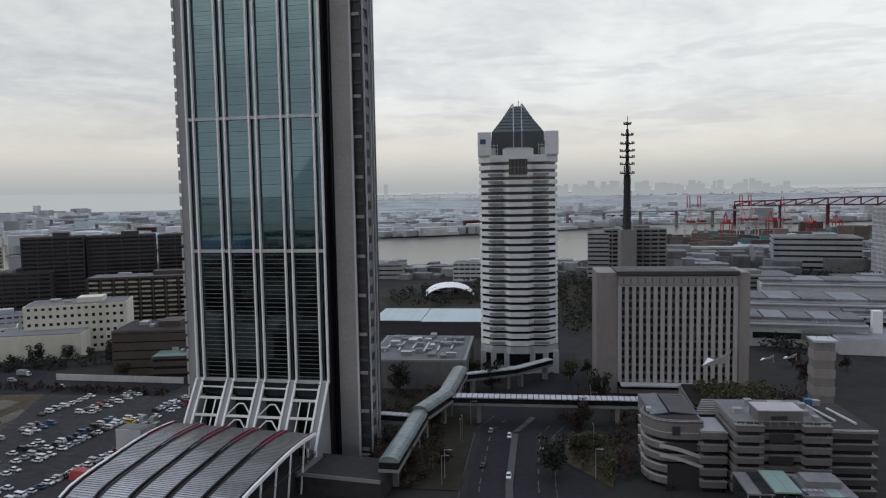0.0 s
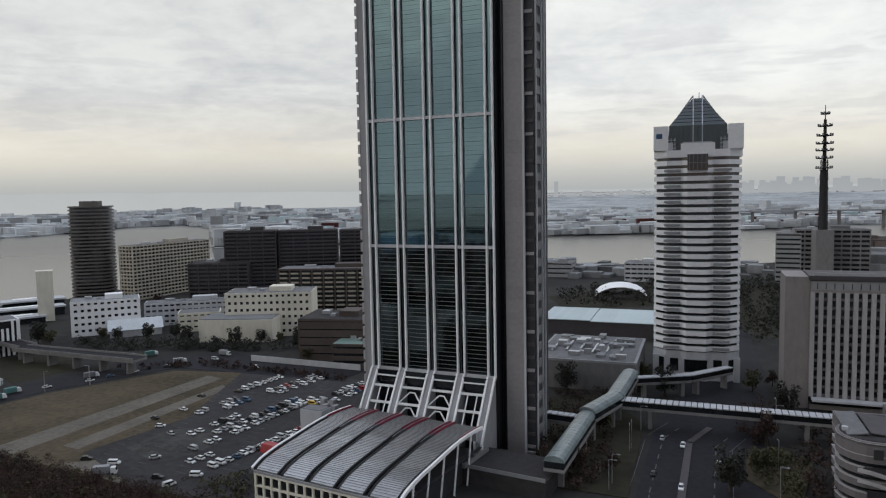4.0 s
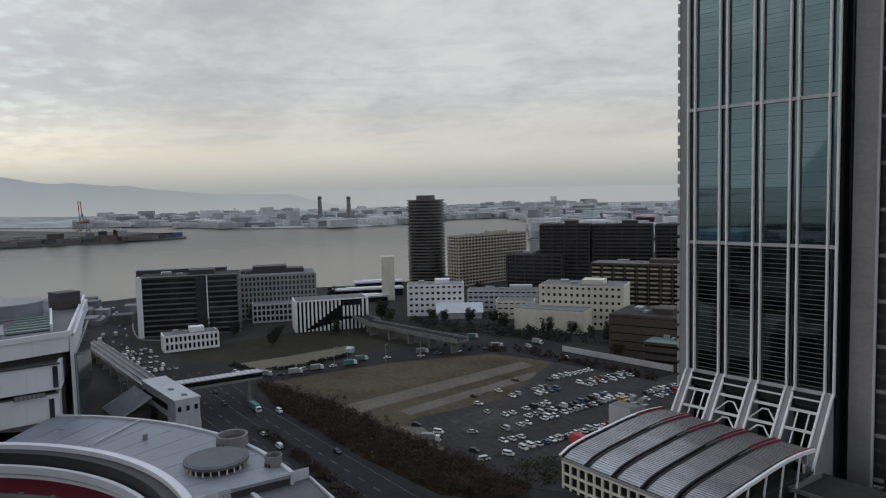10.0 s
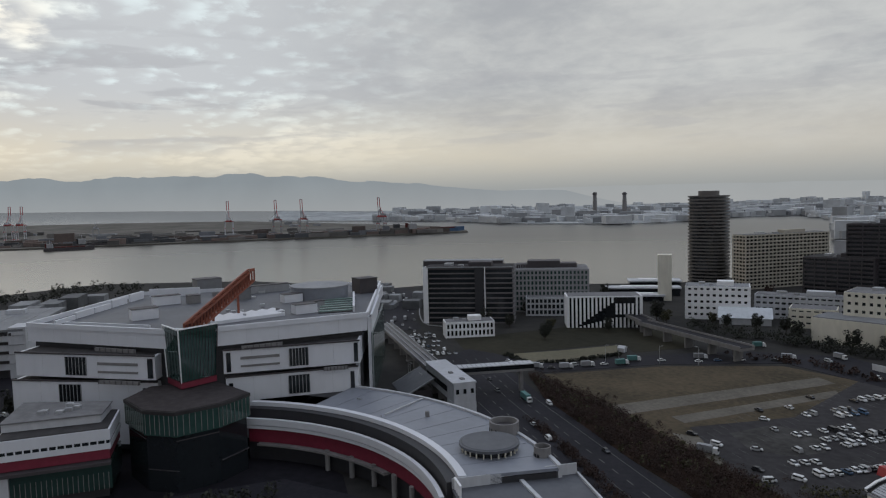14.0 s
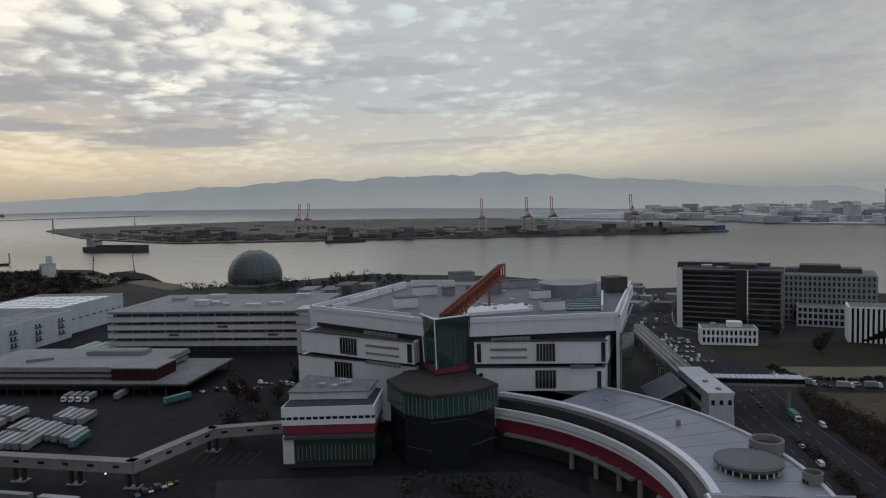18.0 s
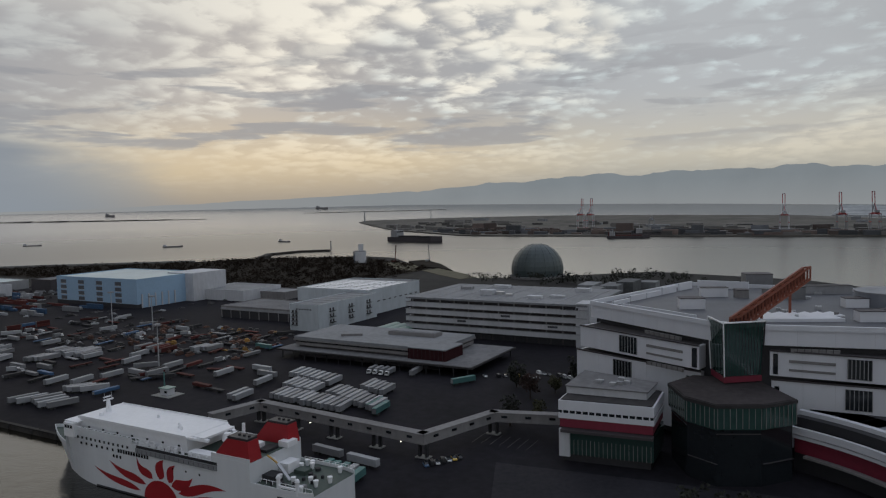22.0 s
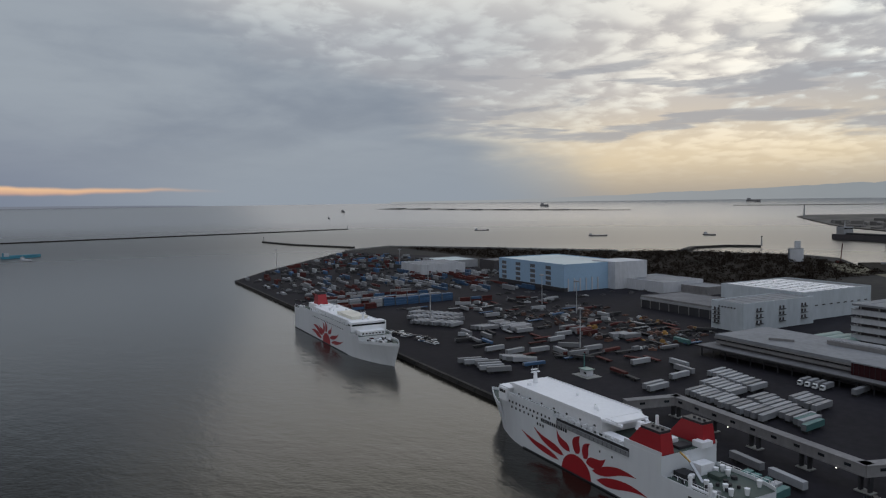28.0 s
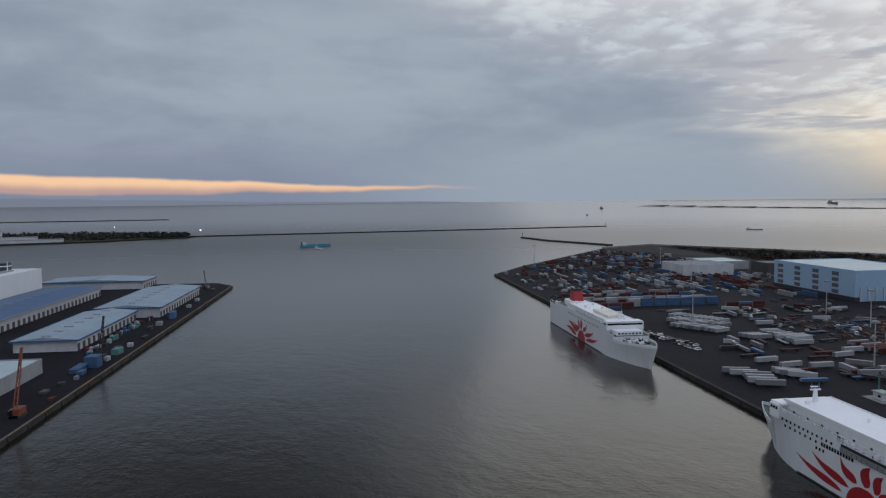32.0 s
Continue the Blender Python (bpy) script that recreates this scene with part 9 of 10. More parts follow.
mobile_crane(-730, -150, GREY, 20, 9, "grey crane near the pier's head")

# ---------------------------------------------------------------- vehicles
def inside(x, y, poly):
    c = False
    for (x0, y0), (x1, y1) in zip(poly, poly[1:] + poly[:1]):
        if (y0 > y) != (y1 > y) and x < (x1 - x0) * (y - y0) / (y1 - y0) + x0:
            c = not c
    return c


def loft_y(profile, half, mat, inset=0.0, name="body"):
    """A car-like body: a side profile in (x, z) with slightly narrowed upper corners."""
    n = len(profile)
    zs = [z for _, z in profile]
    lo, hi = min(zs), max(zs)
    def w(z):
        return half - inset * (z - lo) / max(0.01, hi - lo)
    v = [(x, -w(z), z) for x, z in profile] + [(x, w(z), z) for x, z in profile]
    f = [tuple(range(n)), tuple(range(2 * n - 1, n - 1, -1))] + [(i, n + i, n + (i + 1) % n, (i + 1) % n) for i in range(n)]
    me = from_py(name, v, f, mat)
    bm = bmesh.new()
    bm.from_mesh(me)
    bmesh.ops.recalc_face_normals(bm, faces=bm.faces)
    bm.to_mesh(me)
    bm.free()
    return me


PAINTS = {n: material("car_" + n, c, 0.3, 0.0, vary=0.05, each=0.12) for n, c in (
    ("white", (0.66, 0.67, 0.68)), ("silver", (0.36, 0.37, 0.38)), ("black", (0.022, 0.022, 0.025)), ("blue", (0.05, 0.10, 0.18)), ("red", (0.30, 0.03, 0.03)), ("yellow", (0.50, 0.33, 0.05)))}
WHEEL = mesh_of("wheel", lambda: from_py("wheel", [(0.33 * math.cos(2 * math.pi * i / 10), s, 0.33 * math.sin(2 * math.pi * i / 10)) for s in (-0.1, 0.1) for i in range(10)],
                                         [tuple(range(9, -1, -1)), tuple(range(10, 20))] + [(i, (i + 1) % 10, 10 + (i + 1) % 10, 10 + i) for i in range(10)], RUBBER))
HATCH = [(-2.1, 0.3), (2.1, 0.3), (2.15, 0.72), (1.25, 0.9), (-1.9, 0.95), (-2.15, 0.8)]
CABIN = [(-1.85, 0.9), (1.2, 0.88), (0.45, 1.42), (-1.45, 1.46)]
VANB = [(-2.2, 0.35), (2.2, 0.35), (2.2, 0.95), (1.75, 1.1), (-2.2, 1.1)]
VANC = [(-2.15, 1.08), (1.72, 1.08), (1.1, 1.9), (-2.0, 1.95)]
CARS = {}


def sized(x, y, z, rz, k):
    return pose(x, y, z, 0, 0, rz) @ Matrix.Diagonal((k, k, k, 1))



def car(x, y, rz, paint, van=False, detail=True, z=0.13, group="cars in the car park"):
    key = (paint, van, detail)
    if key in CARS:
        return copy_thing(CARS[key], pose(x, y, z, 0, 0, rz))
    c = thing("parked_car", x, y, z, rz, "%s %s parked on the asphalt" % (paint, "van" if van else "small saloon car"), "van" if van else "car", group)
    c.matrix_basis = sized(x, y, z, rz, 0.88)
    child(new("body", loft_y(VANB if van else HATCH, 0.85, PAINTS[paint], 0.06)), c)
    if van:
        child(new("upper_body", loft_y(VANC, 0.80, PAINTS[paint], 0.10, "upper_body")), c)
        box("side_glass", c, GLASS_D, -0.2, 0, 1.2, 3.4, 1.62, 0.5)
        o = box("windscreen", c, GLASS_D, 1.42, 0, 1.12, 0.08, 1.4, 0.9)
        o.matrix_basis = pose(1.52, 0, 1.12, 0, -38, 0)
    else:
        child(new("glasshouse", loft_y(CABIN, 0.76, GLASS_D, 0.14, "glasshouse")), c)
        if detail:
            box("roof", c, PAINTS[paint], -0.5, 0, 1.40, 1.8, 1.2, 0.09)
    if detail:
        for a in (-1.35, 1.35):
            for s in (-0.8, 0.8):
                o = child(new("wheel", WHEEL), c)
                o.matrix_basis = pose(a, s, 0.33)
    CARS[key] = c
    return c


rnd = random.Random(20)


def paint_pick():
    return rnd.choice(("white",) * 14 + ("silver",) * 6 + ("black",) * 8 + ("blue", "blue", "red", "yellow"))


def car_row(a, b, n, rz, fill=0.9, detail=True, group="cars in the car park", z=0.13):
    for k in range(n):
        if rnd.random() > fill:
            continue
        t = (k + 0.5) / n
        car(a[0] + (b[0] - a[0]) * t + rnd.uniform(-0.3, 0.3), a[1] + (b[1] - a[1]) * t, rz + rnd.choice((0, 180)) + rnd.uniform(-3, 3), paint_pick(), rnd.random() < 0.3, detail, z, group)


ROW = 163.0
patch("road", [(-404, 190), (-400, 214), (-432, 227), (-475, 249), (-560, 294), (-600, 300), (-590, 272), (-492, 228), (-430, 198)], ROADTAR, "asphalt approach road with waiting buses", 0.11, "road")
verge = thing("kerb", 0, 0, 0, 0, "pale curved kerb beside the approach road", "kerb", kind="structure")
rail("kerb_stone", verge, LGREY, [(-480, 255, 0.1), (-452, 240, 0.1), (-432, 230.5, 0.1), (-418, 225, 0.1), (-408, 223.5, 0.1), (-393, 231, 0.1)], 0.7, 0.35)
for a, b, n in (((-381, 192), (-382, 211), 7), ((-373, 189), (-371, 208), 7), ((-363, 187), (-358, 204), 6), ((-352, 184), (-346, 200), 6), ((-341, 181), (-334, 197), 6), ((-330, 180), (-324, 195), 5)):
    car_row(a, b, n, -18, 0.8, False, "cars by the station", 0.12)
for x, y, p in ((-456, 236.6, "white"), (-430, 224, "silver"), (-399, 199, "white"), (-394, 205, "white"), (-446, 226, "black"), (-470, 240, "silver"), (-418, 209, "white"), (-404, 207, "black")):
    car(x, y, 152, p, False, False, 0.12, "cars by the station")
rnd = random.Random(20)
for a, b, n in (((-131.8, 222), (-119, 270), 18), ((-137.4, 224), (-125, 270), 15), ((-116.5, 208), (-107, 238), 10), ((-146, 220), (-139, 246), 7), ((-157, 243), (-151, 266), 7), ((-151.5, 244), (-146, 266), 6),
                ((-138, 276), (-127.5, 306), 11), ((-157, 274), (-148.5, 303), 8), ((-117, 262), (-107, 298), 12), ((-111.5, 262), (-103, 290), 8), ((-137, 207), (-132.5, 220), 4), ((-130.5, 196), (-127, 206), 3), ((-121.5, 194), (-115.5, 212), 6), ((-143, 276), (-133, 307), 9)):
    car_row(a, b, n, ROW)
for x, y, p, van, r in ((-166, 194, "black", False, 20), (-154, 192, "white", True, 10), (-133, 184.5, "black", False, 8), (-126, 180, "white", True, 60), (-122, 188, "white", True, 10), (-165.5, 248, "white", False, 165),
                        (-169, 267, "black", False, 165), (-162, 228, "white", False, 20), (-153, 221, "silver", False, 150), (-170, 236, "black", False, 160), (-144, 199, "silver", False, 40)):
    car(x, y, r, p, van)
m = thing("covered_stack", -108.5, 212, 0.12, -16, "stack under a red tarpaulin at the car park's edge", "tarpaulin")
side_prism("tarpaulin", m, RED, [(-2.5, 0), (2.5, 0), (1.8, 2.4), (-1.6, 2.6)], -3.5, 3.5)

# traffic on the roads
for x, y, r, p in ((-222, 176, -17, "white"), (-250, 170, -17, "black"), (-190, 150, 163, "white"), (-170, 158, -17, "black"), (-205, 155, 163, "silver"), (-285, 186, -17, "white"), (-268, 178, 163, "black"),
                   (25, 240, -100, "white"), (21, 205, -98, "white"), (14, 214, 80, "black"), (19, 246, 80, "silver"), (34, 225, -98, "silver"), (-259, 240, 70, "white"), (-248, 268, 62, "white"), (-268, 214, 60, "black"),
                   (-266, 227, 70, "silver"), (-236, 281, 55, "white"), (-232, 290, 52, "blue"), (-226, 300, 52, "white"), (-216, 312, 30, "black"), (-200, 330, -10, "silver"), (-170, 318, -14, "white"), (-292, 206, 10, "white")):
    car(x, y, r, p, rnd.random() < 0.35, True, 0.16, "cars on the road")
for a, b, n, rz in (((-420, 194), (-390, 182), 9, 70), ((-412, 186), (-386, 176), 8, 70), ((-500, 228), (-450, 206), 14, 66)):
    car_row(a, b, n, rz, 0.75, False, "cars by the station", 0.02)


def lorry(x, y, rz, body, cab, length=8.5, z=0.06, group="lorries", label="box lorry with a closed body"):
    key = ("lorry", body.name, cab.name, length)
    if key in CARS:
        return copy_thing(CARS[key], pose(x, y, z, 0, 0, rz))
    c = thing("lorry", x, y, z, rz, label, "lorry", group)
    c.matrix_basis = sized(x, y, z, rz, 0.8)
    box("load_body", c, body, -1.2, 0, 0.95, length - 2.6, 2.45, 2.75)
    child(new("cab", loft_y([(length / 2 - 2.1, 0.6), (length / 2, 0.6), (length / 2, 1.6), (length / 2 - 0.4, 2.9), (length / 2 - 2.1, 3.0)], 1.2, cab, 0.06, "cab")), c)
    o = box("windscreen", c, GLASS_D, length / 2 - 0.12, 0, 1.6, 0.08, 2.1, 1.1)
    o.matrix_basis = pose(length / 2 + 0.02, 0, 1.65, 0, -17, 0)
    box("chassis", c, DARKSTEEL, 0, 0, 0.5, length - 0.6, 1.0, 0.4)
    for a in (-length / 2 + 1.6, length / 2 - 1.4):
        for s in (-1.05, 1.05):
            o = child(new("wheel", WHEEL), c)
            o.matrix_basis = pose(a, s, 0.48) @ Matrix.Diagonal((1.5, 1.5, 1.5, 1))
    CARS[key] = c
    return c


def trailer(x, y, rz, body, length=12.6, height=2.3, z=0.06, group="trailers in the yard"):
    key = ("trailer", body.name, length, height)
    if key in CARS:
        return copy_thing(CARS[key], pose(x, y, z, 0, 0, rz))
    word = {"trailer_white": "white", "trailer_grey": "grey", "teal_cover": "teal", "container_rust": "rust-red", "container_blue": "blue", "dark_steel": "dark empty flatbed"}[body.name]
    flat = height < 1
    c = thing("semi_trailer", x, y, z, rz, "%s parked semi-trailer on the yard" % word, "trailer", group)
    b = box("flatbed" if flat else "box_body", c, body, 0, 0, 1.0, length, 2.1, height)
    if not flat:
        box("rear_door", c, BOXGREY, -length / 2 - 0.02, 0, 1.1, 0.06, 1.9, height - 0.2)
    many("running_gear", c, RUBBER, [(0, 0, 0.75, length - 0.4, 1.0, 0.4), (-length * 0.34 - 0.7, 0, 0, 1.0, 2.3, 0.95), (-length * 0.34 + 0.7, 0, 0, 1.0, 2.3, 0.95), (length * 0.28, 0, 0, 0.25, 1.8, 0.8)])
    CARS[key] = c
    return c


def lot(uv, rz, body, **k):
    x, y = yard(*uv)
    return trailer(x, y, rz, body, **k)


def any_body():
    return rnd.choice((BOXWHITE,) * 14 + (BOXGREY,) * 12 + (TEAL,))


# rows of trailers behind the passenger gallery, all nearly square to the quay
D = 170.5


def rank(a, b, n, turn, pick, wob=0.8):
    """n trailers side by side from a to b."""
    for k in range(n):
        t = (k + 0.5) / n
        lot((a[0] + (b[0] - a[0]) * t, a[1] + (b[1] - a[1]) * t + rnd.uniform(-wob, wob)), 73.5 + turn + rnd.uniform(-1.5, 1.5), pick())


def pale_body():
    return rnd.choice((BOXWHITE,) * 5 + (BOXGREY,) * 2)


rank((-219, 237), (-176, 232), 13, 97, lambda: TEAL if rnd.random() < 0.08 else any_body())
rank((-236, 228), (-228, 227), 2, 97, pale_body)
rank((-226, 254), (-205, 249), 6, 97, pale_body)
rank((-238, 272), (-206, 264), 8, 98, pale_body)
rank((-198, 251), (-164, 239), 10, 96, any_body)
rank((-190, 266), (-174, 260), 5, 97, any_body)
rank((-243, 252), (-238, 250), 1, 97, pale_body)
for k in range(4):
    x, y = yard(-205 + 3.6 * k, 292)
    lorry(x, y, D + 180, BOXGREY, PAINTS["white"], 11.5, group="tractor units", label="white tractor lorry with a grey body")
for u, v, a, m_ in ((-182, 297, 97, BOXGREY), (-152, 290, 60, TEAL), (-259, 270, -5, BOXWHITE), (-168, 240, 97, TEAL), (-162, 236, 97, TEAL), (-150, 186, -6, BOXGREY), (-134, 184, -6, BOXWHITE), (-248, 262, -5, BOXGREY)):
    lot((u, v), 73.5 + a, m_)
rank((-143, 172), (-126, 170), 5, 97, lambda: rnd.choice((BOXWHITE, BOXWHITE, TEAL, BOXGREY, BOXGREY)))
for u, v, a in ((-262, 233, -7), (-252, 231.5, -7), (-303, 232, 37), (-296, 238, 37), (-300, 250, 98), (-303, 264, 98), (-297, 268, 90), (-306, 240, 70), (-282, 262, 20), (-276, 268, -5)):
    lot((u, v), 73.5 + a, RUST if rnd.random() < 0.3 else DARKSTEEL, height=0.5 if rnd.random() < 0.6 else 1.4)
for a, b, n in ((yard(-150, 306), yard(-122, 314), 9), (yard(-128, 322), yard(-108, 318), 7), (yard(-116, 192), yard(-108, 204), 7), (yard(-104, 300), yard(-92, 322), 9)):
    car_row(a, b, n, 25, 0.85, False, "cars by the terminal", 0.07)

# middle of the yard
rank((-322, 185), (-292, 183), 6, 75, any_body, 3.0)
rank((-316, 204), (-304, 208), 4, 56, pale_body, 1.0)
rank((-484, 226), (-450, 248), 10, 112, pale_body)
rank((-466, 217), (-434, 240), 10, 112, pale_body)
rank((-447, 210), (-418, 231), 9, 110, pale_body)
rank((-404, 236), (-394, 242), 4, 88, any_body)
rank((-414, 258), (-374, 257), 10, 92, any_body, 3.0)
rank((-396, 262), (-386, 262), 4, 96, pale_body)
rank((-336, 296), (-324, 300), 4, 88, pale_body, 2.0)
rank((-372, 286), (-346, 284), 6, 95, lambda: rnd.choice((RUST, BOXGREY, DARKSTEEL)), 4.0)
KEEP_OUT = ((-284, -145, 296, 356), (-420, -310, 366, 520), (-650, -515, 396, 500), (-262, -120, 180, 302), (-490, -410, 202, 256), (-610, -520, 200, 330), (-264, -128, 356, 480), (-282, -256, 208, 228))


def clear(u, v):
    return not any(a - 7 < u < b + 7 and c - 7 < v < d + 7 for a, b, c, d in KEEP_OUT)


n = 0
taken = []
while n < 105:
    u, v = rnd.uniform(-510, -240), rnd.uniform(205, 372)
    if clear(u, v) and all(abs(u - a) + abs(v - b) > 8 for a, b in taken):
        n += 1
        taken.append((u, v))
        q = rnd.random()
        turn = 73.5 + rnd.choice((97, 97, 90, -5, -5, 50)) + rnd.uniform(-4, 4)
        if q < 0.20:
            lot((u, v), turn, any_body())
        elif q < 0.85:
            lot((u, v), turn, rnd.choice((DARKSTEEL, DARKSTEEL, DARKSTEEL, RUST, RUST, BOXGREY)) if rnd.random() < 0.8 else BLUE, height=rnd.choice((0.5, 0.5, 1.4)))
        else:
            x, y = yard(u, v)
            lorry(x, y, turn, rnd.choice((BOXWHITE, BOXGREY, BOXGREY)), PAINTS["white"], 8.5)
car_row(yard(-440, 178), yard(-372, 190), 22, -8, 0.8, False, "cars on the quay", 0.07)
car_row(yard(-430, 184), yard(-380, 196), 14, -8, 0.8, False, "cars on the quay", 0.07)


# containers stacked in a wall, and loose ones towards the yard's end
def container(x, y, z, rz, body, long=True, group="container stacks"):
    key = ("container", body.name, long)
    if key in CARS:
        return copy_thing(CARS[key], pose(x, y, z, 0, 0, rz))
    L = 12.2 if long else 6.1
    word = {"trailer_white": "white", "container_blue": "blue", "container_rust": "rust-red", "trailer_grey": "grey", "teal_cover": "teal"}[body.name]
    c = thing("shipping_container", x, y, z, rz, "%s corrugated steel shipping container" % word, "container", group)
    c.matrix_basis = sized(x, y, z, rz, 0.82)
    n_ = 24
    v = []
    for k in range(n_ + 1):
        px = -L / 2 + 0.1 + (L - 0.2) * k / n_
        o = 0.0 if k % 2 else 0.07
        v += [(px, -1.22 + o, 0.1), (px, -1.22 + o, 2.5), (px, 1.22 - o, 2.5), (px, 1.22 - o, 0.1)]
    f = []
    for k in range(n_):
        for j in range(4):
            f.append((4 * k + j, 4 * k + (j + 1) % 4, 4 * k + 4 + (j + 1) % 4, 4 * k + 4 + j))
    f += [(3, 2, 1, 0), (4 * n_, 4 * n_ + 1, 4 * n_ + 2, 4 * n_ + 3)]
    child(new("shell", from_py("shell", v, f, body)), c)
    box("end_frame", c, body, L / 2 - 0.06, 0, 0, 0.12, 2.44, 2.6)
    box("door", c, BOXGREY if body is not BOXGREY else BOXWHITE, -L / 2 + 0.05, 0, 0.1, 0.12, 2.4, 2.45)
    CARS[key] = c
    return c


for u0, v0, count, high, picks in ((-538, 219, 7, 3, (BLUE,)), (-541, 219, 7, 3, (BLUE, BLUE, BOXWHITE)), (-531, 178, 4, 2, (RUST, RUST, BLUE)), (-534, 178, 4, 2, (RUST,)), (-562, 176, 11, 2, (BOXWHITE, BOXWHITE, BOXGREY, RUST)),
                                   (-565, 176, 11, 2, (BOXWHITE,)), (-586, 186, 10, 2, (BOXWHITE, RUST, BLUE)), (-520, 292, 3, 2, (RUST, RUST, BLUE)), (-606, 200, 8, 2, (BOXGREY, BOXWHITE, RUST))):
    for i in range(count):
        for q in range(high):
            if q == high - 1 and rnd.random() < 0.15:
                continue
            x, y = yard(u0 + rnd.uniform(-0.15, 0.15), v0 + 11.0 * i)
            container(x, y, 0.06 + 2.15 * q, 163.5, BOXWHITE if u0 == -538 and i == 0 else rnd.choice(picks))
for name_, mt, seed_ in (("container_stacks", RUST, 71), ("container_stacks", BLUE, 72), ("container_stacks", BOXWHITE, 73), ("container_stacks", BOXGREY, 74)):
    rs = random.Random(seed_)
    pile = []
    while len(pile) < 90:
        u, v = rs.uniform(-800, -580), rs.uniform(174, 470)
        if clear(u, v):
            v = 174 + 9 * round((v - 174) / 9)
            for w_ in range(rs.choice((1, 2, 3))):
                x, y = yard(u + 10.4 * w_, v)
                for q in range(rs.choice((1, 1, 2))):
                    pile.append((x, y, 0.06 + 2.1 * q, 10.0, 2.0, 2.07, 73.5))
    tagged(many(name_, None, mt, pile, kind="stuff"), "loose stacks of containers at the yard's end", "containers")
for name_, mt, seed_, count, u0, u1, v0, v1, big_ in (("yard_goods", GOODS_D, 81, 420, -806, -480, 170, 560, 11), ("yard_goods", GOODS_L, 82, 70, -800, -480, 170, 540, 8), ("machine_park", GOODS_D, 83, 150, -460, -292, 270, 372, 6),
                                                      ("machine_park", GOODS_R, 84, 90, -440, -292, 280, 372, 6), ("machine_park", GOODS_L, 85, 30, -460, -296, 275, 372, 4), ("machine_park", GOODS_Y, 86, 16, -390, -300, 300, 370, 4)):
    rs = random.Random(seed_)
    pile = []
    for _ in range(count):
        u, v = rs.uniform(u0, u1), rs.uniform(v0, v1)
        if not clear(u, v):
            continue
        x, y = yard(u, v)
        L_, W_, H_, turn = rs.uniform(2, big_), rs.uniform(1.6, 2.6), rs.uniform(0.8, 2.6), 73.5 + rs.choice((0, 90, 97, 45)) + rs.uniform(-6, 6)
        pile.append((x, y, 0.0, L_, W_, H_ * 0.6, turn))
        pile.append((x + rs.uniform(-0.3, 0.3), y, H_ * 0.6, L_ * rs.uniform(0.2, 0.7), W_ * 0.9, H_ * 0.4, turn))
    tagged(many(name_, None, mt, pile, kind="stuff"), "crowded stored goods and used machines on the yard", "goods")
TIP = [yard(-806, 170), yard(-905, 236), yard(-1130, 400), yard(-1010, 470), yard(-860, 450), yard(-806, 420)]
patch("yard_pavement", [yard(-811, 162), yard(-908, 224), yard(-1190, 430), yard(-1020, 500), yard(-800, 470), yard(-700, 420), yard(-785, 330)], YARD, "dark ground at the yard's far tip", 0.09)
for mt, seed_, count in ((GOODS_D, 91, 170), (GOODS_L, 92, 55), (RUST, 93, 40), (BLUE, 94, 30)):
    rs = random.Random(seed_)
    pile = []
    while len(pile) < count:
        x, y = rs.uniform(-760, -390), rs.uniform(-1120, -560)
        if inside(x, y, TIP):
            pile.append((x, y, 0.09, rs.uniform(6, 13), 2.5, rs.uniform(1.5, 5.2), 73.5 + rs.choice((0, 0, 90, 20))))
    tagged(many("yard_goods", None, mt, pile, kind="stuff"), "containers and goods at the yard's far tip", "goods")
# goods on the opposite pier
for u, v, w, d, h, mt in ((-388, -138, 7, 5, 6, BLUE), (-394, -141, 9, 6, 5, BLUE), (-402, -137, 5, 3, 2.6, BOXWHITE), (-380, -143, 16, 5, 2.5, BLUE), (-420, -137, 8, 4, 3.5, TEAL), (-430, -140, 5, 4, 2.6, DARKSTEEL), (-372, -139, 7, 3, 2, BLUE),
                          (-440, -136, 4, 3, 2.5, BOXWHITE), (-548, -138, 12, 4, 5, BLUE), (-556, -140, 6, 4, 4, BLUE), (-360, -137, 3, 2, 2, BOXGREY), (-350, -140, 4, 3, 1.6, DARKSTEEL), (-336, -142, 6, 3, 1.4, DARKWALL), (-470, -136, 9, 3, 1.2, DARKSTEEL),
                          (-324, -134, 4, 2, 1.2, RUST), (-515, -139, 5, 4, 3, BOXGREY), (-500, -141, 8, 3, 2.2, DARKSTEEL), (-600, -138, 5, 3, 2.6, BOXWHITE), (-640, -140, 7, 3, 2.6, BOXWHITE), (-720, -142, 18, 3, 1.5, DARKSTEEL)):
    b = in_yard("quay_goods", u, v, "stacked goods under covers on the quay", "goods", rnd.uniform(-6, 6), "goods on the pier")
    box("pallet", b, DARKSTEEL, 0, 0, 0, w, d, 0.3)
    box("load", b, mt, 0, 0, 0.3, w * 0.96, d * 0.96, h - 0.3)
heap = random.Random(41)
for k in range(34):
    u, mt = -420 - 3.9 * k + heap.uniform(-1.5, 1.5), heap.choice((BOXWHITE, BOXWHITE, BOXGREY, BLUE, DARKSTEEL, RUST, TEAL, DARKSTEEL))
    v = -157.5 + heap.uniform(0, 5) if u > -546 else -143.5 + heap.uniform(0, 2.5)
    b = in_yard("quay_goods", u, v, "small crates and vehicles' loads beside the quay shed", "goods", heap.uniform(-12, 12), "goods on the pier")
    box("load", b, mt, 0, 0, 0.06, heap.uniform(2, 4.5), heap.uniform(1.6, 2.6), heap.uniform(1.2, 2.8))
w = in_yard("quay_kerb", -362, -129.2, "yellow painted kerb along the pier edge", "kerb", kind="structure")
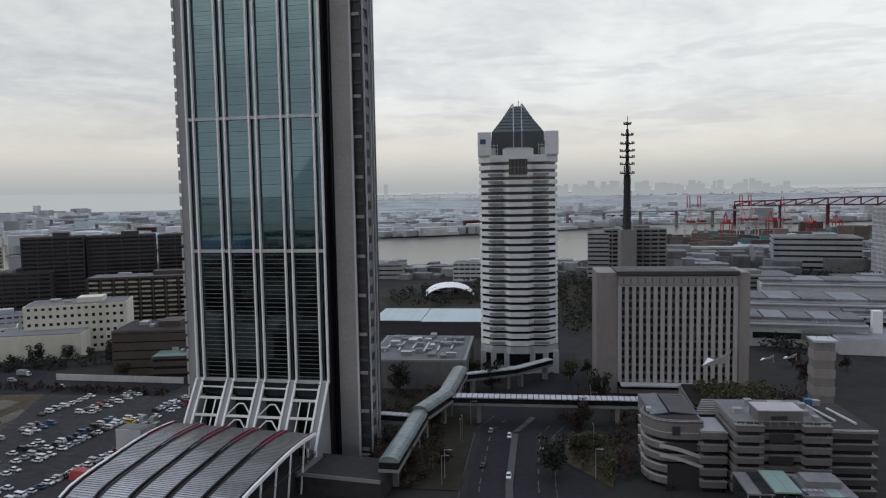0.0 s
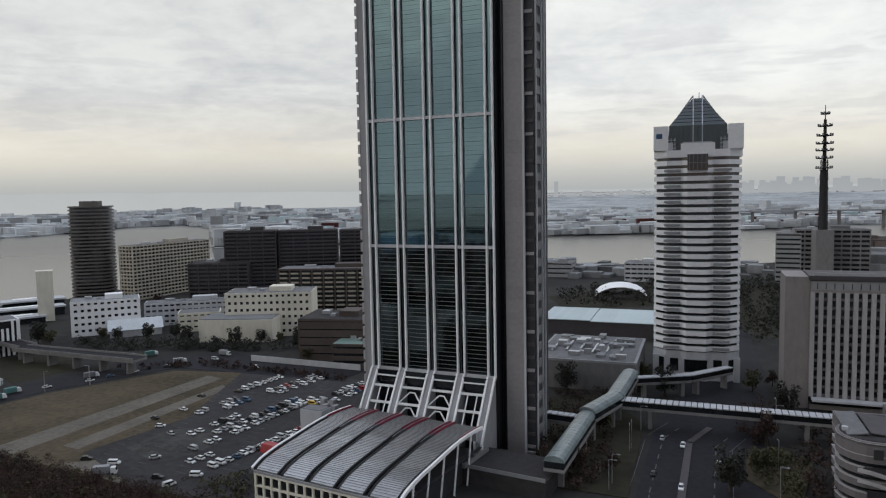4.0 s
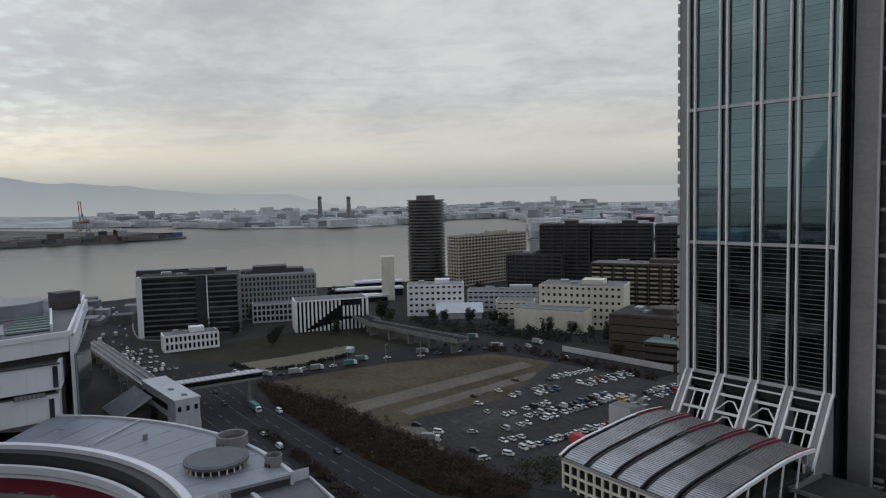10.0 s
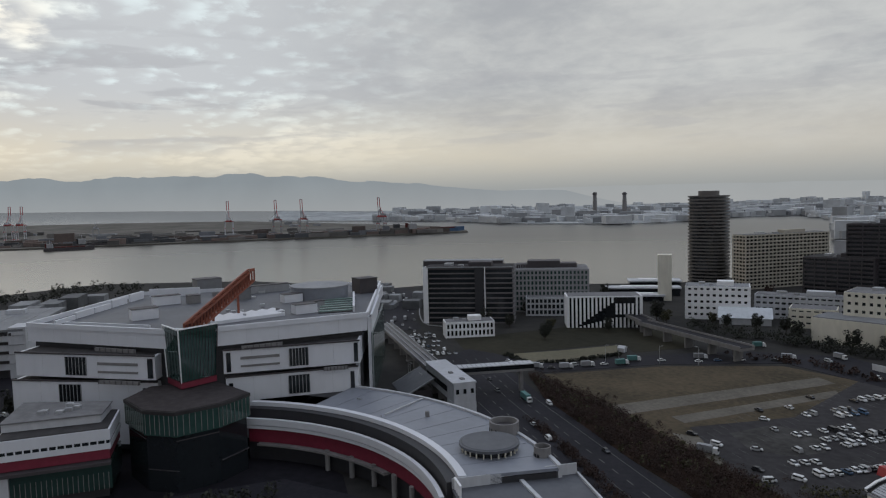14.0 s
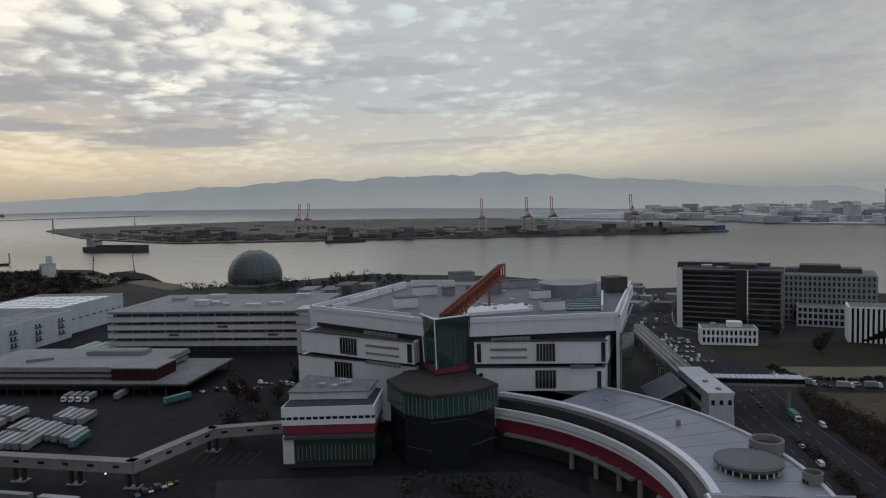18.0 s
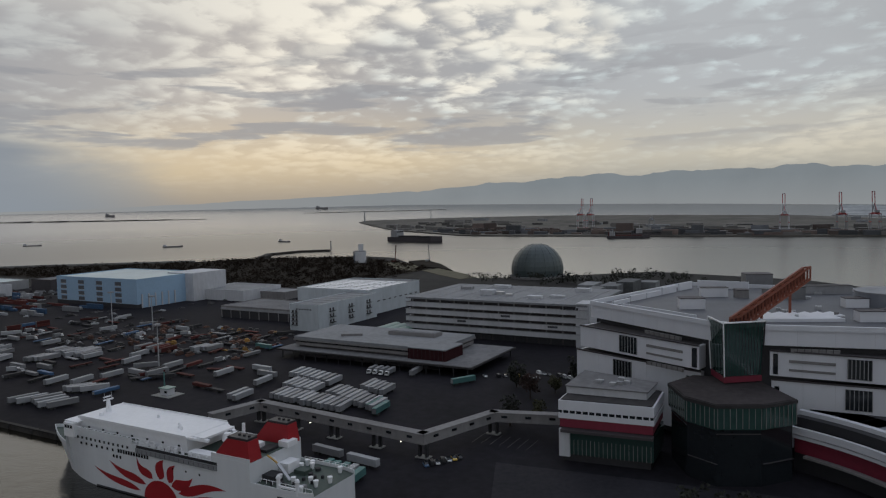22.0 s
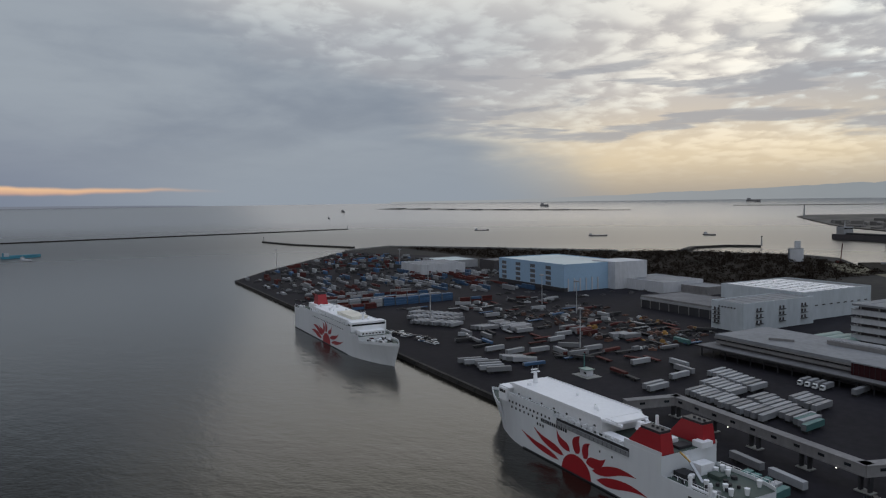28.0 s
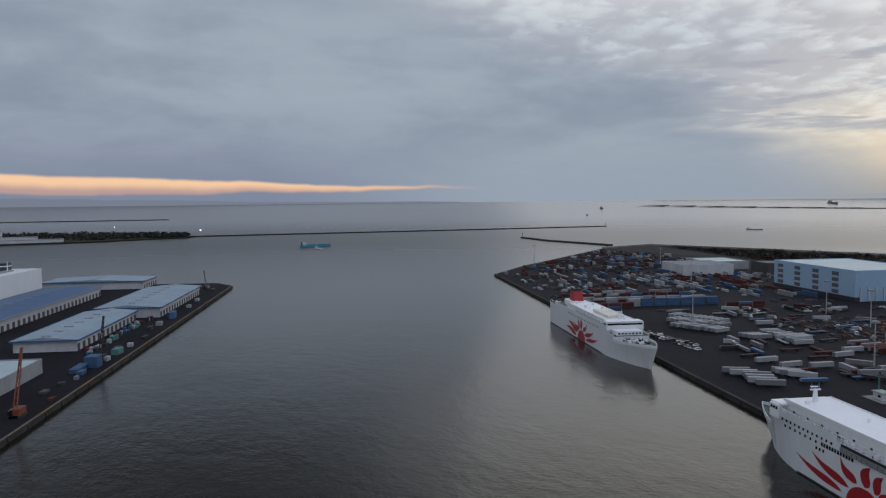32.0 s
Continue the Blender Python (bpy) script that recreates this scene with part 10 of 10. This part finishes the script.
for k in range(48):
    box("kerb_block", w, KERBY if k % 3 else GOODS_Y, -376 + 16 * k, 0, 0.3, 15.8, 0.4, 0.3)
h_ = in_yard("gate_hut", -268, 218, "small white checkpoint hut on an island", "hut")
box("island", h_, KERB, 0, 0, 0, 12, 9, 0.3)
box("wall", h_, WHITE2, 0, 0, 0.3, 5, 4, 3.0)
box("roof", h_, ROOFGREEN, 0, 0, 3.3, 6, 5, 0.3)
box("window", h_, GLASS_D, 1.2, -2.05, 1.4, 1.6, 0.1, 1.0)
cyl("pole", h_, TEAL, -3, 1, 0.3, 0.35, 10, 0.3, 8)


def high_mast(x, y, h):
    l = thing("yard_light", x, y, 0.06, 0, "tall floodlight mast with a round head", "street lamp", "yard floodlights")
    cyl("pole", l, STEEL, 0, 0, 0, 0.45, h, 0.22, 8)
    cyl("head_ring", l, LGREY, 0, 0, h, 1.6, 0.7, 1.6, 12)
    for k in range(6):
        a = k * math.pi / 3
        box("floodlight", l, LGREY, 1.8 * math.cos(a), 1.8 * math.sin(a), h - 0.3, 0.7, 0.7, 0.8, math.degrees(a))


for x, y in ((-336, -360), (-461, -359), (-440, -310), (-499, -836), (-520, -560), (-330, -230), (-600, -700)):
    high_mast(x, y, 24)
for x, y, r in ((-232, 172, -17),):
    lorry(x, y, r, TEAL, PAINTS["white"], 11.5, 0.15, label="green bodied lorry on the road")
for x, y in ((-506, 247), (-508, 256), (-522, 255), (-516, 262), (-438, 213), (-436, 220), (-426, 205), (-540, 272), (-552, 268)):
    lorry(x, y, 152, BOXWHITE, PAINTS["white"], 9.5, 0.12, group="lorries on the approach road")
lorry(-151, 184, 25, BOXWHITE, PAINTS["white"], 8.5, 0.13)
for x, y, r, m_ in ((-279, 205, 25, BOXWHITE), (-273, 209, 40, BOXWHITE), (-264, 220, 64, BOXWHITE), (-261, 231, 70, BOXGREY), (-254, 247, 70, TEAL), (-256, 257, 66, TEAL), (-240, 287, 55, BOXGREY), (-246, 325, 60, BOXWHITE), (-240, 333, 60, TEAL), (-214, 320, 40, BOXWHITE), (-200, 340, -10, BOXWHITE)):
    lorry(x, y, r, m_, PAINTS["white"], 8.5, 0.16, group="lorries on the street")


# ---------------------------------------------------------------- planting
def scrub(name, poly, count, mat, seed, zr, rr, leaf, per, label, z0=0.0, category="shrubs"):
    rnd_ = random.Random(seed)
    xs, ys = [p[0] for p in poly], [p[1] for p in poly]
    spots = []
    while len(spots) < count:
        x, y = rnd_.uniform(min(xs), max(xs)), rnd_.uniform(min(ys), max(ys))
        if inside(x, y, poly):
            r = rnd_.uniform(*rr)
            spots.append((x, y, z0 + rnd_.uniform(*zr), r))
    return clumps(name, spots, mat, seed + 1, leaf, per, 0.9, label=label, category=category)


BELT = [(-268, 200), (-236, 199), (-186, 190), (-138, 178), (-104, 172), (-100, 160), (-122, 152), (-160, 160), (-230, 180)]
patch("shrub_bed", BELT, SHRUBSOIL, "brown earth under the winter shrubs", 0.16)
scrub("roadside_shrubs", BELT, 760, LEAF_R, 1, (0.3, 2.2), (1.2, 2.4), 0.19, 66, "red-brown winter shrubs along the road")
scrub("roadside_shrubs", BELT, 150, LEAF_R, 2, (2.4, 6.0), (0.7, 1.5), 0.16, 60, "tall red-brown winter shrubs along the road")
scrub("roadside_shrubs", BELT, 90, LEAF_Y, 3, (0.5, 2.0), (1.2, 2.2), 0.4, 22, "olive shrubs along the road")
scrub("median_shrubs", [(-214, 157.4), (-206, 159), (-176, 149.6), (-150, 141), (-136, 137), (-142, 133), (-174, 145)], 150, LEAF_R, 18, (0.2, 1.2), (0.8, 1.5), 0.2, 50, "low dark planting between the carriageways")
scrub("lot_weeds", [(-118, 182), (-100, 172), (-92, 186), (-104, 196)], 60, LEAF_Y, 4, (0.3, 1.4), (1.0, 2.0), 0.35, 22, "olive weeds at the lot's edge")
scrub("plaza_shrubs", [(-28, 236), (-16, 198), (-2, 196), (2, 240), (-4, 262), (-22, 268)], 130, LEAF_R, 5, (0.8, 3.2), (1.2, 2.4), 0.4, 24, "dark winter shrubs on the plaza", 0.3)
scrub("island_shrubs", [(42, 214), (50, 198), (60, 230), (54, 237), (45, 234)], 80, LEAF_Y, 6, (0.8, 2.4), (1.0, 2.0), 0.4, 24, "olive shrubs on the traffic island", 0.5)
scrub("verge_shrubs", [(112, 214), (136, 220), (160, 280), (128, 290), (114, 250)], 110, LEAF_R, 17, (0.8, 3.4), (1.4, 2.6), 0.45, 26, "dark brown planting beside the terraces")
scrub("verge_shrubs", [(54, 196), (64, 196), (78, 262), (68, 270), (58, 240)], 70, LEAF_R, 7, (0.8, 3.0), (1.2, 2.2), 0.4, 24, "dark shrubs beside the avenue")
scrub("garden_shrubs", [(86, 217), (108, 213), (112, 236), (88, 240)], 120, LEAF_Y, 8, (0.5, 1.8), (1.0, 2.0), 0.4, 24, "brown shrubs on the roof garden", 17.4)
scrub("belt_woods", [(-660, -320), (-650, -480), (-770, -660), (-870, -1000), (-1000, -650), (-1075, -560), (-1090, -390), (-985, -290), (-880, -215), (-760, -240)], 1700, LEAF_W, 9, (0.0, 1.6), (3.0, 6.0), 0.75, 40, "dark coastal wood behind the warehouses", category="woods")
scrub("shore_trees", [(-700, -110), (-760, -150), (-780, -60), (-800, 40), (-760, 110), (-690, 60)], 110, LEAF_D, 10, (1.5, 7), (2.5, 5), 0.9, 28, "dark trees round the dome", category="woods")
scrub("park_trees", [(70, 420), (120, 400), (160, 560), (150, 680), (60, 680), (-40, 590), (-30, 520), (50, 545)], 330, LEAF_D, 11, (1.5, 6), (2.5, 5), 0.8, 30, "dark park trees near the water", category="woods")
scrub("street_trees", [(170, 440), (330, 560), (440, 640), (360, 690), (150, 560)], 260, LEAF_D, 12, (1.5, 6), (2.5, 5), 0.8, 30, "dark trees between the blocks", category="woods")
scrub("street_trees", [(166, 350), (186, 400), (236, 458), (300, 490), (330, 470), (262, 404), (200, 350)], 230, LEAF_D, 19, (1.0, 5), (2.5, 5), 0.7, 30, "dark trees along the road by the halls", category="woods")
scrub("avenue_shrubs", [(44, 250), (52, 244), (66, 284), (60, 300), (50, 290)], 60, LEAF_R, 20, (0.4, 2.2), (1.0, 2.2), 0.3, 36, "dark shrubs along the avenue")
scrub("avenue_shrubs", [(-24, 262), (-6, 258), (8, 300), (-2, 310), (-20, 296)], 80, LEAF_R, 21, (0.4, 2.6), (1.0, 2.2), 0.3, 36, "dark shrubs along the avenue")
scrub("avenue_shrubs", [(62, 190), (74, 200), (84, 262), (76, 268), (66, 226)], 70, LEAF_R, 22, (0.4, 2.0), (1.0, 2.0), 0.3, 36, "dark shrubs before the terraces")
scrub("school_trees", [(-300, 352), (-160, 368), (-150, 360), (-200, 350), (-300, 340)], 150, LEAF_D, 13, (1.0, 5), (1.8, 3.0), 0.45, 40, "dark trees before the school", category="trees")
scrub("hedge", [(-306, 212), (-284, 211), (-271.5, 230), (-268.5, 262), (-272.5, 262), (-275, 230), (-285, 213.5), (-306, 215.5)], 110, LEAF_D, 14, (0.3, 1.2), (0.7, 1.2), 0.45, 20, "dark hedge along the street", category="hedge")
scrub("hedge", [(-236, 300), (-200, 316), (-116, 300), (-114, 306), (-200, 326), (-240, 308)], 120, LEAF_R, 15, (0.6, 2.0), (0.9, 1.6), 0.45, 20, "brown hedge along the street", category="hedge")
scrub("court_shrubs", [(-205, 20), (-180, 20), (-175, 60), (-205, 60)], 60, LEAF_D, 16, (1.0, 4.0), (1.4, 2.4), 0.5, 22, "dark trees in the mall court", category="trees")
T1 = tree_kind(LEAF_D, 30, 11, 4.6, -206, 384 - 22)
T2 = tree_kind(LEAF_R, 31, 9, 3.8, 12, 300)
T3 = tree_kind(LEAF_Y, 32, 8, 3.6, 46, 222)
rnd = random.Random(9)
spots = [(-232, 372), (-196, 374), (-186, 378), (-176, 380), (-300, 370), (-286, 366), (-270, 372), (-256, 380), (-240, 366), (-330, 352), (-318, 348), (-170, 366), (-150, 336), (-350, 280), (-338, 268), (-326, 256), (-370, 262), (-380, 250),
         (-360, 330), (-320, 300), (-400, 300), (-460, 300), (-470, 380), (-430, 400), (-380, 460), (-364, 470), (-352, 500), (66, 282), (72, 300), (60, 312), (70, 322), (24, 300), (16, 320), (8, 312), (-16, 300), (88, 330), (140, 330), (150, 345), (170, 330),
         (132, 330), (34, 205), (52, 246), (-8, 210), (-12, 226), (2, 214), (-20, 252), (-2, 250), (160, 300), (175, 310), (190, 320), (-330, -10), (-322, 0), (-310, -20), (-300, -30), (-318, -38), (-270, -24), (-262, -34)]
for x, y in spots:
    t = copy_thing(rnd.choice((T1, T1, T2, T3)), pose(x, y, 0, 0, 0, rnd.uniform(0, 360)))
    k = rnd.uniform(0.7, 1.25)
    t.matrix_basis = t.matrix_basis @ Matrix.Diagonal((k, k, k, 1))
for i in range(20):
    x0, y0, x1, y1 = ((-300, 150, -150, 112), (-290, 212, -210, 300), (0, 196, 14, 262), (46, 200, 66, 300))[i % 4]
    t_ = rnd.random()
    l = thing("street_lamp", x0 + (x1 - x0) * t_, y0 + (y1 - y0) * t_, 0.1, rnd.choice((0, 90, 180)), "slim grey street lamp beside the road", "street lamp", "street lamps")
    cyl("pole", l, STEEL, 0, 0, 0, 0.12, 9, 0.07, 6)
    box("arm", l, STEEL, 0.9, 0, 8.9, 1.9, 0.1, 0.1)
    box("head", l, LGREY, 1.9, 0, 8.8, 0.8, 0.3, 0.15)
